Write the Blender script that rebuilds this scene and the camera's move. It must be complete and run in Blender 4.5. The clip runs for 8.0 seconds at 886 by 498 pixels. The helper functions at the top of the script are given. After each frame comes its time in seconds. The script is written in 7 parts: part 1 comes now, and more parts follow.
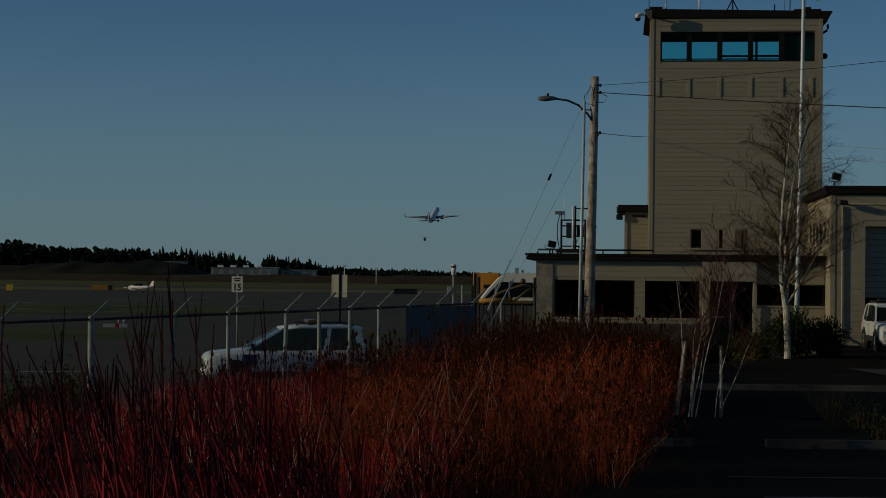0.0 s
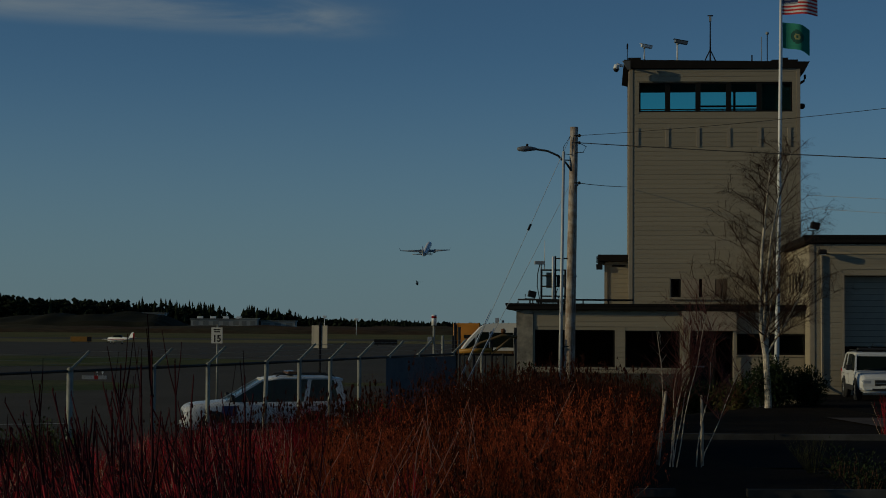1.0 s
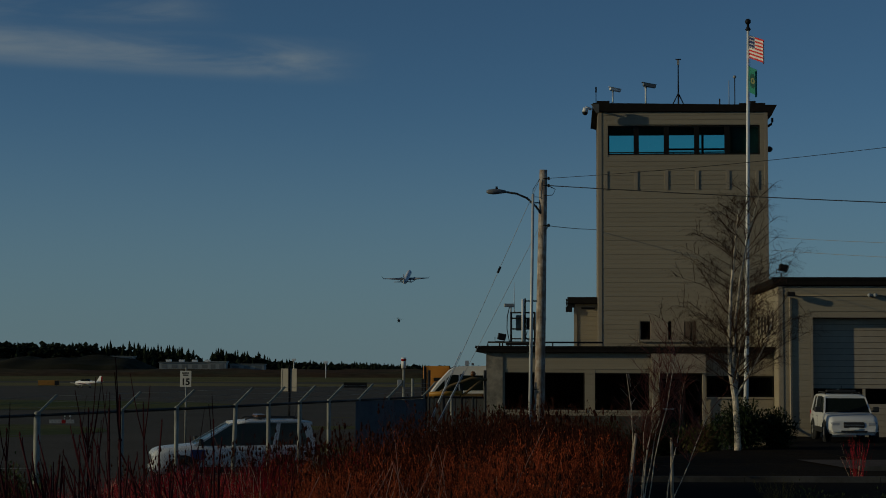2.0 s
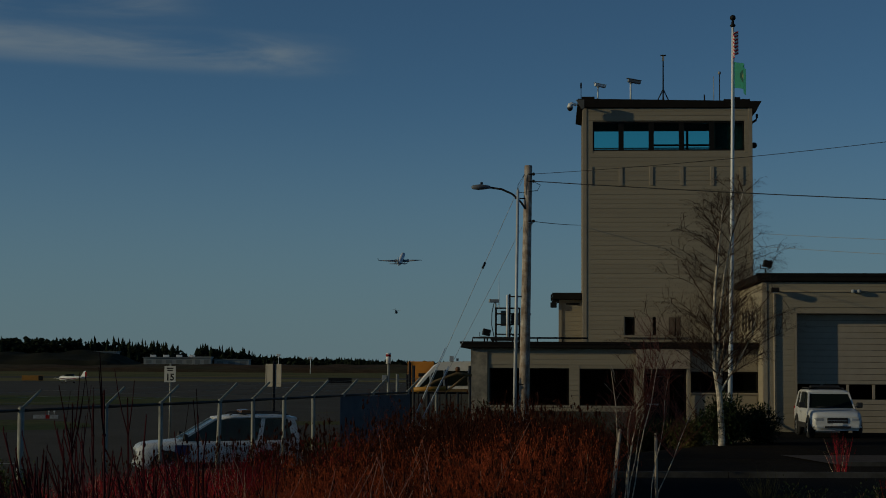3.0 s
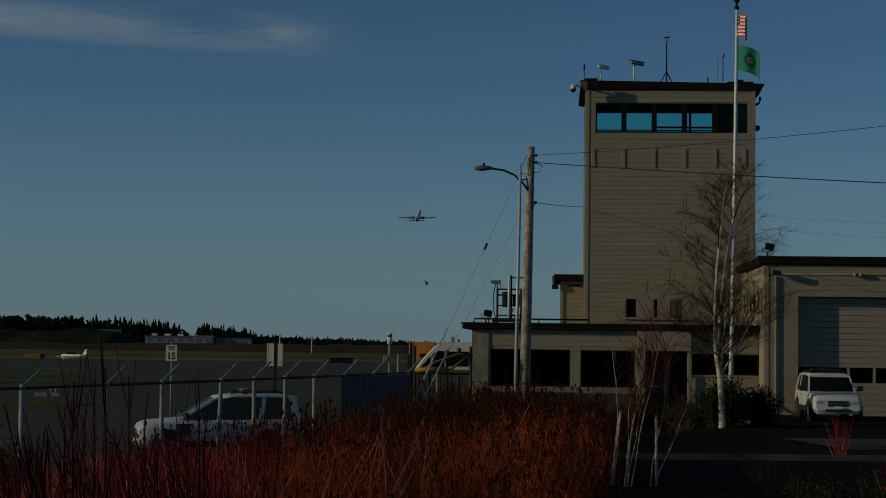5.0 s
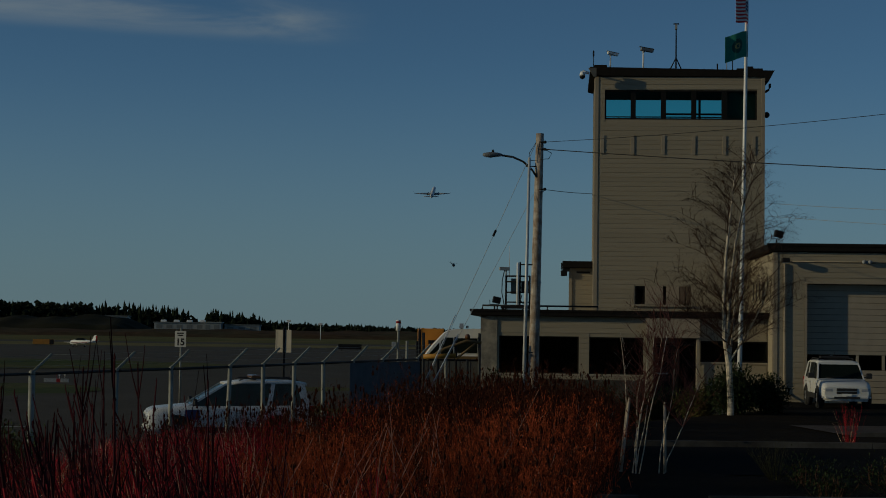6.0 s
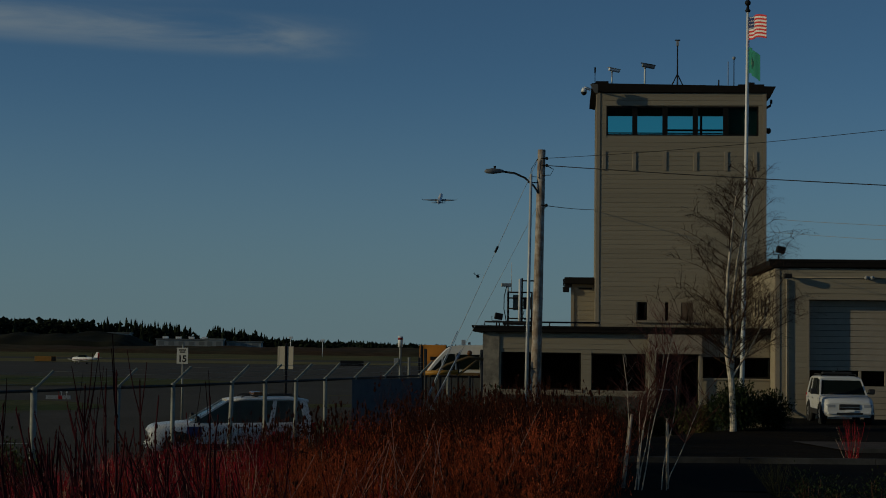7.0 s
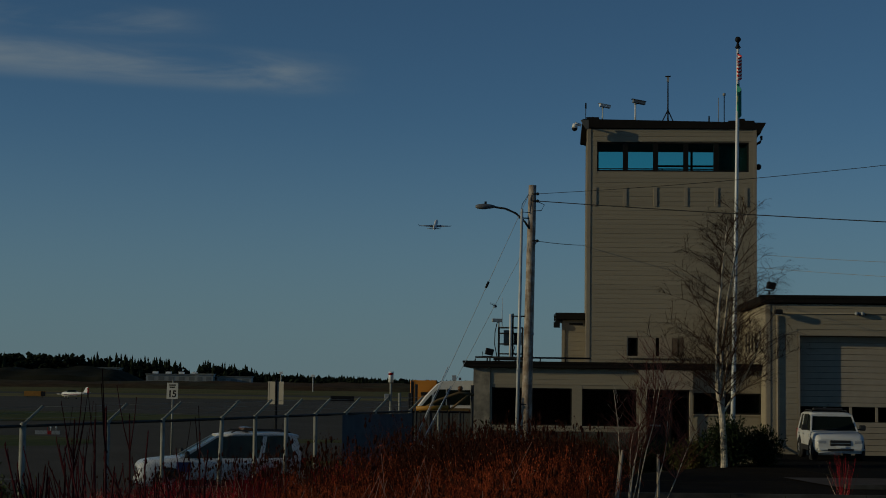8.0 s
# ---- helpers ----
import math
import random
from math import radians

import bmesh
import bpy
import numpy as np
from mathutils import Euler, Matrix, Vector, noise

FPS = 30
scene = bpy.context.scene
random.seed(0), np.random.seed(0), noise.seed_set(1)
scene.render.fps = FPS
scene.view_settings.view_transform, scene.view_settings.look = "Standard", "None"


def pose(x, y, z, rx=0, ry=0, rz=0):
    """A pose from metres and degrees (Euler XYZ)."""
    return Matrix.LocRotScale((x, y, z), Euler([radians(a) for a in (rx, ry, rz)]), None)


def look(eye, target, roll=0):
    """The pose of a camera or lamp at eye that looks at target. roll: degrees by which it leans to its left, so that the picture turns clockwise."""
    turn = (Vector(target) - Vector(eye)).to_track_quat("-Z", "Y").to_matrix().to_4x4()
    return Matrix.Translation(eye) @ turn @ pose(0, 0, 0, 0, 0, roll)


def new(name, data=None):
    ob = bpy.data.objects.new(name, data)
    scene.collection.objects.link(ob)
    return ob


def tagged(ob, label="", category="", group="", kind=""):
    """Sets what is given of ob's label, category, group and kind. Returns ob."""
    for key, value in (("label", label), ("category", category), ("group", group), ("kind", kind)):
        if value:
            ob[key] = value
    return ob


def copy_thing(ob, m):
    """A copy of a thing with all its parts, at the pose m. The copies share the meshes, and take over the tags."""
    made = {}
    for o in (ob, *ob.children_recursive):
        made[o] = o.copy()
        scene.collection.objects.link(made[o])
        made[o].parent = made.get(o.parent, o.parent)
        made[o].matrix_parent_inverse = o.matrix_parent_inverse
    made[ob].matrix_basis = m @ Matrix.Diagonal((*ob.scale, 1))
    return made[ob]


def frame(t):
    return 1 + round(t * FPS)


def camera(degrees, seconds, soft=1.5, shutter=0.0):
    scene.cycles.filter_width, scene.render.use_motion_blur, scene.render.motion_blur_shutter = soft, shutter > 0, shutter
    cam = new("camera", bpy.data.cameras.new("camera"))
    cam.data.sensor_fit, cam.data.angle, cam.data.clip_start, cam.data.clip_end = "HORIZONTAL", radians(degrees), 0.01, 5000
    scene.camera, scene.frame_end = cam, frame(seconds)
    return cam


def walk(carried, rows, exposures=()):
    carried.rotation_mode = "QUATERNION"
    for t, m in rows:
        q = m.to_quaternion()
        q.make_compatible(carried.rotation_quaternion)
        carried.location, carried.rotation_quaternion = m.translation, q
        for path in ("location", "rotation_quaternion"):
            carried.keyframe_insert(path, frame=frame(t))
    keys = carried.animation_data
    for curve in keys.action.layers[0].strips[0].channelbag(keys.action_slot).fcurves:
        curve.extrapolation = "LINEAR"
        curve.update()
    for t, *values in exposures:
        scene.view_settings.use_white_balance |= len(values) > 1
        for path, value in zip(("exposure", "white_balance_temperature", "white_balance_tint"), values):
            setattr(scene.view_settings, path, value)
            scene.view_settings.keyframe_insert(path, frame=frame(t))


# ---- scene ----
# camera: held by hand from one spot, turning only
EYE, TILT, LEAN = 3.6, 0.86, -0.6
cam = camera(30.0, 8.0, soft=0.95)
TURNS = [
    (0.0, 0.000, 0.000, 0.000),
    (0.5, -0.306, 1.176, 0.095),
    (1.0, -0.687, 1.743, 0.197),
    (1.5, -1.380, 2.860, 0.319),
    (1.7, -1.552, 3.135, 0.320),
    (2.8, -2.134, 3.267, 0.260),
    (3.0, -2.263, 3.058, 0.250),
    (3.5, -2.539, 2.640, 0.223),
    (4.0, -2.469, 2.501, 0.143),
    (4.2, -2.453, 2.483, 0.100),
    (5.3, -2.167, 2.288, -0.190),
    (5.5, -2.188, 2.182, -0.218),
    (6.0, -1.914, 1.927, -0.241),
    (6.5, -1.925, 1.978, -0.178),
    (7.0, -1.844, 2.493, -0.158),
    (7.5, -1.928, 3.237, -0.186),
    (8.0, -2.167, 3.716, -0.238),
]
walk(cam, [(t, pose(0, 0, EYE, TILT, LEAN, 0) @ pose(0, 0, 0, 90 + pitch, roll, yaw)) for t, yaw, pitch, roll in TURNS],
     exposures=[(0.0, -1.42, 5350, -5), (8.0, -1.42, 5350, -5)])

# ---- world and sun ----
SUN_AZ, SUN_EL = -100.5, 13.0     # degrees from straight ahead (to the right), and above the ground


def make_world():
    w = bpy.data.worlds.new("sky")
    w.use_nodes = True
    scene.world = w
    nt = w.node_tree
    N, L = nt.nodes, nt.links
    N.clear()
    sky = N.new("ShaderNodeTexSky")
    sky.sky_type, sky.sun_disc = "NISHITA", False
    sky.sun_elevation, sky.sun_rotation = radians(SUN_EL), radians(SUN_AZ)
    sky.air_density, sky.dust_density, sky.ozone_density = 0.65, 0.0, 1.7
    tc = N.new("ShaderNodeTexCoord")
    sep = N.new("ShaderNodeSeparateXYZ")
    L.new(tc.outputs["Generated"], sep.inputs[0])

    def m(op, a, b=None, c=None):
        n = N.new("ShaderNodeMath")
        n.operation = op
        for k, v in enumerate((a, b, c)):
            if v is None:
                continue
            if isinstance(v, (int, float)):
                n.inputs[k].default_value = v
            else:
                L.new(v, n.inputs[k])
        return n.outputs[0]

    def ramp(v, a, b):
        n = N.new("ShaderNodeMapRange")
        n.interpolation_type = "SMOOTHSTEP"
        L.new(v, n.inputs[0])
        n.inputs[1].default_value, n.inputs[2].default_value = a, b
        return n.outputs[0]
    # thin streaks of high cloud, wide and flat
    mp = N.new("ShaderNodeMapping")
    mp.inputs["Scale"].default_value = (9, 9, 58)
    mp.inputs["Location"].default_value = (0.35, 0, 0.2)
    L.new(tc.outputs["Generated"], mp.inputs[0])
    nz = N.new("ShaderNodeTexNoise")
    nz.inputs["Scale"].default_value, nz.inputs["Detail"].default_value, nz.inputs["Roughness"].default_value = 1.0, 6, 0.55
    nz.inputs["Distortion"].default_value = 0.5
    L.new(mp.outputs[0], nz.inputs["Vector"])
    soft = ramp(nz.outputs[0], 0.30, 0.72)

    def band(z, half, slope, x0, x1):
        h = m("SUBTRACT", sep.outputs[2], m("ADD", z, m("MULTIPLY", sep.outputs[0], slope)))
        near = m("SUBTRACT", 1.0, ramp(m("ABSOLUTE", h), half * 0.1, half))
        return m("MULTIPLY", near, m("SUBTRACT", 1.0, ramp(sep.outputs[0], x0, x1)))
    c1 = band(0.1815, 0.016, -0.025, -0.07, -0.005)
    c2 = m("MULTIPLY", band(0.210, 0.012, 0.0, -0.15, -0.09), 0.7)
    cloud = m("MULTIPLY", m("MULTIPLY", m("ADD", c1, c2), soft), 0.66)
    mix = N.new("ShaderNodeMixRGB")
    L.new(cloud, mix.inputs[0])
    L.new(sky.outputs[0], mix.inputs[1])
    mix.inputs[2].default_value = (5.2, 5.0, 4.8, 1)
    # thin grey-blue haze low over the horizon, all round
    hz = N.new("ShaderNodeMixRGB")
    L.new(m("MULTIPLY", m("SUBTRACT", 1.0, ramp(sep.outputs[2], -0.02, 0.17)), 0.85), hz.inputs[0])
    L.new(mix.outputs[0], hz.inputs[1])
    hz.inputs[2].default_value = (2.95, 3.65, 3.95, 1)
    bg = N.new("ShaderNodeBackground")
    bg.inputs[1].default_value = 0.10
    L.new(hz.outputs[0], bg.inputs[0])
    out = N.new("ShaderNodeOutputWorld")
    L.new(bg.outputs[0], out.inputs[0])


make_world()
sun_data = bpy.data.lights.new("sun", "SUN")
sun_data.energy, sun_data.angle, sun_data.color = 4.3, radians(0.5), (1.0, 0.72, 0.40)
sun = new("sun", sun_data)
sun.matrix_world = look((0, 0, 100), (-math.sin(radians(SUN_AZ)) * 100, -math.cos(radians(SUN_AZ)) * 100, 100 - 100 * math.tan(radians(SUN_EL))))

# ---- materials ----
MATS = {}


def mat(name, color, rough=0.8, metal=0.0, vary=0.25, scale=6.0, bump=0.0, bump_scale=60.0, stain=None, stain_amount=0.5,
        stain_scale=0.7, island=0.0, per_object=0.0, stretch=(1, 1, 1), spec=0.35):
    """A procedural surface: base colour, fine grain, larger stains, and variation from piece to piece."""
    if name in MATS:
        return MATS[name]
    ma = bpy.data.materials.new(name)
    ma.use_nodes = True
    nt = ma.node_tree
    N, L = nt.nodes, nt.links
    b = N["Principled BSDF"]
    b.inputs["Roughness"].default_value, b.inputs["Metallic"].default_value = rough, metal
    b.inputs["Specular IOR Level"].default_value = spec
    tc = N.new("ShaderNodeTexCoord")
    mp = N.new("ShaderNodeMapping")
    mp.inputs["Scale"].default_value = stretch
    L.new(tc.outputs["Object"], mp.inputs[0])
    nz = N.new("ShaderNodeTexNoise")
    nz.inputs["Scale"].default_value, nz.inputs["Detail"].default_value = scale, 6
    L.new(mp.outputs[0], nz.inputs["Vector"])
    mr = N.new("ShaderNodeMapRange")
    L.new(nz.outputs[0], mr.inputs[0])
    mr.inputs[1].default_value, mr.inputs[2].default_value = 0.25, 0.75
    mr.inputs[3].default_value, mr.inputs[4].default_value = 1 - vary, 1 + vary
    val = mr.outputs[0]
    for k, src in ((island, "i"), (per_object, "o")):
        if not k:
            continue
        src = N.new("ShaderNodeObjectInfo").outputs["Random"] if src == "o" else N.new("ShaderNodeNewGeometry").outputs["Random Per Island"]
        r2 = N.new("ShaderNodeMapRange")
        L.new(src, r2.inputs[0])
        r2.inputs[3].default_value, r2.inputs[4].default_value = 1 - k, 1 + k
        mu = N.new("ShaderNodeMath")
        mu.operation = "MULTIPLY"
        L.new(val, mu.inputs[0]), L.new(r2.outputs[0], mu.inputs[1])
        val = mu.outputs[0]
    base = N.new("ShaderNodeMixRGB")
    base.inputs[1].default_value = (*color, 1)
    base.inputs[2].default_value = (*(stain or color), 1)
    if stain:
        n2 = N.new("ShaderNodeTexNoise")
        n2.inputs["Scale"].default_value, n2.inputs["Detail"].default_value, n2.inputs["Roughness"].default_value = stain_scale, 5, 0.6
        L.new(tc.outputs["Object"], n2.inputs["Vector"])
        r3 = N.new("ShaderNodeMapRange")
        L.new(n2.outputs[0], r3.inputs[0])
        r3.inputs[1].default_value, r3.inputs[2].default_value, r3.inputs[4].default_value = 0.42, 0.66, stain_amount
        L.new(r3.outputs[0], base.inputs[0])
    else:
        base.inputs[0].default_value = 0
    sc = N.new("ShaderNodeVectorMath")
    sc.operation = "SCALE"
    L.new(base.outputs[0], sc.inputs[0]), L.new(val, sc.inputs["Scale"])
    L.new(sc.outputs[0], b.inputs["Base Color"])
    if bump:
        n3 = N.new("ShaderNodeTexNoise")
        n3.inputs["Scale"].default_value, n3.inputs["Detail"].default_value = bump_scale, 4
        L.new(mp.outputs[0], n3.inputs["Vector"])
        bp = N.new("ShaderNodeBump")
        bp.inputs["Strength"].default_value, bp.inputs["Distance"].default_value = bump, 0.02
        L.new(n3.outputs[0], bp.inputs["Height"])
        L.new(bp.outputs[0], b.inputs["Normal"])
    MATS[name] = ma
    return ma


def glass(name, tint, rough=0.02):
    if name in MATS:
        return MATS[name]
    ma = bpy.data.materials.new(name)
    ma.use_nodes = True
    b = ma.node_tree.nodes["Principled BSDF"]
    b.inputs["Base Color"].default_value = (*tint, 1)
    b.inputs["Transmission Weight"].default_value = 1.0
    b.inputs["Roughness"].default_value, b.inputs["IOR"].default_value = rough, 1.1
    MATS[name] = ma
    return ma


SIDING = mat("painted_siding", (0.31, 0.265, 0.185), 0.75, vary=0.10, scale=3, stain=(0.23, 0.20, 0.145), stain_amount=0.35, stain_scale=0.5,
             per_object=0.05, bump=0.12, bump_scale=25, stretch=(0.3, 1, 6))
TRIM = mat("painted_trim", (0.32, 0.27, 0.195), 0.65, vary=0.08, scale=4, bump=0.08, stain=(0.28, 0.24, 0.18), stain_amount=0.3)
PLASTER = mat("smooth_panel", (0.33, 0.27, 0.20), 0.75, vary=0.08, scale=2, stain=(0.34, 0.28, 0.2), stain_amount=0.4)
FASCIA = mat("dark_fascia", (0.016, 0.014, 0.012), 0.8, spec=0.08, vary=0.2, scale=5)
ROOFING = mat("roofing", (0.09, 0.085, 0.08), 0.9, vary=0.2, scale=8, bump=0.3)
DARK_FRAME = mat("bronze_frame", (0.012, 0.011, 0.010), 0.6, spec=0.1, metal=0.0, vary=0.15)
INTERIOR = mat("dim_interior", (0.10, 0.09, 0.08), 0.9, vary=0.2)
GALV = mat("galvanised_steel", (0.30, 0.30, 0.255), 0.65, metal=0.2, vary=0.2, scale=12, stain=(0.13, 0.125, 0.11), stain_amount=0.6, stain_scale=3)
BLACK = mat("black_metal", (0.014, 0.014, 0.015), 0.6, spec=0.15, vary=0.2)
GREY = mat("grey_paint", (0.30, 0.31, 0.31), 0.5, vary=0.12, scale=5)
WHITE = mat("white_paint", (0.75, 0.75, 0.73), 0.45, vary=0.06, scale=5)
ASPHALT = mat("asphalt", (0.076, 0.068, 0.053), 1.0, spec=0.06, vary=0.2, scale=14, bump=0.25, bump_scale=120, stain=(0.098, 0.088, 0.070), stain_amount=0.7, stain_scale=0.12)
# darker copy of the asphalt: shade over car park and forecourt put into colour
SHADED_ASPHALT = mat("shaded_asphalt", (0.014, 0.013, 0.012), 1.0, spec=0.02, vary=0.2, scale=14, bump=0.25, bump_scale=120, stain=(0.020, 0.019, 0.017), stain_amount=0.6, stain_scale=0.3)
CONCRETE = mat("kerb_concrete", (0.055, 0.05, 0.042), 0.95, spec=0.1, vary=0.2, scale=6, bump=0.2, stain=(0.16, 0.15, 0.13), stain_amount=0.5)
GRASS = mat("winter_grass", (0.085, 0.088, 0.026), 1.0, spec=0.05, vary=0.35, scale=1.5, bump=0.5, bump_scale=30, stain=(0.20, 0.15, 0.055), stain_amount=0.8, stain_scale=0.06)
GREEN_GRASS = mat("island_grass", (0.060, 0.074, 0.022), 1.0, spec=0.05, vary=0.35, scale=1.2, bump=0.5, bump_scale=30, stain=(0.12, 0.105, 0.04), stain_amount=0.8, stain_scale=0.08)
DRY_GRASS = mat("dry_verge_grass", (0.15, 0.135, 0.05), 1.0, spec=0.05, vary=0.35, scale=0.6, bump=0.5, bump_scale=30, stain=(0.22, 0.17, 0.07), stain_amount=0.8, stain_scale=0.05)
# mulch kept near black, with the deep shade of the beds in its colour
SOIL = mat("shaded_bark_mulch", (0.014, 0.011, 0.008), 1.0, spec=0.04, vary=0.4, scale=9, bump=0.6, bump_scale=40, stain=(0.024, 0.018, 0.010), stain_amount=0.7, stain_scale=0.8)


# ---- mesh tools ----
def box(bm, x0, x1, y0, y1, z0, z1, mi=0):
    vs = [bm.verts.new((x, y, z)) for z in (z0, z1) for y in (y0, y1) for x in (x0, x1)]
    for q in ((0, 2, 3, 1), (4, 5, 7, 6), (0, 1, 5, 4), (2, 6, 7, 3), (0, 4, 6, 2), (1, 3, 7, 5)):
        bm.faces.new([vs[i] for i in q]).material_index = mi
    return vs


def tube(bm, pts, radii, sides=8, mi=0, cap=True):
    """A round bar along points, with a radius for each."""
    rings = []
    pts = [Vector(p) for p in pts]
    if isinstance(radii, (int, float)):
        radii = [radii] * len(pts)
    for i, p in enumerate(pts):
        d = (pts[min(i + 1, len(pts) - 1)] - pts[max(i - 1, 0)]).normalized()
        a = d.cross(Vector((0, 0, 1)) if abs(d.z) < 0.9 else Vector((1, 0, 0))).normalized()
        b = d.cross(a)
        rings.append([bm.verts.new(p + radii[i] * (math.cos(k) * a + math.sin(k) * b)) for k in (2 * math.pi * j / sides for j in range(sides))])
    for r, s in zip(rings, rings[1:]):
        for j in range(sides):
            f = bm.faces.new((r[j], r[(j + 1) % sides], s[(j + 1) % sides], s[j]))
            f.material_index, f.smooth = mi, True
    if cap and sides > 3:
        bm.faces.new(rings[0][::-1]).material_index = mi
        bm.faces.new(rings[-1]).material_index = mi


def ball(bm, c, r, seg=10, rings=7, squash=(1, 1, 1), mi=0):
    m = Matrix.Translation(c) @ Matrix.Diagonal((*squash, 1))
    res = bmesh.ops.create_uvsphere(bm, u_segments=seg, v_segments=rings, radius=r, matrix=m)
    for v in res["verts"]:
        for f in v.link_faces:
            f.material_index, f.smooth = mi, True


def loft(bm, stations, mi=0):
    """A skin through closed rings of equal count."""
    rings = [[bm.verts.new(v) for v in st] for st in stations]
    n = len(rings[0])
    for r, s in zip(rings, rings[1:]):
        for j in range(n):
            f_ = bm.faces.new((r[j], r[(j + 1) % n], s[(j + 1) % n], s[j]))
            f_.smooth, f_.material_index = True, mi
    bm.faces.new(rings[0][::-1]), bm.faces.new(rings[-1])
    bmesh.ops.recalc_face_normals(bm, faces=bm.faces)


def bevel(bm, w=0.01, seg=1):
    bmesh.ops.bevel(bm, geom=[e for e in bm.edges], offset=w, segments=seg, affect="EDGES", clamp_overlap=True)


def part(name, bm, materials, parent=None, label="", at=None):
    """Links a bmesh as one mesh object, under a thing or a part."""
    me = bpy.data.meshes.new(name)
    bm.normal_update()
    bm.to_mesh(me)
    bm.free()
    for ma in materials if isinstance(materials, (list, tuple)) else (materials,):
        me.materials.append(ma)
    ob = new(name, me)
    if parent is not None:
        ob.parent = parent
    if at is not None:
        ob.matrix_basis = at
    if label:
        ob["label"] = label
    return ob


def thing(name, label, category, at=None, group="", kind=""):
    ob = new(name)
    ob.empty_display_size = 0.2
    if at is not None:
        ob.matrix_basis = at
    return tagged(ob, label, category, group, kind)


def boxpart(name, dims, materials, parent, label="", bev=0.0, at=None):
    bm = bmesh.new()
    box(bm, *dims)
    if bev:
        bevel(bm, bev)
    return part(name, bm, materials, parent, label, at)


def tubepart(name, pts, radii, materials, parent, label="", sides=8, at=None):
    bm = bmesh.new()
    tube(bm, pts, radii, sides)
    return part(name, bm, materials, parent, label, at)


# ---- ground ----
CORNERS = [Vector((-13.2, 35.75)), Vector((-8.43, 39.7)), Vector((-4.08, 43.3)), Vector((1.03, 53.8))]   # the fence, in plan


def smooth(a, b, v):
    v = min(1, max(0, (v - a) / (b - a)))
    return v * v * (3 - 2 * v)


def apron_z(x, y):
    return 0.22 * smooth(-9.0, -4.5, x) * (1 - smooth(62, 100, y)) * smooth(20, 36, y)


def ground_z(x, y):
    """The planted bank rises from the airfield behind the fence to the car park."""
    s = 0.830 * (x + 8.43) - 0.557 * (y - 39.7)
    return apron_z(x, y) + (1.05 - apron_z(x, y)) * smooth(2.0, 10.0, s)


def sheet(name, xs, ys, zf, material, label, category, kind="structure"):
    bm = bmesh.new()
    grid = [[bm.verts.new((x, y, zf(x, y))) for x in xs] for y in ys]
    for j in range(len(ys) - 1):
        for i in range(len(xs) - 1):
            bm.faces.new((grid[j][i], grid[j][i + 1], grid[j + 1][i + 1], grid[j + 1][i])).smooth = True
    return tagged(part(name, bm, material), label, category, kind=kind)


def spread(lo, hi, far, step):
    inner = [lo + step * i for i in range(int((hi - lo) / step) + 1)]
    return [-v for v in reversed(far)] + inner + list(far)


sheet("ground", spread(-45, 60, (120, 400, 1200, 4500), 1.5), [-800, -200, -60] + [-30 + 1.5 * i for i in range(80)] + [140, 400, 1200, 4500],
      lambda x, y: ground_z(x, y) + (0.02 * noise.noise((x * 0.4, y * 0.4, 0)) if -40 < x < 50 and -25 < y < 85 else 0), [GRASS],
      "rough winter grass on the ground round the airfield", "ground")


def drape(name, ys, left, right, n, lift, material, label, category, even=1.0):
    """A surface laid over the ground between two edges."""
    bm = bmesh.new()
    rows_ = []
    for y in ys:
        a, b = left(y), right(y)
        rows_.append([bm.verts.new((x, y, ground_z(x, y) + lift)) for x in (b + (a - b) * (k / n) ** even for k in range(n + 1))])
    for r, s in zip(rows_, rows_[1:]):
        for j in range(n):
            bm.faces.new((r[j + 1], r[j], s[j], s[j + 1])).smooth = True
    return tagged(part(name, bm, material), label, category, kind="structure")

# ---- buildings: one front line, turned a little towards the car park ----
B = pose(3.36, 65, 0, 0, 0, -6)


def free_spans(x0, x1, z0, z1, holes):
    """The stretches of a course between z0 and z1 that no opening takes."""
    spans = [(x0, x1)]
    for a, b, c, d in holes:
        if d <= z0 + 0.02 or c >= z1 - 0.02:
            continue
        spans = [s for p, q in spans for s in ((p, min(q, a)), (max(p, b), q)) if s[1] - s[0] > 0.02]
    return spans


def wall_core(parent, x0, x1, z0, z1, y0, y1, holes, material, name="wall"):
    """A wall with thickness, from y0 to y1, whose openings go through it."""
    bm = bmesh.new()
    zs = sorted({z0, z1, *(v for h in holes for v in h[2:] if z0 < v < z1)})
    for a, b in zip(zs, zs[1:]):
        for p, q in free_spans(x0, x1, a, b, holes):
            box(bm, p, q, y0, y1, a, b)
    return part(name, bm, material, parent)


def plank_mesh():
    bm = bmesh.new()
    prof = [(0, 0.0), (-0.021, 0.0), (-0.019, 0.010), (-0.006, 0.206), (0, 0.206)]
    ends = [[bm.verts.new((x, y, z)) for y, z in prof] for x in (0, 1)]
    for i in range(5):
        j = (i + 1) % 5
        bm.faces.new((ends[0][i], ends[0][j], ends[1][j], ends[1][i]))
    bm.faces.new(ends[0][::-1]), bm.faces.new(ends[1])
    bmesh.ops.recalc_face_normals(bm, faces=bm.faces)
    me = bpy.data.meshes.new("plank")
    bm.to_mesh(me)
    bm.free()
    me.materials.append(SIDING)
    return me


PLANK = plank_mesh()


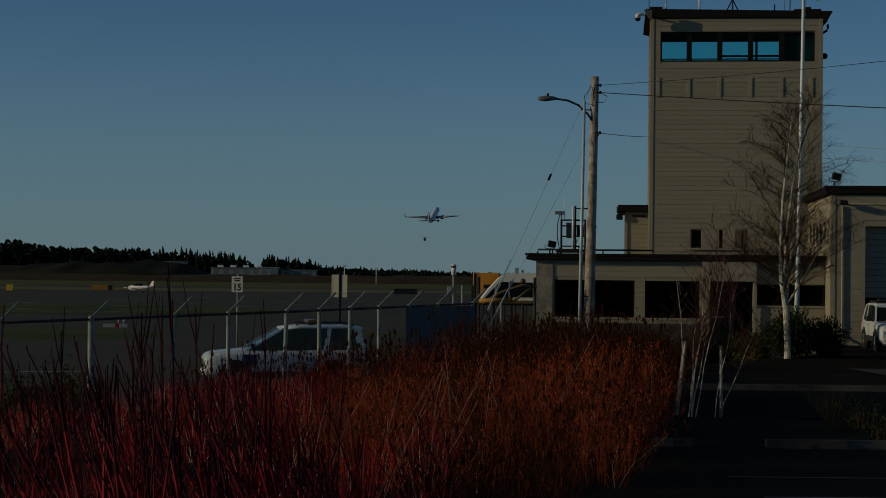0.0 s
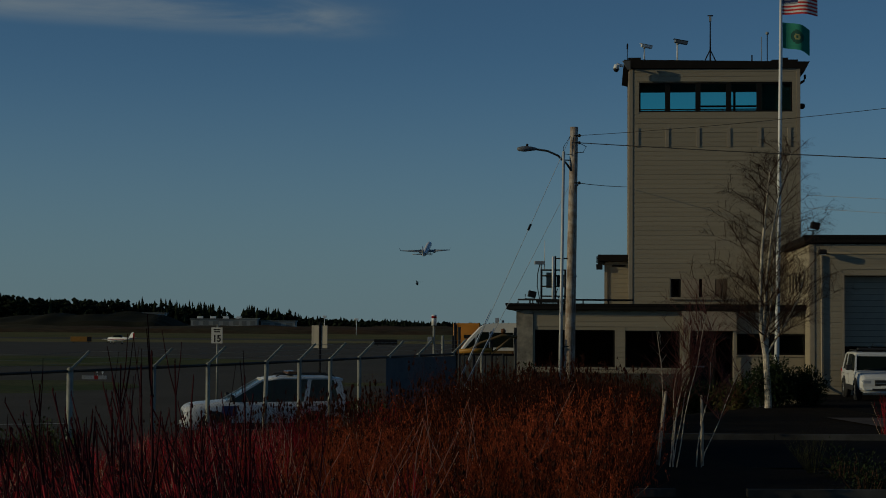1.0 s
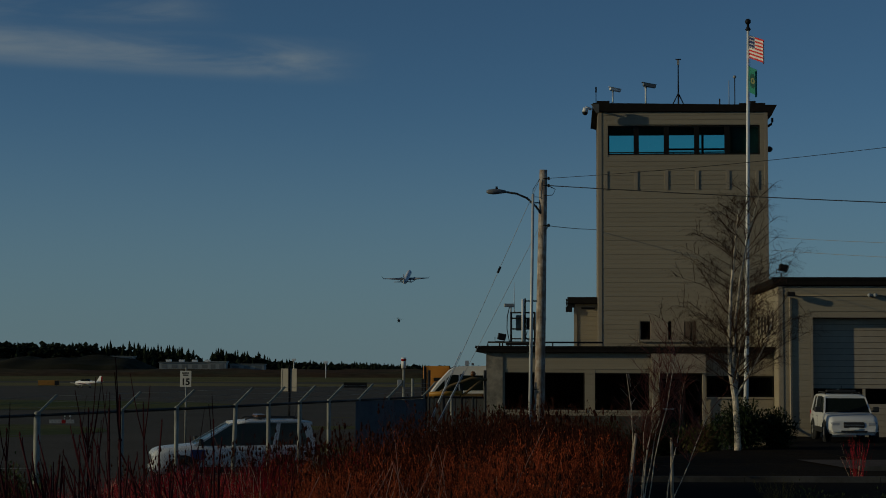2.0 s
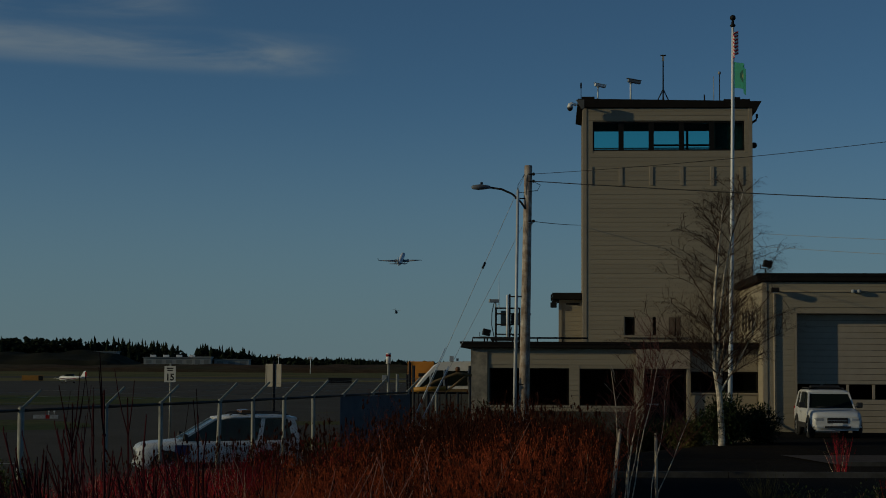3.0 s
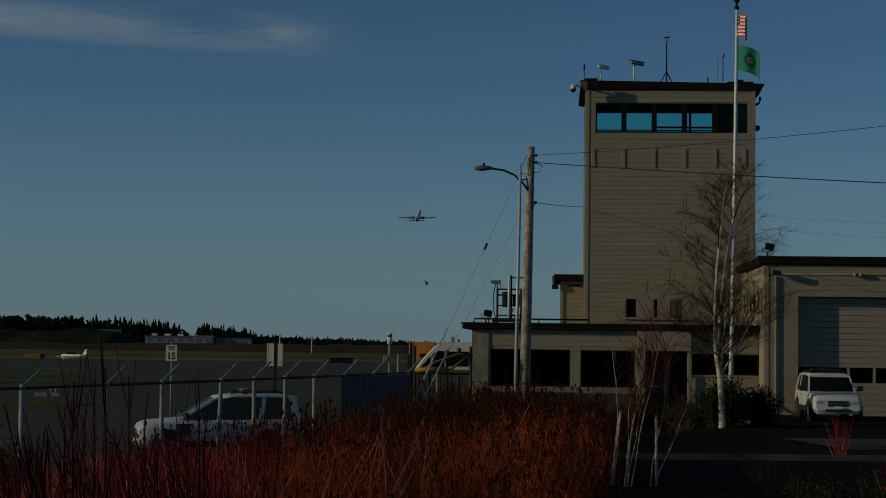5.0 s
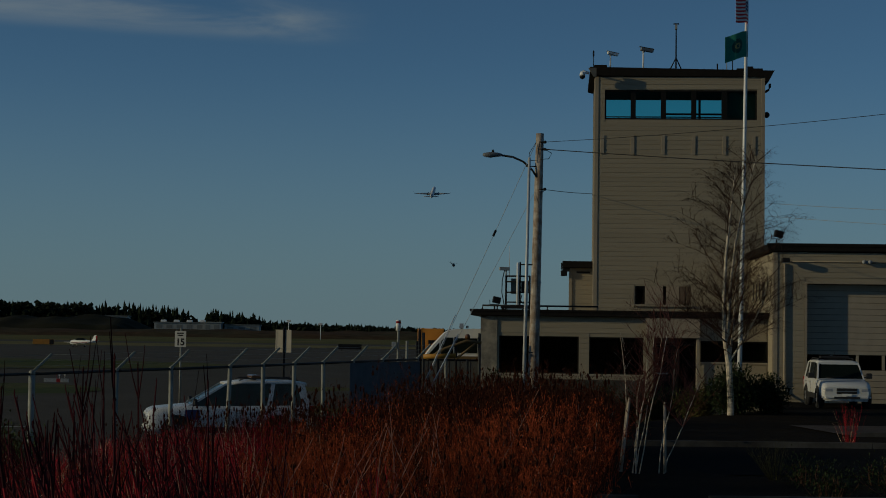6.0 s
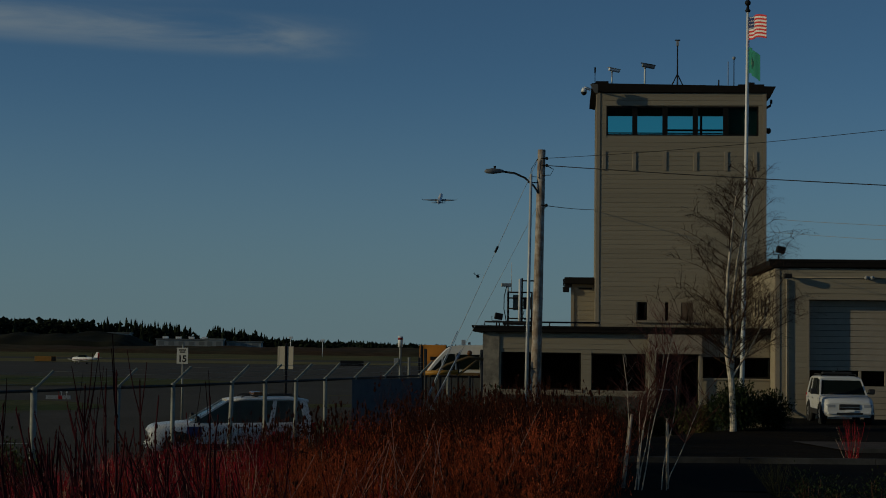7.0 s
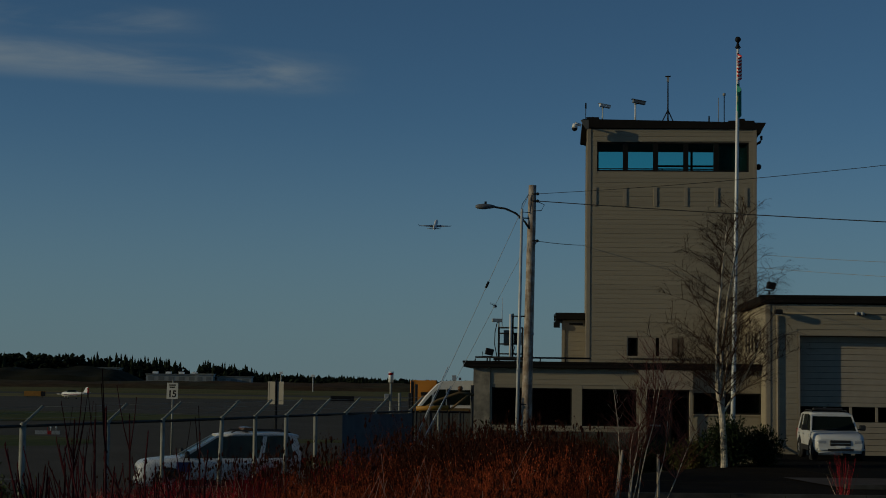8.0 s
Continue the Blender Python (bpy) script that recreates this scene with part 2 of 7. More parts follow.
def siding(parent, x0, x1, z0, z1, y, holes, turn=0.0, step=0.2):
    """Lapped boards on a wall, each a piece of its own. turn: 0 for the front, -90 for a wall that faces left."""
    z = z0
    while z < z1 - 0.03:
        for p, q in free_spans(x0, x1, z, z + step, holes):
            ob = new("plank", PLANK)
            ob.parent = parent
            at = pose(p, y, z) if not turn else pose(y, -p, z, 0, 0, turn)
            ob.matrix_basis = at @ Matrix.Diagonal((q - p, 1, min(1.0, (z1 - z) / step), 1))
        z += step


def window(parent, x0, x1, z0, z1, y, mullions=(), pane_mat=None, frame_mat=None, depth=0.09, bar=0.06, sill=True, post=0.0):
    """A framed window: each bar, pane and the sill apart. post: width of the mullions where it differs from the frame."""
    pane_mat, frame_mat = pane_mat or PANE, frame_mat or DARK_FRAME
    bm = bmesh.new()
    box(bm, x0, x1, y, y + depth, z1 - bar, z1), box(bm, x0, x1, y, y + depth, z0, z0 + bar)
    box(bm, x0, x0 + bar, y, y + depth, z0 + bar, z1 - bar), box(bm, x1 - bar, x1, y, y + depth, z0 + bar, z1 - bar)
    for m_ in mullions:
        box(bm, m_ - (post or bar) / 2, m_ + (post or bar) / 2, y, y + depth, z0 + bar, z1 - bar)
    w = part("window", bm, frame_mat, parent)
    xs = [x0 + bar / 2, *mullions, x1 - bar / 2]
    for a, b in zip(xs, xs[1:]):
        p = boxpart("pane", (a + (bar if a == xs[0] else post or bar) / 2, b - (bar if b == xs[-1] else post or bar) / 2, y + depth * 0.45, y + depth * 0.45 + 0.008, z0 + bar, z1 - bar), pane_mat, w)
        p.visible_shadow = False
    if sill:
        boxpart("sill", (x0 - 0.06, x1 + 0.06, y - 0.09, y - 0.004, z0 - 0.07, z0 - 0.003), TRIM, w, bev=0.008)
    return w


BROWN_PANEL = mat("brown_panel", (0.13, 0.095, 0.065), 0.8, vary=0.15, scale=6)
PANE = glass("dark_window_glass", (0.35, 0.40, 0.40))
CAB_PANE = glass("tinted_cab_glass", (0.32, 0.76, 0.74))


def floodlight(name, label, at):
    """A box floodlight on a short yoke."""
    th = thing(name, label, "floodlight", at)
    bm = bmesh.new()
    box(bm, -0.16, 0.16, -0.10, 0.10, 0.26, 0.52)
    bevel(bm, 0.02)
    h = part("housing", bm, BLACK, th, at=pose(0, 0, 0, 0, 12, 8))
    boxpart("lens", (-0.13, 0.13, -0.112, -0.102, 0.29, 0.49), BLACK, h)
    bm = bmesh.new()
    tube(bm, [(0, 0, 0), (0, 0, 0.18)], 0.03)
    tube(bm, [(-0.19, 0, 0.38), (-0.19, 0, 0.2), (0.19, 0, 0.2), (0.19, 0, 0.38)], 0.018, 6)
    part("yoke", bm, BLACK, th)
    boxpart("base_plate", (-0.08, 0.08, -0.08, 0.08, 0, 0.02), BLACK, th)
    return th


def cctv(name, label, at, housing=WHITE, s=1.0, mast=0.55, head=None):
    th = thing(name, label, "camera", at)
    tubepart("mast", [(0, 0, 0), (0, 0, mast)], 0.045 * s, housing, th)
    bm = bmesh.new()
    box(bm, -0.34 * s, 0.34 * s, -0.11 * s, 0.11 * s, mast + 0.02, mast + 0.2 * s)
    bevel(bm, 0.03 * s)
    h = part("housing", bm, head or housing, th, at=pose(0, 0, 0, 0, 9, 0))
    boxpart("sunshield", (-0.42 * s, 0.36 * s, -0.13 * s, 0.13 * s, mast + 0.2 * s + 0.004, mast + 0.22 * s), head or housing, h)
    bm = bmesh.new()
    ball(bm, (0, 0, mast), 0.07 * s)
    part("pivot", bm, GREY, th)
    return th


def office():
    th = thing("office_building", "low beige office building with lapped siding and dark windows", "building", B)
    holes = [(1.03, 4.15, 1.96, 3.44), (4.55, 6.66, 1.95, 3.42), (7.05, 8.70, 0.3, 3.41), (8.86, 11.46, 2.50, 3.32)]
    wall_core(th, 0.36, 11.46, -0.1, 4.2, 0.0, 0.2, holes, SIDING)
    boxpart("wall", (0.36, 0.56, 0.2, 12, -0.1, 4.2), SIDING, th)
    boxpart("wall", (0.56, 11.46, 11.8, 12, -0.1, 4.2), SIDING, th)
    boxpart("floor", (0.56, 11.46, 0.2, 11.8, 0.9, 1.0), INTERIOR, th)
    boxpart("inner_wall", (0.56, 11.46, 5.0, 5.1, 1.0, 4.19), INTERIOR, th)
    bm = bmesh.new()
    box(bm, -0.09, 11.46, -0.30, 12.4, 4.2, 4.42)
    bevel(bm, 0.02)
    r = part("roof", bm, FASCIA, th)
    boxpart("drip_edge", (-0.12, 11.46, -0.33, -0.304, 4.36, 4.45), FASCIA, r)
    boxpart("roofing", (0.0, 11.40, -0.22, 12.3, 4.424, 4.45), ROOFING, r)
    window(th, 1.03, 4.15, 1.96, 3.44, 0.04, (2.6,))
    window(th, 4.55, 6.66, 1.95, 3.42, 0.04)
    window(th, 8.86, 11.46, 2.50, 3.32, 0.04, (10.2,))
    # entrance with its own header panel
    boxpart("header_panel", (6.74, 8.83, -0.27, -0.20, 3.42, 4.17), PLASTER, th, "smooth beige header panel over the entrance", 0.01)
    for x in (6.78, 8.70):
        boxpart("porch_post", (x, x + 0.11, -0.19, -0.10, 0.3, 4.19), TRIM, th, bev=0.01)
    d = boxpart("door", (7.12, 8.0, 0.08, 0.13, 1.0, 3.1), DARK_FRAME, th, "dark entrance door", 0.008)
    boxpart("door_handle", (7.18, 7.62, 0.03, 0.075, 2.0, 2.06), GREY, d)
    boxpart("sidelight", (8.06, 8.62, 0.10, 0.11, 1.0, 3.35), PANE, th)
    boxpart("transom", (7.08, 8.66, 0.06, 0.14, 3.12, 3.2), DARK_FRAME, th)
    boxpart("step", (6.9, 8.9, -1.6, -0.02, 0.7, 1.0), CONCRETE, th, "concrete entrance step", 0.015)
    # pale corner pilaster; its dark patches are a cast shadow put into the colour
    boxpart("corner_pilaster", (0.30, 0.95, -0.06, -0.034, -0.1, 4.19), SHADOWED_BLOCK, th, "pale beige corner pilaster with cast shadow painted as dark patches")
    boxpart("base_course", (0.96, 6.70, -0.07, -0.034, 0.2, 1.74), CONCRETE, th)
    siding(th, 0.96, 11.40, 1.76, 4.19, 0.0, holes)
    return th


# the dark stain colour stands for shadow falling on the pale pilaster
SHADOWED_BLOCK = mat("shadow_patched_block", (0.30, 0.265, 0.20), 0.8, vary=0.15, stain=(0.10, 0.09, 0.075), stain_amount=0.85, stain_scale=2.2, bump=0.2)
office()


def tower():
    th = thing("control_tower", "square beige tower with lapped siding and a glazed cab", "control tower", B)
    X0, X1, Y0, Y1 = 4.83, 12.0, 6.0, 11.0
    band = (5.22, 11.70, 12.74, 14.02)
    low = (6.59, 8.94, 4.82, 5.60)
    wall_core(th, X0, X1, 4.46, 14.58, Y0, Y0 + 0.2, [band, low], SIDING)
    wall_core(th, X0, X1, 4.46, 14.58, Y1 - 0.2, Y1, [(5.06, 10.9, 12.86, 14.44)], SIDING)
    boxpart("wall", (X0, X0 + 0.2, Y0 + 0.2, Y1 - 0.2, 4.46, 14.58), SIDING, th)
    boxpart("wall", (X1 - 0.2, X1, Y0 + 0.2, Y1 - 0.2, 4.46, 14.58), SIDING, th)
    boxpart("cab_floor", (X0 + 0.2, X1 - 0.2, Y0 + 0.2, Y1 - 0.2, 12.3, 12.45), INTERIOR, th)
    boxpart("cab_ceiling", (X0 + 0.2, X1 - 0.2, Y0 + 0.2, Y1 - 0.2, 14.50, 14.57), INTERIOR, th)
    # black panels added inside to give the right pane its dark interior
    boxpart("cab_partition", (10.78, 10.86, Y0 + 0.3, Y1 - 0.25, 12.45, 14.5), BLACK, th)
    boxpart("cab_blind", (10.44, X1 - 0.21, Y0 + 0.215, Y0 + 0.235, 12.5, 14.2), BLACK, th, "black panel added behind the glass to darken the pane")
    boxpart("ceiling_soffit", (X0 + 0.2, X1 - 0.2, Y0 + 0.3, Y1 - 0.3, 14.24, 14.49), INTERIOR, th)
    # back glazing bars and the rail of the far side, seen through the cab
    for x in (5.115, 9.66, 10.845):
        boxpart("back_mullion", (x - 0.05, x + 0.05, Y1 - 0.18, Y1 - 0.06, 12.862, 14.438), DARK_FRAME, th)
    boxpart("back_rail", (7.95, 9.605, Y1 - 0.17, Y1 - 0.07, 13.58, 13.66), DARK_FRAME, th)
    boxpart("back_rail", (9.715, 10.79, Y1 - 0.17, Y1 - 0.07, 13.58, 13.66), DARK_FRAME, th)
    bm = bmesh.new()
    tube(bm, [(5.0, Y1 + 0.9, 13.62), (11.8, Y1 + 0.9, 13.62)], 0.03, 6)
    for k in range(9):
        x = 5.2 + 0.8 * k
        tube(bm, [(x, Y1 + 0.9, 12.5), (x, Y1 + 0.9, 13.62)], 0.02, 6)
    part("balcony_rail", bm, BLACK, th)
    boxpart("balcony", (4.9, 11.9, Y1 + 0.004, Y1 + 1.0, 12.38, 12.5), FASCIA, th)
    window(th, *band, Y0 + 0.04, (6.44, 7.73, 9.02, 10.31), CAB_PANE, bar=0.07, sill=False, post=0.22)
    # small lower windows and blank panels above the office roof
    window(th, 6.59, 7.0, 4.82, 5.60, Y0 + 0.04, sill=False)
    boxpart("blank_panel", (7.01, 7.76, Y0 - 0.02, Y0 + 0.06, 4.82, 5.60), PLASTER, th, bev=0.006)
    window(th, 7.77, 7.90, 4.82, 5.60, Y0 + 0.04, bar=0.025, sill=False)
    boxpart("blank_panel", (7.91, 8.44, Y0 - 0.02, Y0 + 0.06, 4.82, 5.60), PLASTER, th, bev=0.006)
    boxpart("louvre_panel", (8.46, 8.72, Y0 - 0.01, Y0 + 0.06, 4.82, 5.60), BROWN_PANEL, th, "brown louvred panel", 0.006)
    boxpart("louvre_panel", (8.76, 8.94, Y0 - 0.01, Y0 + 0.06, 4.82, 5.60), BROWN_PANEL, th, "brown louvred panel", 0.006)
    boxpart("ledge", (6.5, 9.0, Y0 - 0.12, Y0 - 0.034, 4.72, 4.80), TRIM, th, bev=0.01)
    for x in (5.07, 6.36, 7.66, 8.96, 10.26, 11.5):
        boxpart("batten", (x - 0.02, x + 0.14, Y0 - 0.046, Y0 - 0.032, 11.23, 12.06), TRIM, th, bev=0.008)
    boxpart("corner_trim", (X0 - 0.03, X0 + 0.13, Y0 - 0.036, Y0 - 0.002, 4.46, 14.58), TRIM, th, bev=0.006)
    boxpart("corner_trim", (X1 - 0.13, X1 + 0.03, Y0 - 0.036, Y0 - 0.002, 4.46, 14.58), TRIM, th, bev=0.006)
    boxpart("corner_trim", (X0 - 0.06, X0 - 0.004, Y0, Y0 + 0.16, 4.46, 14.5), TRIM, th, bev=0.006)
    # flat roof with a deep dark fascia, cut back below at the right
    bm = bmesh.new()
    prof = [(4.58, 15.00), (12.42, 14.86), (12.18, 14.40), (12.02, 14.40), (12.02, 14.59), (4.80, 14.62), (4.56, 14.68)]
    rows_ = [[bm.verts.new((x, y, z)) for x, z in prof] for y in (Y0 - 0.10, Y1 + 0.4)]
    for i in range(len(prof)):
        j = (i + 1) % len(prof)
        bm.faces.new((rows_[0][j], rows_[0][i], rows_[1][i], rows_[1][j]))
    bm.faces.new(rows_[0]), bm.faces.new(rows_[1][::-1])
    bmesh.ops.recalc_face_normals(bm, faces=bm.faces)
    r = part("roof", bm, FASCIA, th)
    boxpart("kerb", (4.75, 5.3, Y0 - 0.05, Y0 + 0.4, 14.99, 15.09), FASCIA, r)
    bm = bmesh.new()
    box(bm, 10.85, 11.95, Y0 + 0.1, Y0 + 0.7, 14.85, 14.98)
    box(bm, 11.25, 11.55, Y0 + 0.2, Y0 + 0.6, 14.98, 15.08)
    part("hatch", bm, FASCIA, r, "dark roof hatch")
    tubepart("downspout", [(12.24, Y0 + 0.1, 14.32), (12.24, Y0 + 0.1, 14.16), (12.20, Y0 + 0.1, 14.06), (11.98, Y0 + 0.1, 13.92)], 0.05, FASCIA, th)
    bm = bmesh.new()
    ball(bm, (12.14, Y0 + 0.3, 13.0), 0.13)
    part("bell", bm, BLACK, th)
    siding(th, X0 + 0.14, X1 - 0.14, 4.46, 14.58, Y0, [band, (6.55, 8.96, 4.72, 5.62)])
    siding(th, -(Y1), -(Y0 + 0.17), 4.46, 14.5, X0, [], turn=-90)
    return th


tower()


def mid_block():
    th = thing("stair_block", "small beige stair block with dark flat roof", "building", B)
    boxpart("wall", (3.80, 4.82, 8.0, 12.0, 4.46, 6.40), SIDING, th)
    r = boxpart("roof", (3.48, 4.80, 7.6, 12.4, 6.41, 6.70), FASCIA, th, bev=0.02)
    boxpart("gutter", (3.42, 3.475, 7.6, 12.4, 6.5, 6.62), FASCIA, r)
    boxpart("corner_trim", (3.77, 3.9, 7.94, 7.998, 4.46, 6.40), TRIM, th)
    boxpart("vent", (4.1, 4.7, 7.95, 7.966, 6.18, 6.26), BLACK, th)
    siding(th, 3.91, 4.80, 4.46, 6.40, 8.0, [])
    l = thing("wall_lamp", "black box wall lamp under the stair roof", "lamp", B @ pose(3.55, 7.9, 6.05))
    boxpart("housing", (-0.14, 0.14, -0.12, 0.1, 0.0, 0.24), BLACK, l, bev=0.02)
    boxpart("bracket", (-0.03, 0.25, -0.02, 0.1, 0.24, 0.36), BLACK, l)


mid_block()


def garage():
    th = thing("garage_building", "tall beige vehicle garage with a wide sectional door", "garage", B)
    Y = -1.7
    door = (12.71, 17.0, 0.9, 5.54)
    wall_core(th, 11.48, 30.0, -0.1, 6.73, Y, Y + 0.54, [door], SIDING)
    boxpart("wall", (11.48, 11.70, Y + 0.54, 16.0, -0.1, 6.73), SIDING, th)
    boxpart("wall", (11.70, 30, 15.8, 16, -0.1, 6.73), SIDING, th)
    boxpart("wall", (29.8, 30, Y + 0.54, 15.8, -0.1, 6.73), SIDING, th)
    r = boxpart("roof", (11.21, 30.3, Y - 0.16, 16.4, 6.76, 7.03), FASCIA, th, bev=0.02)
    boxpart("drip_edge", (11.17, 30.3, Y - 0.19, Y - 0.164, 6.95, 7.06), FASCIA, r)
    # sectional door: boards with a row of small panes
    zs = [0.98 + 0.2275 * k for k in range(21)]
    for a, b in zip(zs, zs[1:]):
        if a > 2.2 and b < 2.95:
            continue
        lo, hi = a, min(b, 5.53)
        if lo < 2.31 < hi:
            hi = 2.30
        if lo < 2.87 < hi:
            lo = 2.87
        if hi - lo > 0.05:
            boxpart("door_section", (12.74, 16.98, Y + 0.44, Y + 0.50, lo + 0.006, hi - 0.006), DOOR_PAINT, th, bev=0.006)
    x = 12.72
    while x < 16.9:
        boxpart("door_stile", (x - 0.05, x + 0.05, Y + 0.435, Y + 0.50, 2.31, 2.865), DOOR_PAINT, th)
        if x < 16.5:
            p = boxpart("pane", (x + 0.052, x + 0.918, Y + 0.47, Y + 0.478, 2.315, 2.86), PANE, th)
            p.visible_shadow = False
        x += 0.97
    boxpart("floor", (11.7, 29.8, Y + 0.55, 15.8, 0.85, 0.95), INTERIOR, th)
    boxpart("inner_wall", (11.7, 20, 5.0, 5.1, 0.95, 6.7), INTERIOR, th)
    boxpart("door_trim", (12.62, 12.705, Y - 0.036, Y - 0.002, 0.9, 5.62), TRIM, th)
    boxpart("door_trim", (12.706, 17.0, Y - 0.036, Y - 0.002, 5.545, 5.63), TRIM, th)
    boxpart("corner_trim", (11.45, 11.60, Y - 0.036, Y - 0.002, -0.1, 6.72), TRIM, th)
    boxpart("corner_trim", (11.42, 11.476, Y, Y + 0.14, -0.1, 6.72), TRIM, th)
    tubepart("downspout", [(11.86, Y - 0.07, 6.3), (11.86, Y - 0.07, 1.55), (11.92, Y - 0.07, 1.40), (12.1, Y - 0.16, 1.22)], 0.038, TRIM, th)
    tubepart("conduit", [(11.95, Y - 0.05, 6.38), (19, Y - 0.05, 6.38)], 0.018, TRIM, th, sides=6)
    siding(th, 11.61, 30.0, 0.98, 6.72, Y, [(12.61, 17.0, 0.8, 5.64)])
    slits = [(-5.2, -4.75, 5.0, 5.7), (-4.1, -3.65, 5.0, 5.7), (-3.0, -2.55, 5.0, 5.7), (-1.9, -1.45, 5.0, 5.7)]
    siding(th, -9.0, 1.55, 0.98, 6.72, 11.48, slits, turn=-90)
    for a, b, c, d_ in slits:
        boxpart("slit_window", (11.455, 11.476, -b, -a, c, d_), BLACK, th)
    l = thing("wall_lamp", "black box wall lamp high on the garage front", "lamp", B @ pose(11.86, Y - 0.04, 6.32))
    boxpart("housing", (-0.15, 0.15, -0.42, -0.16, 0.0, 0.18), BLACK, l, bev=0.03)
    boxpart("lens", (-0.11, 0.11, -0.40, -0.20, -0.02, -0.004), GREY, l)
    tubepart("arm", [(0, 0.03, 0.09), (0, -0.17, 0.09)], 0.035, BLACK, l)
    l = thing("wall_lamp", "small grey twin wall lamp on the garage front", "lamp", B @ pose(14.9, Y - 0.04, 6.38))
    bm = bmesh.new()
    ball(bm, (-0.1, -0.12, 0), 0.08), ball(bm, (0.12, -0.12, 0), 0.08)
    part("heads", bm, GREY, l)
    boxpart("back_plate", (-0.1, 0.12, -0.06, 0, -0.06, 0.06), GREY, l)
    floodlight("floodlight", "black floodlight on the garage roof edge", B @ pose(11.55, Y - 0.05, 7.03))
    return th


DOOR_PAINT = mat("door_paint", (0.34, 0.295, 0.225), 0.55, vary=0.08, scale=3, stain=(0.28, 0.24, 0.18), stain_amount=0.3, per_object=0.03)
garage()


def roof_gear():
    """Rails, rack, cameras and aerials on the roofs."""
    th = thing("roof_rail", "dark low pipe rail along the office roof", "railing", B @ pose(0, 1.0, 4.45))
    tubepart("top_pipe", [(0.31, 0, 0.02), (0.31, 0, 0.16), (4.9, 0, 0.16)], 0.035, BLACK, th)
    for x in (0.9, 1.9, 2.9, 3.9):
        tubepart("support", [(x, 0, 0), (x, 0, 0.16)], 0.03, BLACK, th, sides=6)
    rk = thing("equipment_rack", "dark steel rack with grey equipment cabinets on the roof", "rack", B @ pose(1.2, 2.0, 4.45))
    for x in (0, 0.96):
        for y in (0, 0.6):
            tubepart("upright", [(x, y, 0), (x, y, 1.4)], 0.036, BLACK, rk, sides=6)
    for z in (0.32, 0.72, 1.15, 1.38):
        tubepart("cross_bar", [(0, 0, z), (0.96, 0, z)], 0.03, BLACK, rk, sides=6)
        tubepart("cross_bar", [(0, 0.6, z), (0.96, 0.6, z)], 0.022, BLACK, rk, sides=6)
    boxpart("cabinet", (0.62, 0.92, -0.02, 0.35, 0.75, 1.12), BLACK, rk, "black radio cabinet", 0.01)
    boxpart("cabinet", (0.20, 0.60, 0.1, 0.4, 0.66, 1.28), GREYBOX, rk, "grey-green equipment cabinet", 0.015)
    boxpart("base_frame", (-0.2, 1.2, -0.1, 0.7, 0.06, 0.14), BLACK, rk)
    for x in (-0.15, 1.1):
        boxpart("foot", (x, x + 0.08, -0.05, 0.05, 0.0, 0.06), BLACK, rk)
    tubepart("aerial_tube", [(0.48, -0.05, 0.1), (0.48, -0.05, 1.92)], 0.05, WHITE, rk, "white tube aerial")
    tubepart("aerial_tube", [(0.57, 0.02, 0.1), (0.57, 0.02, 1.95)], 0.035, BLACK, rk)
    tubepart("whip_aerial", [(0.13, 0.1, 1.38), (0.13, 0.1, 2.6)], [0.02, 0.008], WHITE, rk, sides=6)
    tubepart("cable", [(-0.05, 0, 1.65), (-0.15, 0, 1.2), (-0.16, 0, 0.7), (-0.05, 0, 0.15)], 0.02, BLACK, rk, sides=6)
    tubepart("cable", [(0.66, -0.05, 0.62), (0.6, -0.1, 0.4), (0.7, -0.1, 0.25), (0.82, -0.05, 0.4)], 0.02, BLACK, rk, sides=6)
    boxpart("camera_head", (-0.28, 0.14, -0.08, 0.08, 1.60, 1.74), GREY, rk, "grey camera head", 0.02, at=pose(0, 0, 0, 0, 0, 10))
    tubepart("camera_mast", [(0, 0, 1.38), (0, 0, 1.62)], 0.03, GREY, rk)
    floodlight("floodlight", "black floodlight on the office roof", B @ pose(0.78, 1.25, 4.45))
    # tower roof
    zt = 14.96
    cctv("roof_camera", "white camera on a short mast on the tower roof", B @ pose(5.45, 6.2, zt, 0, 0, 15), WHITE, 0.72, 0.58)
    cctv("roof_camera", "grey wedge-shaped camera on a tower roof mast", B @ pose(6.9, 7.0, zt - 0.04, 0, 0, 10), WHITE, 0.84, 0.92, HEAD_GREY)
    a = thing("aerial_mast", "dark aerial mast on a tripod on the tower roof", "aerial", B @ pose(8.38, 8.0, 15.12))
    boxpart("plinth", (-0.45, 0.45, -0.45, 0.45, -0.32, 0.0), FASCIA, a)
    tubepart("mast", [(0, 0, 0), (0, 0, 1.88)], [0.038, 0.026], BLACK, a)
    for k in range(3):
        an = 2.1 * k + 0.5
        tubepart("leg", [(0.36 * math.cos(an), 0.36 * math.sin(an), 0), (0, 0, 0.62)], 0.025, BLACK, a, sides=6)
    boxpart("head", (-0.05, 0.05, -0.05, 0.05, 1.88, 2.10), GREY, a)
    tubepart("vane", [(-0.12, 0, 2.13), (0.12, 0, 2.13)], 0.03, BLACK, a, sides=6)
    a = thing("stick_aerial", "thin dark stick aerial at the tower roof edge", "aerial", B @ pose(4.72, 6.0, 14.97))
    tubepart("stick", [(0, 0, 0), (0, 0, 0.75)], 0.018, BLACK, a, sides=6)
    boxpart("tip", (-0.035, 0.035, -0.03, 0.03, 0.5, 0.72), BLACK, a)
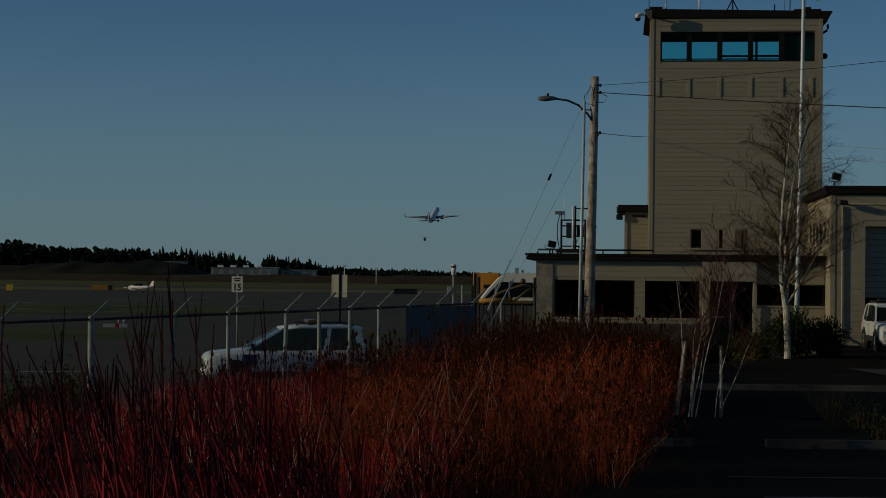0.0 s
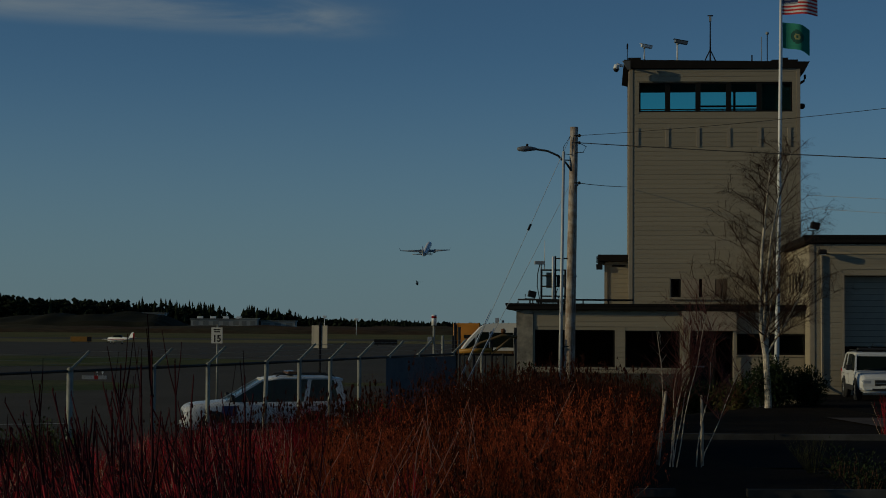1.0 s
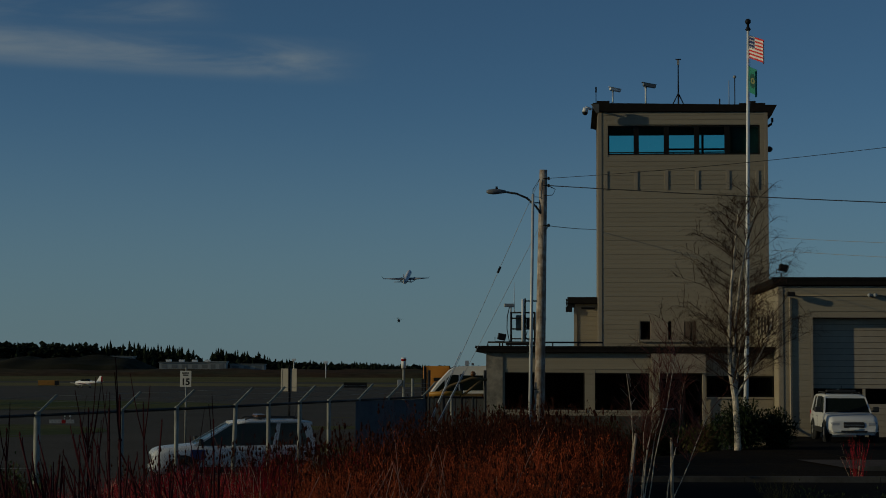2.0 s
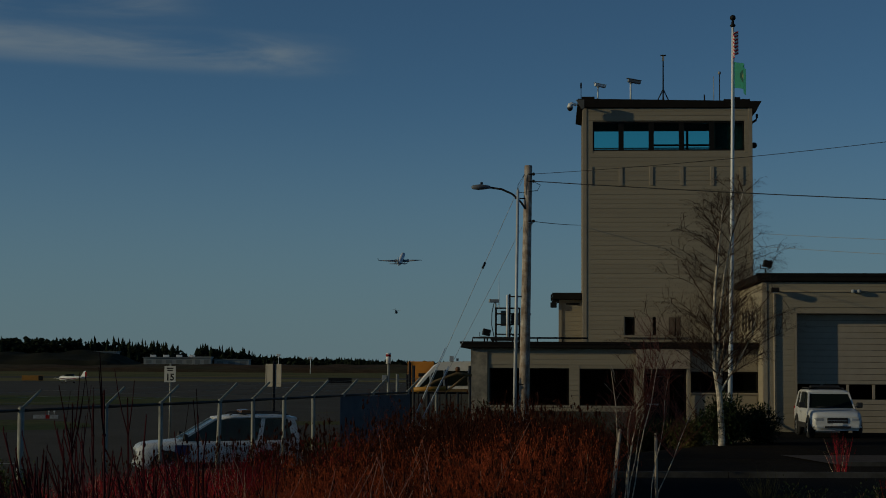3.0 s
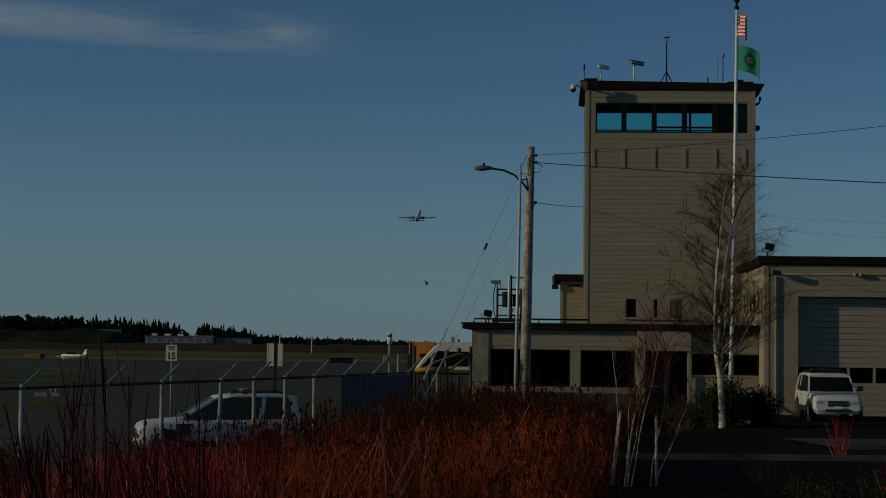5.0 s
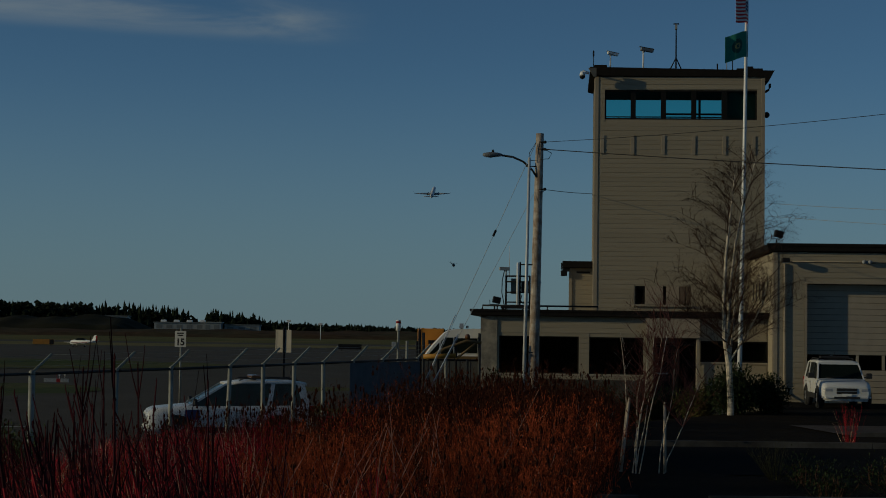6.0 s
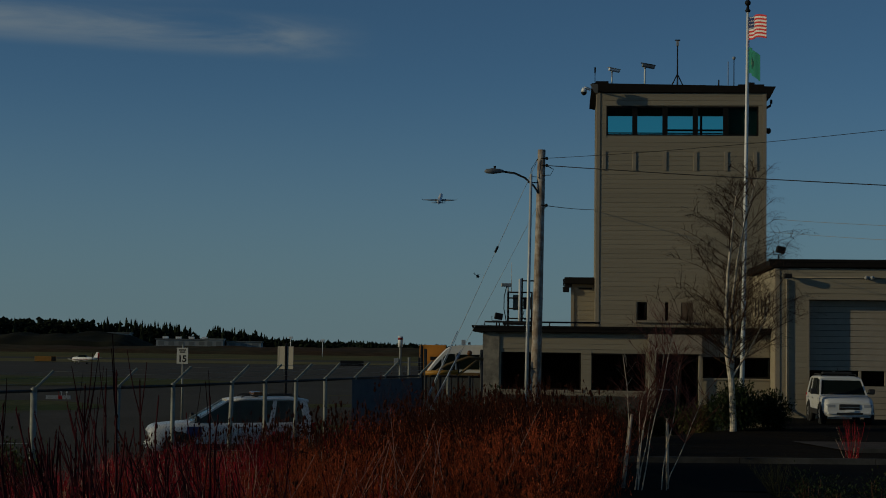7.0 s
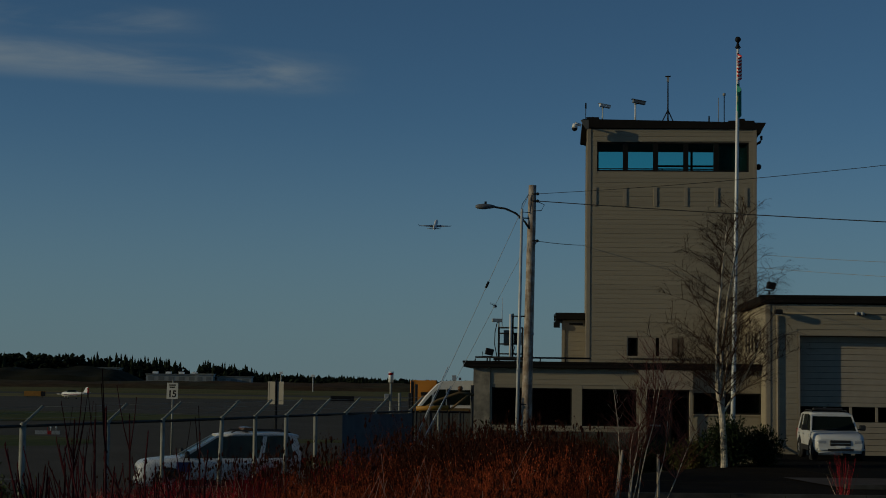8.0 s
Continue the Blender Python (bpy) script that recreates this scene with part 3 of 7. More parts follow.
    a = thing("whip_aerials", "pair of thin grey whip aerials on the tower roof", "aerial", B @ pose(10.5, 7.0, 14.87))
    tubepart("whip", [(0, 0, 0), (0, 0, 1.25)], 0.018, GREY, a, sides=6)
    tubepart("whip", [(0.25, 0, 0), (0.25, 0, 1.45)], 0.022, BLACK, a, sides=6)
    bm = bmesh.new()
    ball(bm, (0.25, 0, 1.4), 0.075)
    part("sensor", bm, GREY, a)
    boxpart("foot", (-0.08, 0.33, -0.06, 0.06, 0, 0.05), BLACK, a)
    a = thing("post_stub", "short dark post on the tower roof", "post", B @ pose(10.05, 6.5, 14.88))
    tubepart("stub", [(0, 0, 0), (0, 0, 0.36)], 0.03, BLACK, a)
    # dome camera on a bracket beside the roof corner
    d = thing("dome_camera", "white dome camera on a corner bracket of the tower", "camera", B @ pose(4.60, 5.45, 14.35))
    bm = bmesh.new()
    loft(bm, [[(-0.10, y, 0.52), (0.24, y, 0.52), (0.24, y, 0.14), (0.12, y, 0.14)] for y in (-0.10, 0.10)])
    part("bracket", bm, DARK_BRACKET, d)
    tubepart("stay", [(0.15, 0.08, 0.3), (0.25, 0.62, 0.3)], 0.04, DARK_BRACKET, d)
    tubepart("arm", [(-0.08, 0, 0.3), (-0.34, 0, 0.38), (-0.34, 0, 0.3)], 0.06, WHITE, d)
    bm = bmesh.new()
    ball(bm, (-0.36, 0, 0.16), 0.12, 12, 8)
    part("dome", bm, BLACK, d)
    bm = bmesh.new()
    tube(bm, [(-0.36, 0, 0.18), (-0.34, 0, 0.36)], [0.13, 0.10], 12)
    part("housing", bm, WHITE, d)


HEAD_GREY = mat("slate_grey_paint", (0.13, 0.15, 0.17), 0.5, vary=0.15)
DARK_BRACKET = mat("bracket_grey", (0.10, 0.10, 0.095), 0.7, vary=0.15)
GREYBOX = mat("cabinet_paint", (0.10, 0.12, 0.11), 0.5, vary=0.1)
roof_gear()

# ---- airfield and car park surfaces ----
def flat(name, pts, z, material, label, category):
    bm = bmesh.new()
    bm.faces.new([bm.verts.new((x, y, z)) for x, y in pts])
    bmesh.ops.recalc_face_normals(bm, faces=bm.faces)
    if bm.faces[:][0].normal.z < 0:
        bmesh.ops.reverse_faces(bm, faces=bm.faces)
    return tagged(part(name, bm, material), label, category, kind="structure")


def fence_x(y):
    """Where the fence line stands at a given distance."""
    pts = CORNERS
    for p, q in zip(pts, pts[1:]):
        if y <= q.y or q is pts[-1]:
            return p.x + (q.x - p.x) * (y - p.y) / (q.y - p.y)


drape("apron", [-26, 0, 20, 26, 32, 36, 39.7, 43.3, 46, 50, 54, 58, 64, 72, 84, 100, 130, 385], lambda y: -420, lambda y: fence_x(y) - 0.5 if y < 58.5 else (3.0 if y < 66 else min(260, 3 + (y - 66) * 4)), 24, 0.02, ASPHALT,
      "worn dark asphalt apron and taxiway behind the fence", "asphalt", 4.0)


def blob_pts(x0, x1, y0, y1):
    """An island with a tapered, rounded right end."""
    ym, r = (y0 + y1) / 2, (y1 - y0) / 2
    return [(x0, y0)] + [(x1 - 1.6 * r + 1.6 * r * math.cos(a), ym + r * math.sin(a)) for a in (-1.5708 + 0.2618 * k for k in range(13))] + [(x0, y1)]


flat("grass_island", blob_pts(-400, -14, 131, 173), 0.05, GREEN_GRASS, "yellow-green grass island between the taxiways", "grass")
flat("grass_island", blob_pts(-300, -15.5, 74, 108), 0.05, GREEN_GRASS, "yellow-green grass island beside the apron", "grass")
flat("grass_strip", [(-420, 262), (60, 306), (60, 345), (-420, 345)], 0.05, DRY_GRASS, "thin strip of dry grass beside the runway", "grass")
LINE = mat("faded_line", (0.32, 0.31, 0.27), 0.8, vary=0.4, scale=3)
flat("painted_line", [(-15.6, 57.4), (-12.6, 58.4), (-12.6, 58.65), (-15.6, 57.65)], 0.026, LINE, "faded white line painted on the apron", "marking")

Z_LOT = 1.05
flat("car_park", [(3.3, -40), (3.3, 22.5), (3.9, 24.35), (90, 24.35), (90, -40)], Z_LOT + 0.03, SHADED_ASPHALT, "dark asphalt of the near car park", "asphalt")
flat("car_park", [(5.8, 29.6), (5.0, 36.85), (90, 36.85), (90, 29.6)], Z_LOT + 0.03, SHADED_ASPHALT, "dark asphalt of the car park lane", "asphalt")
flat("drive", [(13.2, 44.0), (12.6, 62.2), (40, 59.0), (90, 55), (90, 44.0)], Z_LOT + 0.03, SHADED_ASPHALT, "asphalt forecourt before the garage door", "asphalt")
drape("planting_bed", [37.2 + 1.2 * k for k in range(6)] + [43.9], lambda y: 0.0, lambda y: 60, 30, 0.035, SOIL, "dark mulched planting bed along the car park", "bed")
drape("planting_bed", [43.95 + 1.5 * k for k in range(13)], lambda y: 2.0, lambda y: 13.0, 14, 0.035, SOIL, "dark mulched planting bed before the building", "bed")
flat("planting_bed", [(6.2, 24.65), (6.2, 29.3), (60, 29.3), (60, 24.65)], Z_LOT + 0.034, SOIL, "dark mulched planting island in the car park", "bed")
def bed_edge(y):
    if y < 22.5:
        return 3.32
    if y < 24.5:
        return 3.34 + (y - 22.5) * 0.324
    return 6.25 if y < 29.45 else 5.84 - (y - 29.6) * 0.11


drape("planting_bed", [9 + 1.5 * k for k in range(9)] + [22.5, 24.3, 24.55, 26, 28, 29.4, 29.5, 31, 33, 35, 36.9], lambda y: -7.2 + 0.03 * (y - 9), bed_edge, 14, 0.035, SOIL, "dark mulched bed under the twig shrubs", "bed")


def kerb(label, pts, z):
    bm = bmesh.new()
    for (xa, ya), (xb, yb) in zip(pts, pts[1:]):
        n = max(1, int(math.hypot(xb - xa, yb - ya) / 3))
        for i in range(n):
            p, q = i / n, (i + 1) / n
            d = Vector((xb - xa, yb - ya)).normalized()
            nrm = Vector((-d.y, d.x)) * 0.08
            u = Vector((xa + (xb - xa) * p, ya + (yb - ya) * p)) + d * 0.006
            v = Vector((xa + (xb - xa) * q, ya + (yb - ya) * q)) - d * 0.006
            lo = [bm.verts.new((c.x, c.y, z - 0.1)) for c in (u - nrm, v - nrm, v + nrm, u + nrm)]
            hi = [bm.verts.new((c.x, c.y, z + 0.15)) for c in (u - nrm * 0.8, v - nrm * 0.8, v + nrm, u + nrm)]
            bm.faces.new(hi)
            for k in range(4):
                bm.faces.new((lo[k], lo[(k + 1) % 4], hi[(k + 1) % 4], hi[k]))
    bmesh.ops.recalc_face_normals(bm, faces=bm.faces)
    tagged(part("kerb", bm, CONCRETE), label, "kerb", kind="structure")


kerb("worn concrete kerb of the bed before the building", [(4.8, 37.05), (60, 37.05)], Z_LOT)
kerb("worn concrete kerb of the near car park", [(3.1, 24.5), (3.75, 24.5)], Z_LOT)
kerb("worn concrete kerb of the planting island", [(4.8, 24.5), (60, 24.5)], Z_LOT)
kerb("worn concrete kerb of the garage forecourt", [(11.6, 41.1), (60, 41.1)], Z_LOT)
# paler strip of ground: sunlight on the forecourt put into the colour
SUNLIT_STRIP = mat("sunlit_strip", (0.085, 0.070, 0.058), 0.95, spec=0.08, vary=0.25, scale=4, bump=0.2, stain=(0.05, 0.042, 0.036), stain_amount=0.6, stain_scale=0.5)
flat("pavement", [(11.5, 41.2), (11.1, 45.4), (60, 45.4), (60, 41.2)], Z_LOT + 0.07, SUNLIT_STRIP, "tan strip of ground along the garage forecourt, coloured as sunlit", "pavement")
# worn line paint, darkened to carry the shade over the car park
SHADED_WORN_LINE = mat("shaded_worn_line", (0.075, 0.08, 0.085), 0.9, vary=0.5, scale=2, stain=(0.02, 0.02, 0.02), stain_amount=0.9, stain_scale=1.5)
for y_, x_ in ((20.8, 3.6), (18.9, 3.7)):
    flat("painted_line", [(x_, y_), (40, y_), (40, y_ + 0.1), (x_, y_ + 0.1)], Z_LOT + 0.036, SHADED_WORN_LINE, "worn parking line on the car park, darkened as in shade", "marking")

# ---- chain-link fence with barbed-wire arms ----
def fence():
    th = thing("chain_link_fence", "galvanised chain-link fence with angled barbed-wire arms", "fence")
    tops = [2.27, 2.42, 2.565, 2.64]
    spots = [(0, 0.40), (0, 0.62), (1, 0.0), (1, 0.405), (1, 0.683), (2, 0.0), (2, 0.145), (2, 0.292), (2, 0.438), (2, 0.60), (2, 0.77), (2, 0.99)]
    posts = []
    for i, f_ in spots:
        p, q = CORNERS[i], CORNERS[i + 1]
        c = p.lerp(q, f_)
        posts.append((Vector((c.x, c.y, tops[i] + (tops[i + 1] - tops[i]) * f_)), (q - p).normalized()))
    for k, (p, d) in enumerate(posts):
        lean = 0.07 if k == 5 else 0.02 * math.sin(3 * k)
        g = ground_z(p.x, p.y)
        post = tubepart("post", [(p.x - lean, p.y, g - 0.2), (p.x, p.y, p.z - 0.02)], 0.080 if k == 2 else 0.056, GALV, th)
        bm = bmesh.new()
        ball(bm, (p.x, p.y, p.z + 0.02), 0.085 if k == 2 else 0.062, 8, 5)
        part("cap", bm, GALV, post)
        arm = bmesh.new()
        box(arm, -0.028, 0.028, -0.030, 0.030, 0, 0.64)
        bevel(arm, 0.006)
        part("barb_arm", arm, GALV, th, at=pose(p.x, p.y, p.z + 0.03) @ pose(0, 0, 0, 0, 45, 20))
    for (p, _), (q, _) in zip(posts, posts[1:]):
        tubepart("top_rail", [p, q], 0.036, DARK_RAIL, th)
        gp, gq = ground_z(p.x, p.y), ground_z(q.x, q.y)
        for f_ in (0.35, 0.65, 0.95):
            off = Vector((0.64 * f_ * 0.665, 0.64 * f_ * 0.242, 0.03 + 0.64 * f_ * 0.707))
            tubepart("barbed_wire", [p + off, (p + q) / 2 + off - Vector((0, 0, 0.02)), q + off], 0.004, GALV, th, sides=4)
        # woven wire as crossing strands
        ln = (q - p).length
        hgt = p.z - gp
        bm = bmesh.new()
        u = (q - p).normalized()
        side = Vector((-u.y, u.x, 0)).normalized() * 0.05
        n = int((ln + hgt) / 0.085)
        for sgn in (1, -1):
            for i in range(n):
                a0 = i * 0.085 - hgt
                lo, hi = max(0, -a0), min(hgt, ln - a0)
                if hi - lo < 0.05:
                    continue
                pts = []
                for h_ in (lo, hi):
                    w_ = a0 + h_
                    w_ = w_ if sgn > 0 else ln - w_
                    c = p.lerp(q, w_ / ln)
                    g_ = gp + (gq - gp) * w_ / ln
                    pts.append(Vector((c.x, c.y, 0)) + side + Vector((0, 0, g_ + (c.z - g_) * h_ / hgt)))
                tube(bm, pts, 0.0012, 3, cap=False)
        part("wire_mesh", bm, WIRE, th)
    # dark blue privacy screen laced on the far bays
    s = thing("privacy_screen", "dark blue woven privacy screen laced to the fence", "screen")
    bm = bmesh.new()
    n = 36
    cols = []
    for i in range(n + 1):
        c = CORNERS[2].lerp(CORNERS[3], 0.565 + (0.985 - 0.565) * i / n)
        g = ground_z(c.x, c.y)
        x, y = c.x + 0.10 + 0.012 * math.sin(i * 0.9), c.y - 0.05
        cols.append([bm.verts.new((x, y, g + (2.57 - g) * k)) for k in (0.03, 0.35, 0.7, 1.0)])
    for p, q in zip(cols, cols[1:]):
        for j in range(3):
            bm.faces.new((p[j], q[j], q[j + 1], p[j + 1]))
    r_ = bmesh.ops.extrude_face_region(bm, geom=bm.faces[:])
    for v in r_["geom"]:
        if isinstance(v, bmesh.types.BMVert):
            v.co.x -= 0.006
    bmesh.ops.recalc_face_normals(bm, faces=bm.faces)
    part("screen_cloth", bm, SCREEN, s)
    c0, c1 = CORNERS[2].lerp(CORNERS[3], 0.565), CORNERS[2].lerp(CORNERS[3], 0.985)
    tubepart("hem", [(c0.x + 0.10, c0.y - 0.05, 2.575), (c1.x + 0.10, c1.y - 0.05, 2.575)], 0.012, SCREEN, s, sides=6)


WIRE = mat("dull_wire", (0.09, 0.09, 0.085), 0.7, metal=0.3, vary=0.2)
DARK_RAIL = mat("weathered_rail", (0.035, 0.036, 0.035), 0.6, metal=0.3, vary=0.2)
SCREEN = mat("blue_screen_cloth", (0.088, 0.097, 0.110), 0.8, vary=0.2, scale=3, stain=(0.11, 0.118, 0.13), stain_amount=0.6, bump=0.3, bump_scale=90)
fence()

# ---- vehicles ----
CAR_WHITE = mat("white_car_paint", (0.64, 0.64, 0.63), 0.25, vary=0.04, scale=2, stain=(0.5, 0.49, 0.46), stain_amount=0.2, spec=0.5)
CAR_GLASS = mat("dark_car_glass", (0.009, 0.013, 0.011), 0.12, vary=0.05, spec=0.04)
GREEN_GLASS = mat("green_tinted_car_glass", (0.040, 0.055, 0.045), 0.15, vary=0.3, scale=2.5, spec=0.2)
TYRE = mat("tyre_rubber", (0.018, 0.018, 0.018), 0.85, vary=0.2, bump=0.2)
RIM = mat("alloy_rim", (0.45, 0.45, 0.45), 0.3, metal=0.8, vary=0.1)
PLASTIC = mat("black_plastic", (0.02, 0.02, 0.021), 0.6, vary=0.15)
CHROME = mat("chrome", (0.35, 0.35, 0.36), 0.3, metal=0.8, vary=0.05)
LENS = mat("lamp_lens", (0.34, 0.36, 0.40), 0.1, vary=0.1, spec=0.7)
RED_LENS = mat("red_lens", (0.25, 0.01, 0.01), 0.2, vary=0.1)
AMBER = mat("amber_lens", (0.12, 0.055, 0.02), 0.25, vary=0.1)
BLUE_STRIPE = mat("blue_decal", (0.03, 0.04, 0.14), 0.35, vary=0.1)


def wheel(parent, x, y, r, side, w=0.24):
    tyre = bmesh.new()
    prof = [(-w / 2, r * 0.62), (-w / 2, r * 0.93), (-w / 2 + 0.03, r), (w / 2 - 0.03, r), (w / 2, r * 0.93), (w / 2, r * 0.62)]
    n = 22
    rings = [[tyre.verts.new((pr * math.cos(a), py, pr * math.sin(a))) for py, pr in prof] for a in (2 * math.pi * k / n for k in range(n))]
    for k in range(n):
        for j in range(len(prof)):
            tyre.faces.new((rings[k][j], rings[k][(j + 1) % 6], rings[(k + 1) % n][(j + 1) % 6], rings[(k + 1) % n][j])).smooth = True
    wh = part("wheel", tyre, TYRE, parent, at=pose(x, y, r))
    rim = bmesh.new()
    tube(rim, [(0, side * w * 0.12, 0), (0, side * w * 0.30, 0)], [r * 0.63, r * 0.60], 20)
    for k in range(5):
        a = 2 * math.pi * k / 5
        c, s_ = math.cos(a), math.sin(a)
        tube(rim, [(0.1 * r * c, side * w * 0.34, 0.1 * r * s_), (0.58 * r * c, side * w * 0.34, 0.58 * r * s_)], [0.10 * r, 0.08 * r], 6)
    tube(rim, [(0, side * w * 0.3, 0), (0, side * w * 0.40, 0)], 0.16 * r, 10)
    part("rim", rim, RIM, wh)
    return wh


def suv(name, label, at, L, W, H, belt, hood, wb, r, ws, rs, stripe=False, bar=False, glazing=None):
    """A sport utility vehicle; x forward, origin on the ground under its middle. ws, rs: foot of the windscreen, top of it (from the front)."""
    th = thing(name, label, "car", at)
    h, half = L / 2, W / 2
    gz = 0.30

    def ring(x, top, wid, low=gz, tuck=0.9):
        return [(x, -wid * tuck, low), (x, -wid, low + 0.18), (x, -wid, top - 0.16), (x, -wid * 0.95, top - 0.03), (x, -wid * 0.82, top),
                (x, wid * 0.82, top), (x, wid * 0.95, top - 0.03), (x, wid, top - 0.16), (x, wid, low + 0.18), (x, wid * tuck, low)]
    bm = bmesh.new()
    st = [ring(-h, belt - 0.02, half * 0.90, 0.45), ring(-h + 0.10, belt + 0.02, half * 0.97, 0.38), ring(-h + 0.6, belt + 0.02, half, gz), ring(0, belt, half, gz),
          ring(h - ws - 0.05, belt, half, gz), ring(h - ws + 0.25, hood + 0.02, half * 0.995, gz), ring(h - 0.50, hood - 0.02, half * 0.985, gz), ring(h - 0.22, hood - 0.06, half * 0.96, 0.30),
          ring(h - 0.09, hood - 0.12, half * 0.91, 0.31), ring(h - 0.02, hood - 0.21, half * 0.84, 0.33)]
    loft(bm, st)
    body = part("body", bm, CAR_WHITE, th)
    axles = (h - (L - wb) * 0.46, h - (L - wb) * 0.46 - wb)
    for ax in axles:
        for s in (-1, 1):
            bm = bmesh.new()
            tube(bm, [(ax, s * (half - 0.14), r), (ax, s * (half + 0.008), r)], r * 1.17, 22)
            part("wheel_arch", bm, PLASTIC, body)
            wheel(th, ax, s * (half - 0.075), r, s)
    # greenhouse: pillars and roof over dark glass
    roof_x0, roof_x1 = -h + 0.34, h - rs
    rw, bw = half * 0.80, half * 0.93

    bm = bmesh.new()
    vs = []
    for s in (-1, 1):
        vs.append([bm.verts.new(v) for v in ((h - ws + 0.03, s * bw, belt - 0.04), (-h + 0.14, s * bw, belt - 0.04), (roof_x0, s * rw, H - 0.10), (roof_x1, s * rw, H - 0.10))])
    a, b = vs
    bm.faces.new(a), bm.faces.new(b[::-1])
    for j in range(4):
        bm.faces.new((a[j], b[j], b[(j + 1) % 4], a[(j + 1) % 4]))
    bmesh.ops.recalc_face_normals(bm, faces=bm.faces)
    part("glazing", bm, glazing or CAR_GLASS, th, "dark tinted side and front glass")
    bm = bmesh.new()

    def rr(x, z, w_):
        return [(x, -w_, z - 0.08), (x, -w_ * 0.97, z - 0.02), (x, -w_ * 0.75, z), (x, w_ * 0.75, z), (x, w_ * 0.97, z - 0.02), (x, w_, z - 0.08)]
    loft(bm, [rr(roof_x0 - 0.14, H - 0.05, rw + 0.01), rr(roof_x0 + 0.3, H, rw + 0.02), rr(roof_x1 - 0.5, H, rw + 0.02), rr(roof_x1 + 0.04, H - 0.06, rw + 0.015)])
    part("roof", bm, CAR_WHITE, th)

    def pillar(xb, xt, wd=0.09, ma=CAR_WHITE):
        for s in (-1, 1):
            bm = bmesh.new()
            q = [(xb - wd, s * (bw + 0.008), belt - 0.03), (xb + wd, s * (bw + 0.008), belt - 0.03), (xt + wd * 0.8, s * (rw + 0.012), H - 0.08), (xt - wd * 0.8, s * (rw + 0.012), H - 0.08)]
            lo_ = [bm.verts.new(v) for v in q]
            hi_ = [bm.verts.new((x, y - s * 0.05, z)) for x, y, z in q]
            bm.faces.new(lo_), bm.faces.new(hi_[::-1])
            for j in range(4):
                bm.faces.new((lo_[j], lo_[(j + 1) % 4], hi_[(j + 1) % 4], hi_[j]))
            bmesh.ops.recalc_face_normals(bm, faces=bm.faces)
            part("pillar", bm, ma, th)
    pillar(h - ws + 0.0, roof_x1 - 0.02, 0.06)
    mid = (h - ws + (-h)) / 2
    pillar(mid + 0.45, mid + 0.40, 0.04, PLASTIC)
    pillar(mid - 0.50, mid - 0.62, 0.07)
    pillar(-h + 0.20, roof_x0 + 0.03, 0.13)
    # front: grille, headlights, bumper
    g = boxpart("grille", (h - 0.075, h + 0.006, -half * 0.40, half * 0.40, hood - 0.44, hood - 0.245), PLASTIC, th, bev=0.02)
    for z in (hood - 0.345,):
        boxpart("grille_bar", (h + 0.001, h + 0.014, -half * 0.38, half * 0.38, z - 0.010, z + 0.010), CHROME, g)
    for s in (-1, 1):
        y0, y1 = sorted((s * half * 0.48, s * half * 0.90))
        boxpart("headlight", (h - 0.34, h - 0.012, y0, y1, hood - 0.42, hood - 0.20), LENS, th, bev=0.07)
        y0, y1 = sorted((s * half * 0.86, s * half * 0.97))
        boxpart("tail_light", (-h - 0.015, -h + 0.12, y0, y1, belt - 0.35, belt), RED_LENS, th, bev=0.02)
    bm = bmesh.new()
    box(bm, h - 0.30, h + 0.03, -half * 0.94, half * 0.94, 0.27, 0.54)
    bevel(bm, 0.11, 3)
    bp = part("bumper", bm, CAR_WHITE, th)
    boxpart("air_intake", (h + 0.01, h + 0.036, -half * 0.50, half * 0.50, 0.36, 0.43), PLASTIC, bp)
    boxpart("plate", (h + 0.028, h + 0.04, -0.16, 0.16, 0.45, 0.53), WHITE, bp)
    for s in (-1, 1):
        bm = bmesh.new()
        box(bm, h - ws - 0.22, h - ws - 0.10, s * (half + 0.13) - 0.11, s * (half + 0.13) + 0.11, belt + 0.0, belt + 0.19)
        bevel(bm, 0.03)
        mr = part("wing_mirror", bm, PLASTIC, th)
        tubepart("stalk", [(h - ws - 0.14, s * (half - 0.06), belt + 0.02), (h - ws - 0.15, s * (half + 0.08), belt + 0.06)], 0.025, PLASTIC, mr, sides=6)
        for x in (mid + 0.36, mid - 0.66):
            boxpart("door_handle", (x - 0.1, x + 0.1, s * (half + 0.012) - 0.012, s * (half + 0.012) + 0.012, belt - 0.17, belt - 0.13), CHROME, body)
        for x in (mid + 0.45, mid - 0.58, h - ws + 0.02):
            boxpart("door_seam", (x - 0.006, x + 0.006, s * half - 0.003, s * half + 0.003, gz + 0.2, belt - 0.12), PLASTIC, body)
        tubepart("roof_rail", [(roof_x0 + 0.1, s * rw * 0.86, H + 0.005), (roof_x0 + 0.2, s * rw * 0.86, H + 0.06), (roof_x1 - 0.5, s * rw * 0.86, H + 0.06), (roof_x1 - 0.38, s * rw * 0.86, H + 0.005)],
                 0.022, PLASTIC, th, sides=6)
        boxpart("rocker_trim", (axles[1] + r * 1.2, axles[0] - r * 1.2, s * half - 0.02, s * half + 0.012, gz + 0.02, gz + 0.2), PLASTIC, th)
    tubepart("wiper", [(h - ws + 0.0, -0.5, belt + 0.03), (h - ws - 0.04, 0.1, belt + 0.05)], 0.012, PLASTIC, th, sides=5)
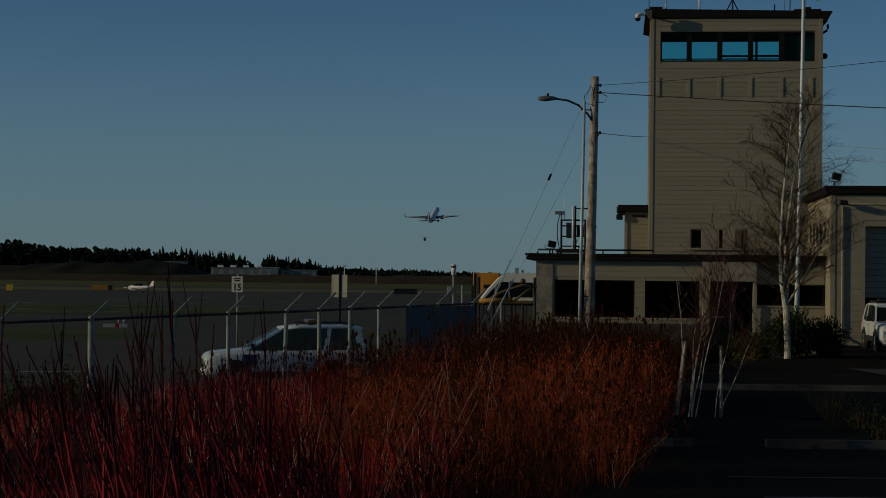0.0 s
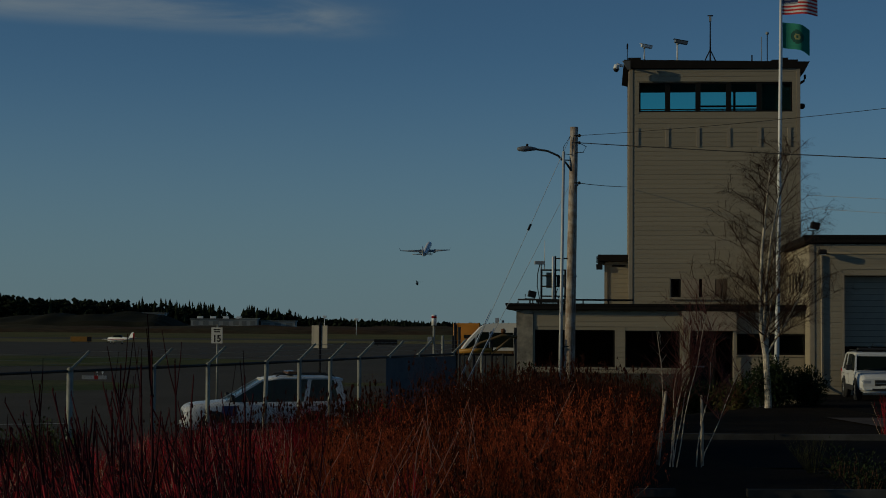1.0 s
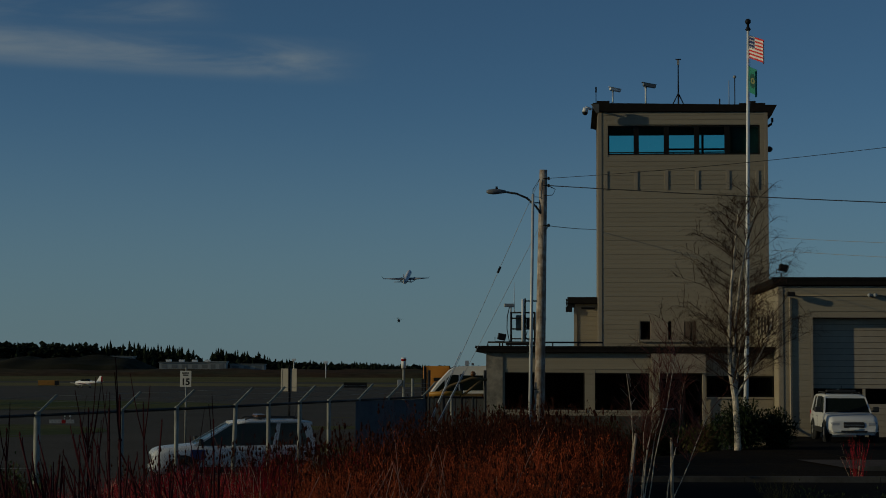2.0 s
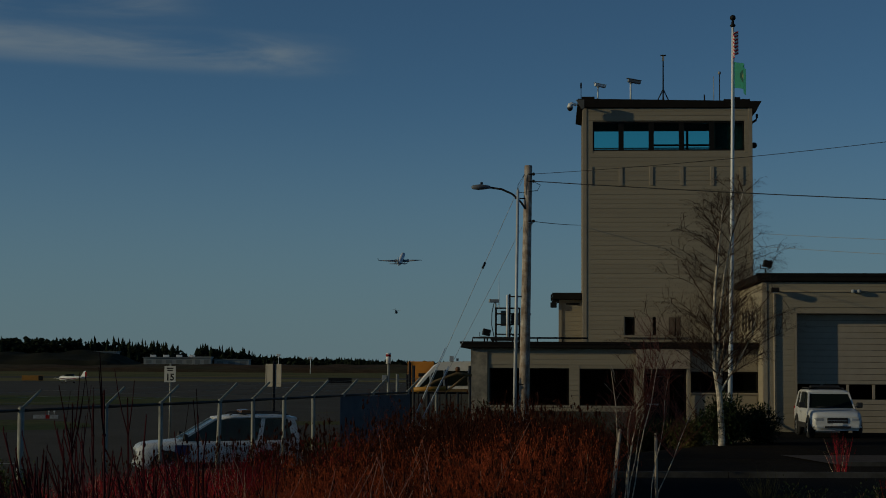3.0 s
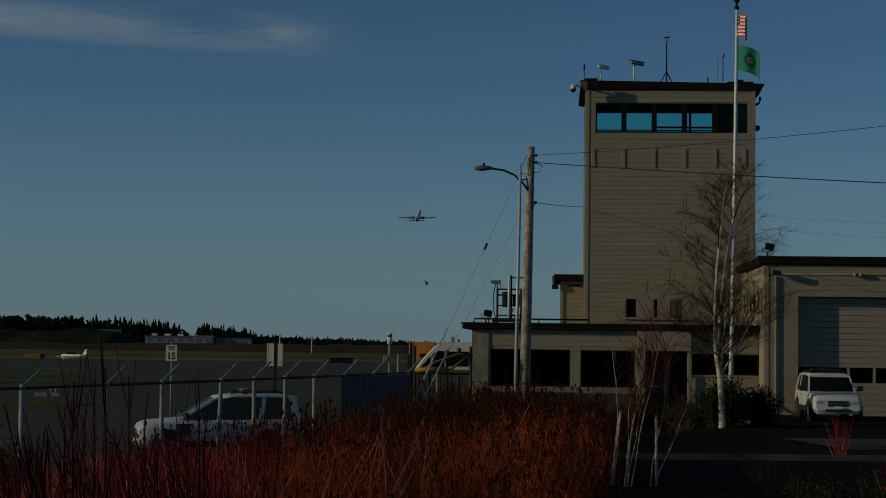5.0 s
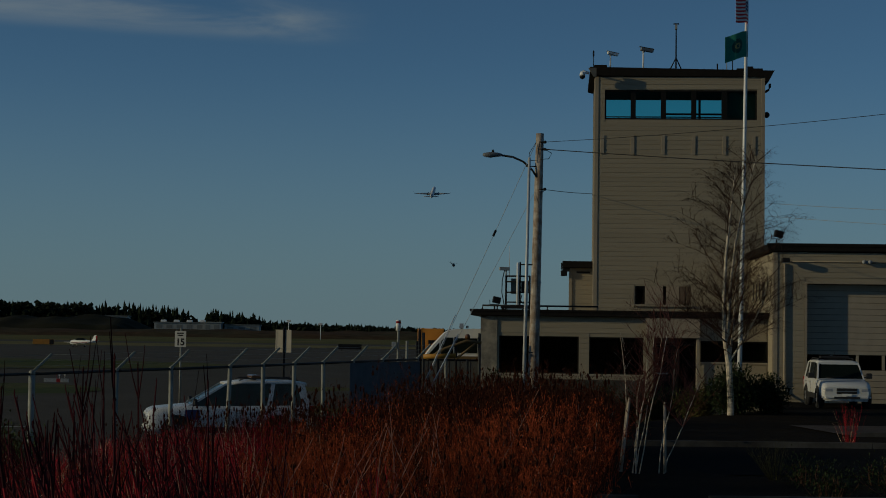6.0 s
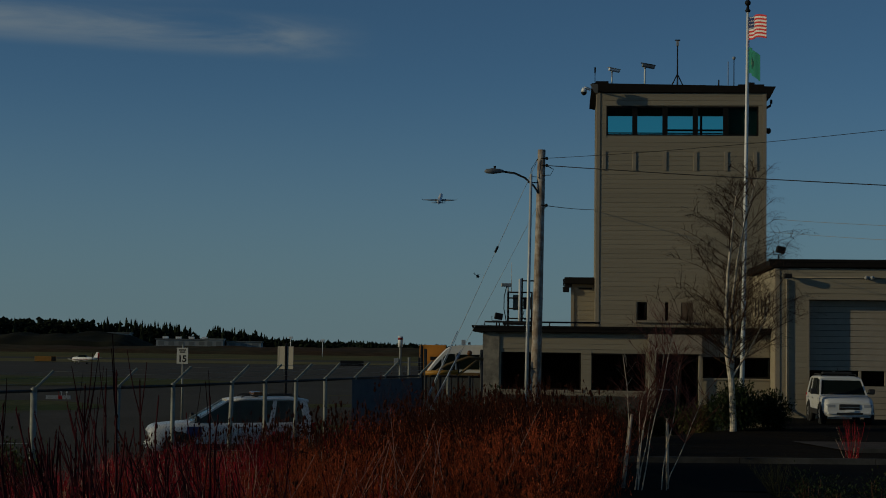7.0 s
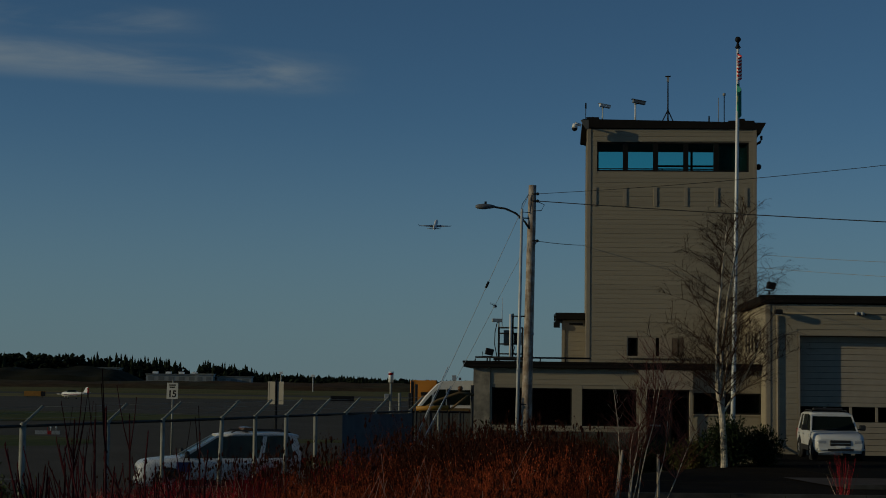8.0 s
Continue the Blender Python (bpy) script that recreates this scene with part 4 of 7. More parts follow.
    if stripe:
        for s in (-1, 1):
            boxpart("door_decal", (h - ws - 0.30, h - ws + 0.12, s * half - 0.002, s * half + 0.006, belt - 0.42, belt - 0.13), BLUE_STRIPE, body, "dark blue door decal")
    if bar:
        lb = boxpart("light_bar", (roof_x1 - 1.0, roof_x1 - 0.72, -rw * 0.75, rw * 0.75, H + 0.06, H + 0.15), bar, th, "low roof light bar", 0.03)
        boxpart("mount", (roof_x1 - 0.9, roof_x1 - 0.8, -rw * 0.5, rw * 0.5, H, H + 0.06), PLASTIC, lb)
    tubepart("aerial", [(roof_x0 + 0.3, 0.2, H), (roof_x0 + 0.26, 0.2, H + 0.28)], 0.01, PLASTIC, th, sides=5)
    return th


suv("patrol_car", "white airport patrol vehicle with blue door decal and roof light bar", pose(-4.63, 48.6, 0.24, 0, 0, 191), 4.8, 1.92, 1.82, 1.12, 1.07, 2.85, 0.39, 1.22, 2.28, True, AMBER, GREEN_GLASS)
suv("parked_car", "white compact utility vehicle parked before the garage door", pose(16.02, 58.6, Z_LOT + 0.03, 0, 0, -96), 4.4, 1.76, 1.64, 1.02, 0.96, 2.62, 0.36, 1.32, 1.85, False, PLASTIC)

# ---- poles and wires ----
WOOD = mat("pole_wood", (0.25, 0.19, 0.14), 0.9, vary=0.4, scale=5, stretch=(6, 6, 0.4), stain=(0.52, 0.47, 0.40), stain_amount=0.9, stain_scale=3.2, spec=0.15, bump=0.5, bump_scale=12)


LAMP_GREY = mat("lamp_grey", (0.15, 0.155, 0.165), 0.5, vary=0.12, scale=5)


def utility_pole():
    th = thing("utility_pole", "weathered wooden utility pole with a street lamp arm", "utility pole", pose(4.84, 55, 0))
    base = ground_z(4.84, 55) - 0.3
    tubepart("shaft", [(-0.02, 0, base), (0.04, 0, 3), (0.10, 0, 6.5), (0.16, 0, 10.22)], [0.19, 0.175, 0.155, 0.13], WOOD, th, sides=14)
    arm = tubepart("lamp_arm", [(0.06, -0.1, 8.75), (-0.10, -0.12, 8.98), (-0.40, -0.14, 9.25), (-0.75, -0.15, 9.40), (-1.20, -0.16, 9.46)], 0.035, DARK_RAIL, th)
    bm = bmesh.new()
    secs = []
    for x, w, z0, z1 in ((-1.12, 0.05, 9.42, 9.50), (-1.25, 0.09, 9.40, 9.53), (-1.50, 0.13, 9.37, 9.55), (-1.70, 0.11, 9.39, 9.52), (-1.76, 0.04, 9.43, 9.49)):
        secs.append([(x, -0.16 - w, (z0 + z1) / 2), (x, -0.16 - w * 0.6, z1), (x, -0.16 + w * 0.6, z1), (x, -0.16 + w, (z0 + z1) / 2), (x, -0.16 + w * 0.6, z0), (x, -0.16 - w * 0.6, z0)])
    loft(bm, secs)
    hd = part("lamp_head", bm, LAMP_GREY, arm, "grey cobra-head street lamp")
    tubepart("photocell", [(-1.42, -0.16, 9.54), (-1.42, -0.16, 9.63)], 0.04, BLACK, arm)
    tubepart("brace", [(-0.30, -0.14, 9.10), (0.10, -0.08, 9.10)], 0.022, BLACK, th, sides=6)
    for z in (9.92, 9.68, 8.34):
        bm = bmesh.new()
        tube(bm, [(0.13, -0.12, z), (0.30, -0.14, z)], 0.022, 6)
        ball(bm, (0.32, -0.14, z), 0.055, 8, 6)
        part("insulator", bm, BLACK, th)
    tubepart("drip_loop", [(0.3, -0.14, 9.68), (0.55, -0.16, 9.55), (0.45, -0.16, 9.36), (0.16, -0.15, 9.34)], 0.014, BLACK, th, sides=5)
    tubepart("service_cable", [(0.02, -0.15, 9.9), (-0.2, -0.17, 9.55), (-0.22, -0.17, 9.3), (0.06, -0.16, 9.28)], 0.012, BLACK, th, sides=5)
    for z in (2.2, 5.2, 8.25):
        bm = bmesh.new()
        tube(bm, [(0.0 + 0.02 * z, 0, z), (0.02 * z, 0, z + 0.06)], 0.175 - 0.004 * z, 14)
        part("steel_band", bm, GREY, th)
    tubepart("bolt", [(0.28, -0.02, 8.95), (0.10, -0.02, 8.95)], 0.02, BLACK, th, sides=6)


PALE_STEEL = mat("pale_steel", (0.52, 0.53, 0.52), 0.5, metal=0.2, vary=0.15, scale=4)


def steel_pole():
    th = thing("steel_pole", "slender grey steel pole with a small cross arm", "pole", pose(4.45, 54, 0))
    tubepart("shaft", [(0, 0, ground_z(4.45, 54) - 0.2), (0.12, 0, 9.3)], [0.068, 0.046], PALE_STEEL, th, sides=10)
    tubepart("cross_arm", [(-0.12, 0, 5.78), (0.26, 0, 5.78)], 0.025, BLACK, th, sides=6)
    tubepart("strap", [(0.02, 0, 2.9), (0.36, 0.6, 2.9)], 0.02, BLACK, th, sides=6)


def cable(name, label, pts, r, sag=0.0, material=None, blob=None):
    """A hanging wire from point to point."""
    th = thing(name, label, "cable", pose(*pts[0]))
    bm = bmesh.new()
    o = Vector(pts[0])
    path = []
    for p, q in zip(pts, pts[1:]):
        p, q = Vector(p), Vector(q)
        for k in range(12):
            f_ = k / 12
            path.append(p.lerp(q, f_) - o - Vector((0, 0, 4 * sag * f_ * (1 - f_))))
    path.append(Vector(pts[-1]) - o)
    tube(bm, path, r, 6)
    part("strand", bm, material or BLACK, th)
    if blob is not None:
        c = Vector(pts[0]).lerp(Vector(pts[1]), blob) - o
        d = (Vector(pts[1]) - Vector(pts[0])).normalized()
        bm = bmesh.new()
        tube(bm, [c - d * 0.11, c + d * 0.11], 0.04, 8)
        part("guy_insulator", bm, BLACK, th)
    return th


utility_pole()
steel_pole()
cable("power_line", "thin black power line from the wooden pole", [(5.12, 54.86, 9.92), (15.0, 43.9, 9.80), (40, 16, 9.9)], 0.009, 0.10)
cable("power_line", "thick black bundled power line from the wooden pole", [(5.14, 54.86, 9.68), (14.25, 45.0, 8.17), (40, 17, 7.6)], 0.016, 0.03)
cable("power_line", "thin black line from the pole past the tower", [(5.10, 54.86, 8.34), (8.85, 71.96, 9.66)], 0.012, 0.03)
cable("power_line", "thin grey wire beyond the tower", [(15.6, 70.6, 9.3), (26, 62, 8.3)], 0.010, 0.1, GREY)
cable("power_line", "thin grey wire beyond the tower", [(15.6, 70.6, 8.75), (26, 60, 7.5)], 0.010, 0.1, GREY)
WIRE_PALE = mat("pale_wire", (0.42, 0.43, 0.43), 0.7, vary=0.1, spec=0.2)
GUYS = (((4.86, 54.9, 9.88), (0.62, 52.5, 0.55), 0.33), ((4.84, 54.9, 8.26), (0.80, 52.4, 0.55), None))
for top, foot, ins in GUYS:
    cable("guy_wire", "steel guy wire with a black insulator" if ins else "thin steel guy wire of the wooden pole", [top, foot], 0.008 if ins else 0.007, 0, WIRE_PALE, ins)
    p = thing("guy_guard", "pale plastic guard on the guy wire foot", "guard", pose(*foot))
    d = Vector(top) - Vector(foot)
    off = Vector((-0.05, -0.03, 0))
    tubepart("sleeve", [off + d * 0.03, off + d * 0.38], 0.015, WHITE, p)
    tubepart("anchor", [d * -0.06, d * 0.03], 0.04, GALV, p)

# ---- gate, truck and signs by the end of the fence ----
YELLOW = mat("yellow_paint", (0.40, 0.20, 0.02), 0.5, vary=0.12, scale=3, stain=(0.3, 0.16, 0.03), stain_amount=0.4)
DULL_YELLOW = mat("dull_yellow", (0.13, 0.085, 0.03), 0.6, vary=0.2, scale=3, stain=(0.10, 0.07, 0.03), stain_amount=0.5)
ORANGE = mat("orange_panel", (0.60, 0.24, 0.02), 0.55, vary=0.06, scale=3)
DARK_PANEL = mat("dark_panel", (0.07, 0.075, 0.075), 0.6, vary=0.15)
SIGN_WHITE = mat("weathered_sign_white", (0.46, 0.46, 0.43), 0.6, vary=0.1, scale=6, stain=(0.32, 0.31, 0.28), stain_amount=0.4)
BEIGE_SIGN = mat("sign_back", (0.27, 0.25, 0.205), 0.6, vary=0.1, scale=4, stain=(0.25, 0.22, 0.18), stain_amount=0.3)


def gate():
    th = thing("gate", "dark steel gate with a yellow lifting bar", "gate", pose(1.10, 54.6, 0.15))
    for x, top, ma in ((-0.04, 3.45, BLACK), (0.09, 3.36, DARK_RAIL), (1.16, 3.23, BLACK), (1.94, 3.36, DARK_RAIL), (0.55, 2.45, DARK_RAIL), (0.84, 2.45, GALV), (1.54, 2.48, DARK_RAIL)):
        tubepart("post", [(x, 0, 0), (x, 0, top)], 0.05, ma, th)
    for z in (2.46, 0.4):
        tubepart("rail", [(-0.04, 0, z), (1.94, 0, z)], 0.03, BLACK, th)
    tubepart("lifting_bar", [(0.09, -0.06, 2.57), (1.16, -0.06, 2.62)], 0.075, YELLOW, th, "yellow lifting bar")
    bm = bmesh.new()
    tube(bm, [(0.2, -0.05, 2.48), (0.8, -0.05, 2.84), (1.5, -0.05, 3.10), (2.0, -0.05, 3.05)], 0.05, 8)
    tube(bm, [(1.15, -0.05, 2.5), (1.85, -0.05, 3.05)], 0.04, 8)
    part("hoist_arm", bm, DULL_YELLOW, th, "dull yellow hoist arm")
    for k in range(5):
        tubepart("bar", [(0.26 + 0.35 * k, 0.02, 0.4), (0.26 + 0.35 * k, 0.02, 2.46)], 0.018, DARK_RAIL, th, sides=6)
    bm = bmesh.new()
    ball(bm, (1.54, -0.05, 3.24), 0.09)
    part("beacon_lamp", bm, AMBER, th)


def truck():
    th = thing("work_truck", "white and yellow work truck with an orange box body", "truck", pose(2.6, 75, 0))
    boxpart("box_body", (-1.15, -0.08, -1.0, 4.6, 2.25, 3.66), ORANGE, th, "orange box body with a dark mark", 0.02)
    boxpart("corner_strip", (-1.22, -1.155, -1.03, -0.9, 0.9, 3.66), BLACK, th)
    m_ = bmesh.new()
    box(m_, -0.78, -0.36, -1.012, -1.004, 2.98, 3.14)
    part("mark", m_, BLACK, th)
    bm = bmesh.new()
    sec = [(-1.0, 2.1), (-0.97, 2.48), (-0.62, 2.95), (-0.12, 3.48), (0.12, 3.62), (0.5, 3.66), (1.75, 3.68), (1.75, 0.7), (-1.0, 0.7)]
    loft(bm, [[(x, y, z) for x, z in sec] for y in (-3.4, -1.2)])
    cab = part("cab", bm, WHITE, th, "white cab with a raked front")
    for poly in ([(-0.80, 2.56), (-0.36, 2.56), (-0.36, 3.06)], [(-0.28, 2.56), (0.24, 2.56), (0.24, 3.28), (-0.12, 3.28), (-0.28, 3.12)], [(0.36, 2.62), (1.30, 2.62), (1.30, 3.26), (0.36, 3.26)]):
        bm = bmesh.new()
        lo = [bm.verts.new((x, -3.405, z)) for x, z in poly]
        hi = [bm.verts.new((x, -3.425, z)) for x, z in poly]
        n = len(poly)
        bm.faces.new(hi), bm.faces.new(lo[::-1])
        for k in range(n):
            bm.faces.new((lo[k], lo[(k + 1) % n], hi[(k + 1) % n], hi[k]))
        bmesh.ops.recalc_face_normals(bm, faces=bm.faces)
        part("side_window", bm, CAR_GLASS, cab)
    boxpart("lower_panel", (-0.98, 1.72, -3.44, -3.405, 0.9, 2.44), DARK_PANEL, cab, "dark grey lower panel")
    boxpart("waist_rail", (-0.98, 1.72, -3.455, -3.445, 2.36, 2.48), DULL_YELLOW, cab, "dull yellow waist rail")
    for x in (0.0, 1.4):
        for s, y in ((-1, -3.25), (1, 4.0)):
            wheel(th, x if y < 0 else x - 0.9, y, 0.45, s, 0.3)
    boxpart("chassis", (-0.9, 1.7, -3.2, 4.4, 0.5, 0.7), BLACK, th)
    boxpart("tool_locker", (-1.1, -0.1, -0.9, 4.5, 0.71, 2.245), DARK_PANEL, th)
    boxpart("roof_lamp", (0.55, 0.72, -2.6, -2.3, 3.69, 3.9), LENS, th)
    boxpart("roof_lamp", (0.85, 0.95, -2.4, -2.2, 3.69, 3.8), GREY, th)


def sign_post(name, label, x, y, top, w, h, face, text=False, post=GALV, turn=0.0):
    th = thing(name, label, "sign", pose(x, y, 0, 0, 0, turn))
    tubepart("post", [(0, 0, -0.1), (0, 0, top + 0.12)], 0.04, post, th)
    bm = bmesh.new()
    box(bm, -w / 2, w / 2, -0.06, -0.045, top - h, top)
    bevel(bm, 0.004)
    pl = part("plate", bm, face, th)
    if text:
        fc = bpy.data.curves.new("digits", "FONT")
        fc.body, fc.size, fc.align_x, fc.extrude = "15", h * 0.58, "CENTER", 0.001
        fc.offset = 0.012
        d = new("digits", fc)
        d.data.materials.append(BLACK)
        d.parent = pl
        d.matrix_basis = pose(0, -0.064, top - h * 0.88, 90, 0, 0)
        for k, wd in ((0.14, 0.62), (0.27, 0.5)):
            boxpart("word_bar", (-w * wd / 2, w * wd / 2, -0.064, -0.0605, top - h * k - 0.025, top - h * k + 0.025), BLACK, pl)
    return th


gate()
truck()
sign_post("speed_sign", "white speed limit sign with black digits on a post", -8.0, 64.5, 3.42, 0.46, 0.62, SIGN_WHITE, True, GALV, -14)
sg = sign_post("sign_panel", "beige back of a square sign on a dark post", -3.72, 60.0, 3.53, 0.70, 0.82, BEIGE_SIGN, False, BLACK, -32)
tubepart("front_post", [(0.04, -0.10, 0), (0.04, -0.10, 3.6)], 0.035, BLACK, sg)
for x in (-0.31, 0.0):
    boxpart("stiffener", (x, x + 0.02, -0.075, -0.0605, 2.75, 3.5), BEIGE_SIGN, sg)


def beacon():
    th = thing("beacon_post", "grey post with a red and white beacon on top", "beacon", pose(0.43, 66, 0))
    tubepart("post", [(0, 0, 0), (0, 0, 3.55)], 0.05, GALV, th)
    tubepart("beacon_lamp", [(0, 0, 3.55), (0, 0, 3.98)], 0.10, WHITE, th, sides=12)
    tubepart("red_band", [(0, 0, 3.84), (0, 0, 3.93)], 0.104, RED_LENS, th, sides=12)
    boxpart("junction_box", (-0.25, -0.07, -0.08, 0.08, 2.85, 3.1), GREY, th, bev=0.01)
    for x in (0.35, 0.75):
        tubepart("side_post", [(x, -0.4, 0), (x, -0.4, 3.15)], 0.055, GALV if x < 0.5 else BLACK, th)
    tubepart("cross_bar", [(-0.1, -0.4, 2.4), (0.75, -0.4, 2.4)], 0.03, GALV, th)


beacon()


def airfield_sign(label, x, y, w, h, face, second=None):
    th = thing("airfield_sign", label, "sign", pose(x, y, 0.02))
    boxpart("panel", (-w / 2, w / 2, -0.12, 0.12, 0.22, 0.22 + h), face, th, bev=0.02)
    for k in (-0.35, 0.35):
        tubepart("leg", [(w * k, 0, 0), (w * k, 0, 0.24)], 0.05, BLACK, th)
    if second:
        boxpart("inset", (w * 0.28, w * 0.49, -0.135, -0.122, 0.25, 0.19 + h), second, th)


RUST_SIGN = mat("faded_orange_sign", (0.34, 0.16, 0.02), 0.6, vary=0.2, scale=2)
SIGN_YELLOW = mat("sign_yellow", (0.62, 0.42, 0.02), 0.5, vary=0.05)
airfield_sign("black back of a low airfield sign", -6.1, 270, 3.8, 0.85, BLACK)
airfield_sign("orange low airfield sign with a dark end", -58.5, 284, 3.6, 0.85, RUST_SIGN, BLACK)
airfield_sign("small square yellow airfield sign", -68.6, 262, 1.0, 0.95, SIGN_YELLOW)
airfield_sign("small square black airfield sign", -71.0, 262, 1.3, 0.9, BLACK)


def barricade():
    th = thing("barricade", "low orange and white airfield barricade", "barricade", pose(-20.2, 102, 0.06) @ Matrix.Scale(0.6, 4))
    for k in range(6):
        boxpart("block", (-1.2 + 0.42 * k, -0.8 + 0.42 * k, -0.12, 0.12, 0, 0.42), RED_LENS if k == 3 else GREY, th, bev=0.02)
    for k in (0.35, 0.9):
        bm = bmesh.new()
        tube(bm, [(k, 0, 0.42), (k, 0, 0.72)], 0.02, 6), ball(bm, (k, 0, 0.78), 0.1, 8, 6)
        part("warning_lamp", bm, WHITE, th)
    tubepart("flag_stick", [(0.05, 0, 0.42), (0.05, 0, 0.8)], 0.02, RED_LENS, th)


barricade()


def small_plane():
    th = thing("light_aircraft", "small white low-wing propeller aircraft parked on the apron", "aircraft", pose(-49.2, 268, 0.02, 0, 0, 152) @ Matrix.Scale(0.71, 4))
    secs = [(3.0, 0.18, 1.05, 0.0), (2.85, 0.42, 1.1, 0.05), (2.0, 0.55, 1.15, 0.1), (0.9, 0.60, 1.2, 0.1), (-0.6, 0.58, 1.22, 0.1), (-2.2, 0.32, 1.3, 0), (-3.9, 0.10, 1.4, 0)]
    bm = bmesh.new()
    loft(bm, [[(x, r * 0.95 * math.cos(a), z + r * math.sin(a)) for a in (2 * math.pi * k / 10 for k in range(10))] for x, r, z, _ in secs])
    part("fuselage", bm, WHITE, th)
    bm = bmesh.new()
    loft(bm, [[(x, w * s_, z) for s_, z in ((-1, z0), (-0.8, z1), (0.8, z1), (1, z0))] for x, w, z0, z1 in ((1.4, 0.5, 1.6, 1.62), (0.9, 0.5, 1.6, 2.05), (-0.4, 0.5, 1.6, 2.1), (-1.3, 0.4, 1.55, 1.6))])
    part("canopy", bm, CAR_GLASS, th)
    for s in (-1, 1):
        bm = bmesh.new()
        loft(bm, [[(0.9, s * 0.4, 0.85), (0.3, s * 0.4, 0.98), (-0.7, s * 0.4, 0.86)], [(0.8, s * 4.9, 1.18), (0.3, s * 4.9, 1.25), (-0.5, s * 4.9, 1.18)]])
        part("wing", bm, WHITE, th)
        bm = bmesh.new()
        loft(bm, [[(-3.1, s * 0.05, 1.5), (-3.4, s * 0.05, 1.54), (-3.9, s * 0.05, 1.5)], [(-3.3, s * 1.7, 1.5), (-3.5, s * 1.7, 1.53), (-3.9, s * 1.7, 1.5)]])
        part("tailplane", bm, WHITE, th)
        wh = tubepart("wheel", [(0.1, s * 1.5 - 0.08, 0.2), (0.1, s * 1.5 + 0.08, 0.2)], 0.2, TYRE, th, sides=12)
        tubepart("leg", [(0.1, s * 1.5, 0.2), (0.1, s * 1.4, 0.9)], 0.07, WHITE, th)
    bm = bmesh.new()
    loft(bm, [[(-2.9, -0.04, 1.5), (-4.0, -0.04, 1.5), (-4.3, -0.03, 2.75), (-3.75, -0.03, 2.75)], [(-2.9, 0.04, 1.5), (-4.0, 0.04, 1.5), (-4.3, 0.03, 2.75), (-3.75, 0.03, 2.75)]])
    part("fin", bm, WHITE, th)
    boxpart("rudder", (-4.52, -4.06, -0.035, 0.035, 1.4, 2.6), RED_LENS, th, "dark red rudder")
    tubepart("nose_wheel", [(2.3, -0.07, 0.19), (2.3, 0.07, 0.19)], 0.19, TYRE, th, sides=12)
    tubepart("nose_leg", [(2.3, 0, 0.2), (2.3, 0, 0.9)], 0.06, WHITE, th)
    tubepart("propeller", [(3.05, 0, 0.2), (3.05, 0, 1.9)], 0.04, BLACK, th)
    boxpart("cheat_line", (-2.0, 2.6, 0.55, 0.60, 1.08, 1.16), RED_LENS, th)


small_plane()

# ---- far country: scrub, woods and sheds beyond the runway ----
rng = random.Random(7)
CONIFER = mat("far_conifer", (0.016, 0.021, 0.012), 1.0, spec=0.03, vary=0.3, scale=0.4, island=0.35)
SCRUB = mat("brown_scrub", (0.060, 0.038, 0.019), 1.0, spec=0.03, vary=0.35, scale=0.25, island=0.3, stain=(0.05, 0.05, 0.025), stain_amount=0.8, stain_scale=0.03)
MOUND = mat("dark_mound", (0.022, 0.022, 0.013), 1.0, spec=0.03, vary=0.3, scale=0.1, stain=(0.06, 0.05, 0.03), stain_amount=0.5, stain_scale=0.02)
# bearing in degrees, height of the tree tops above the airfield in metres at 900 m
SKYLINE = [(-24, 20), (-18, 19), (-15.4, 18.5), (-14.2, 20.2), (-13.8, 16.6), (-10.1, 15.6), (-9.8, 14.0), (-9.6, 17.0), (-6.8, 12.8), (-6.6, 7.9), (-6.35, 7.6), (-6.1, 13.4), (-4.6, 11.4),
           (-4.2, 7.6), (-2.8, 7.2), (-2.5, 6.2), (-1.6, 6.4), (1.3, 4.9), (4, 4.4), (12, 6), (24, 8)]


def skyline(b):
    for (a, u), (c, v) in zip(SKYLINE, SKYLINE[1:]):
        if a <= b <= c:
            return u + (v - u) * (b - a) / (c - a)
    return 5.0


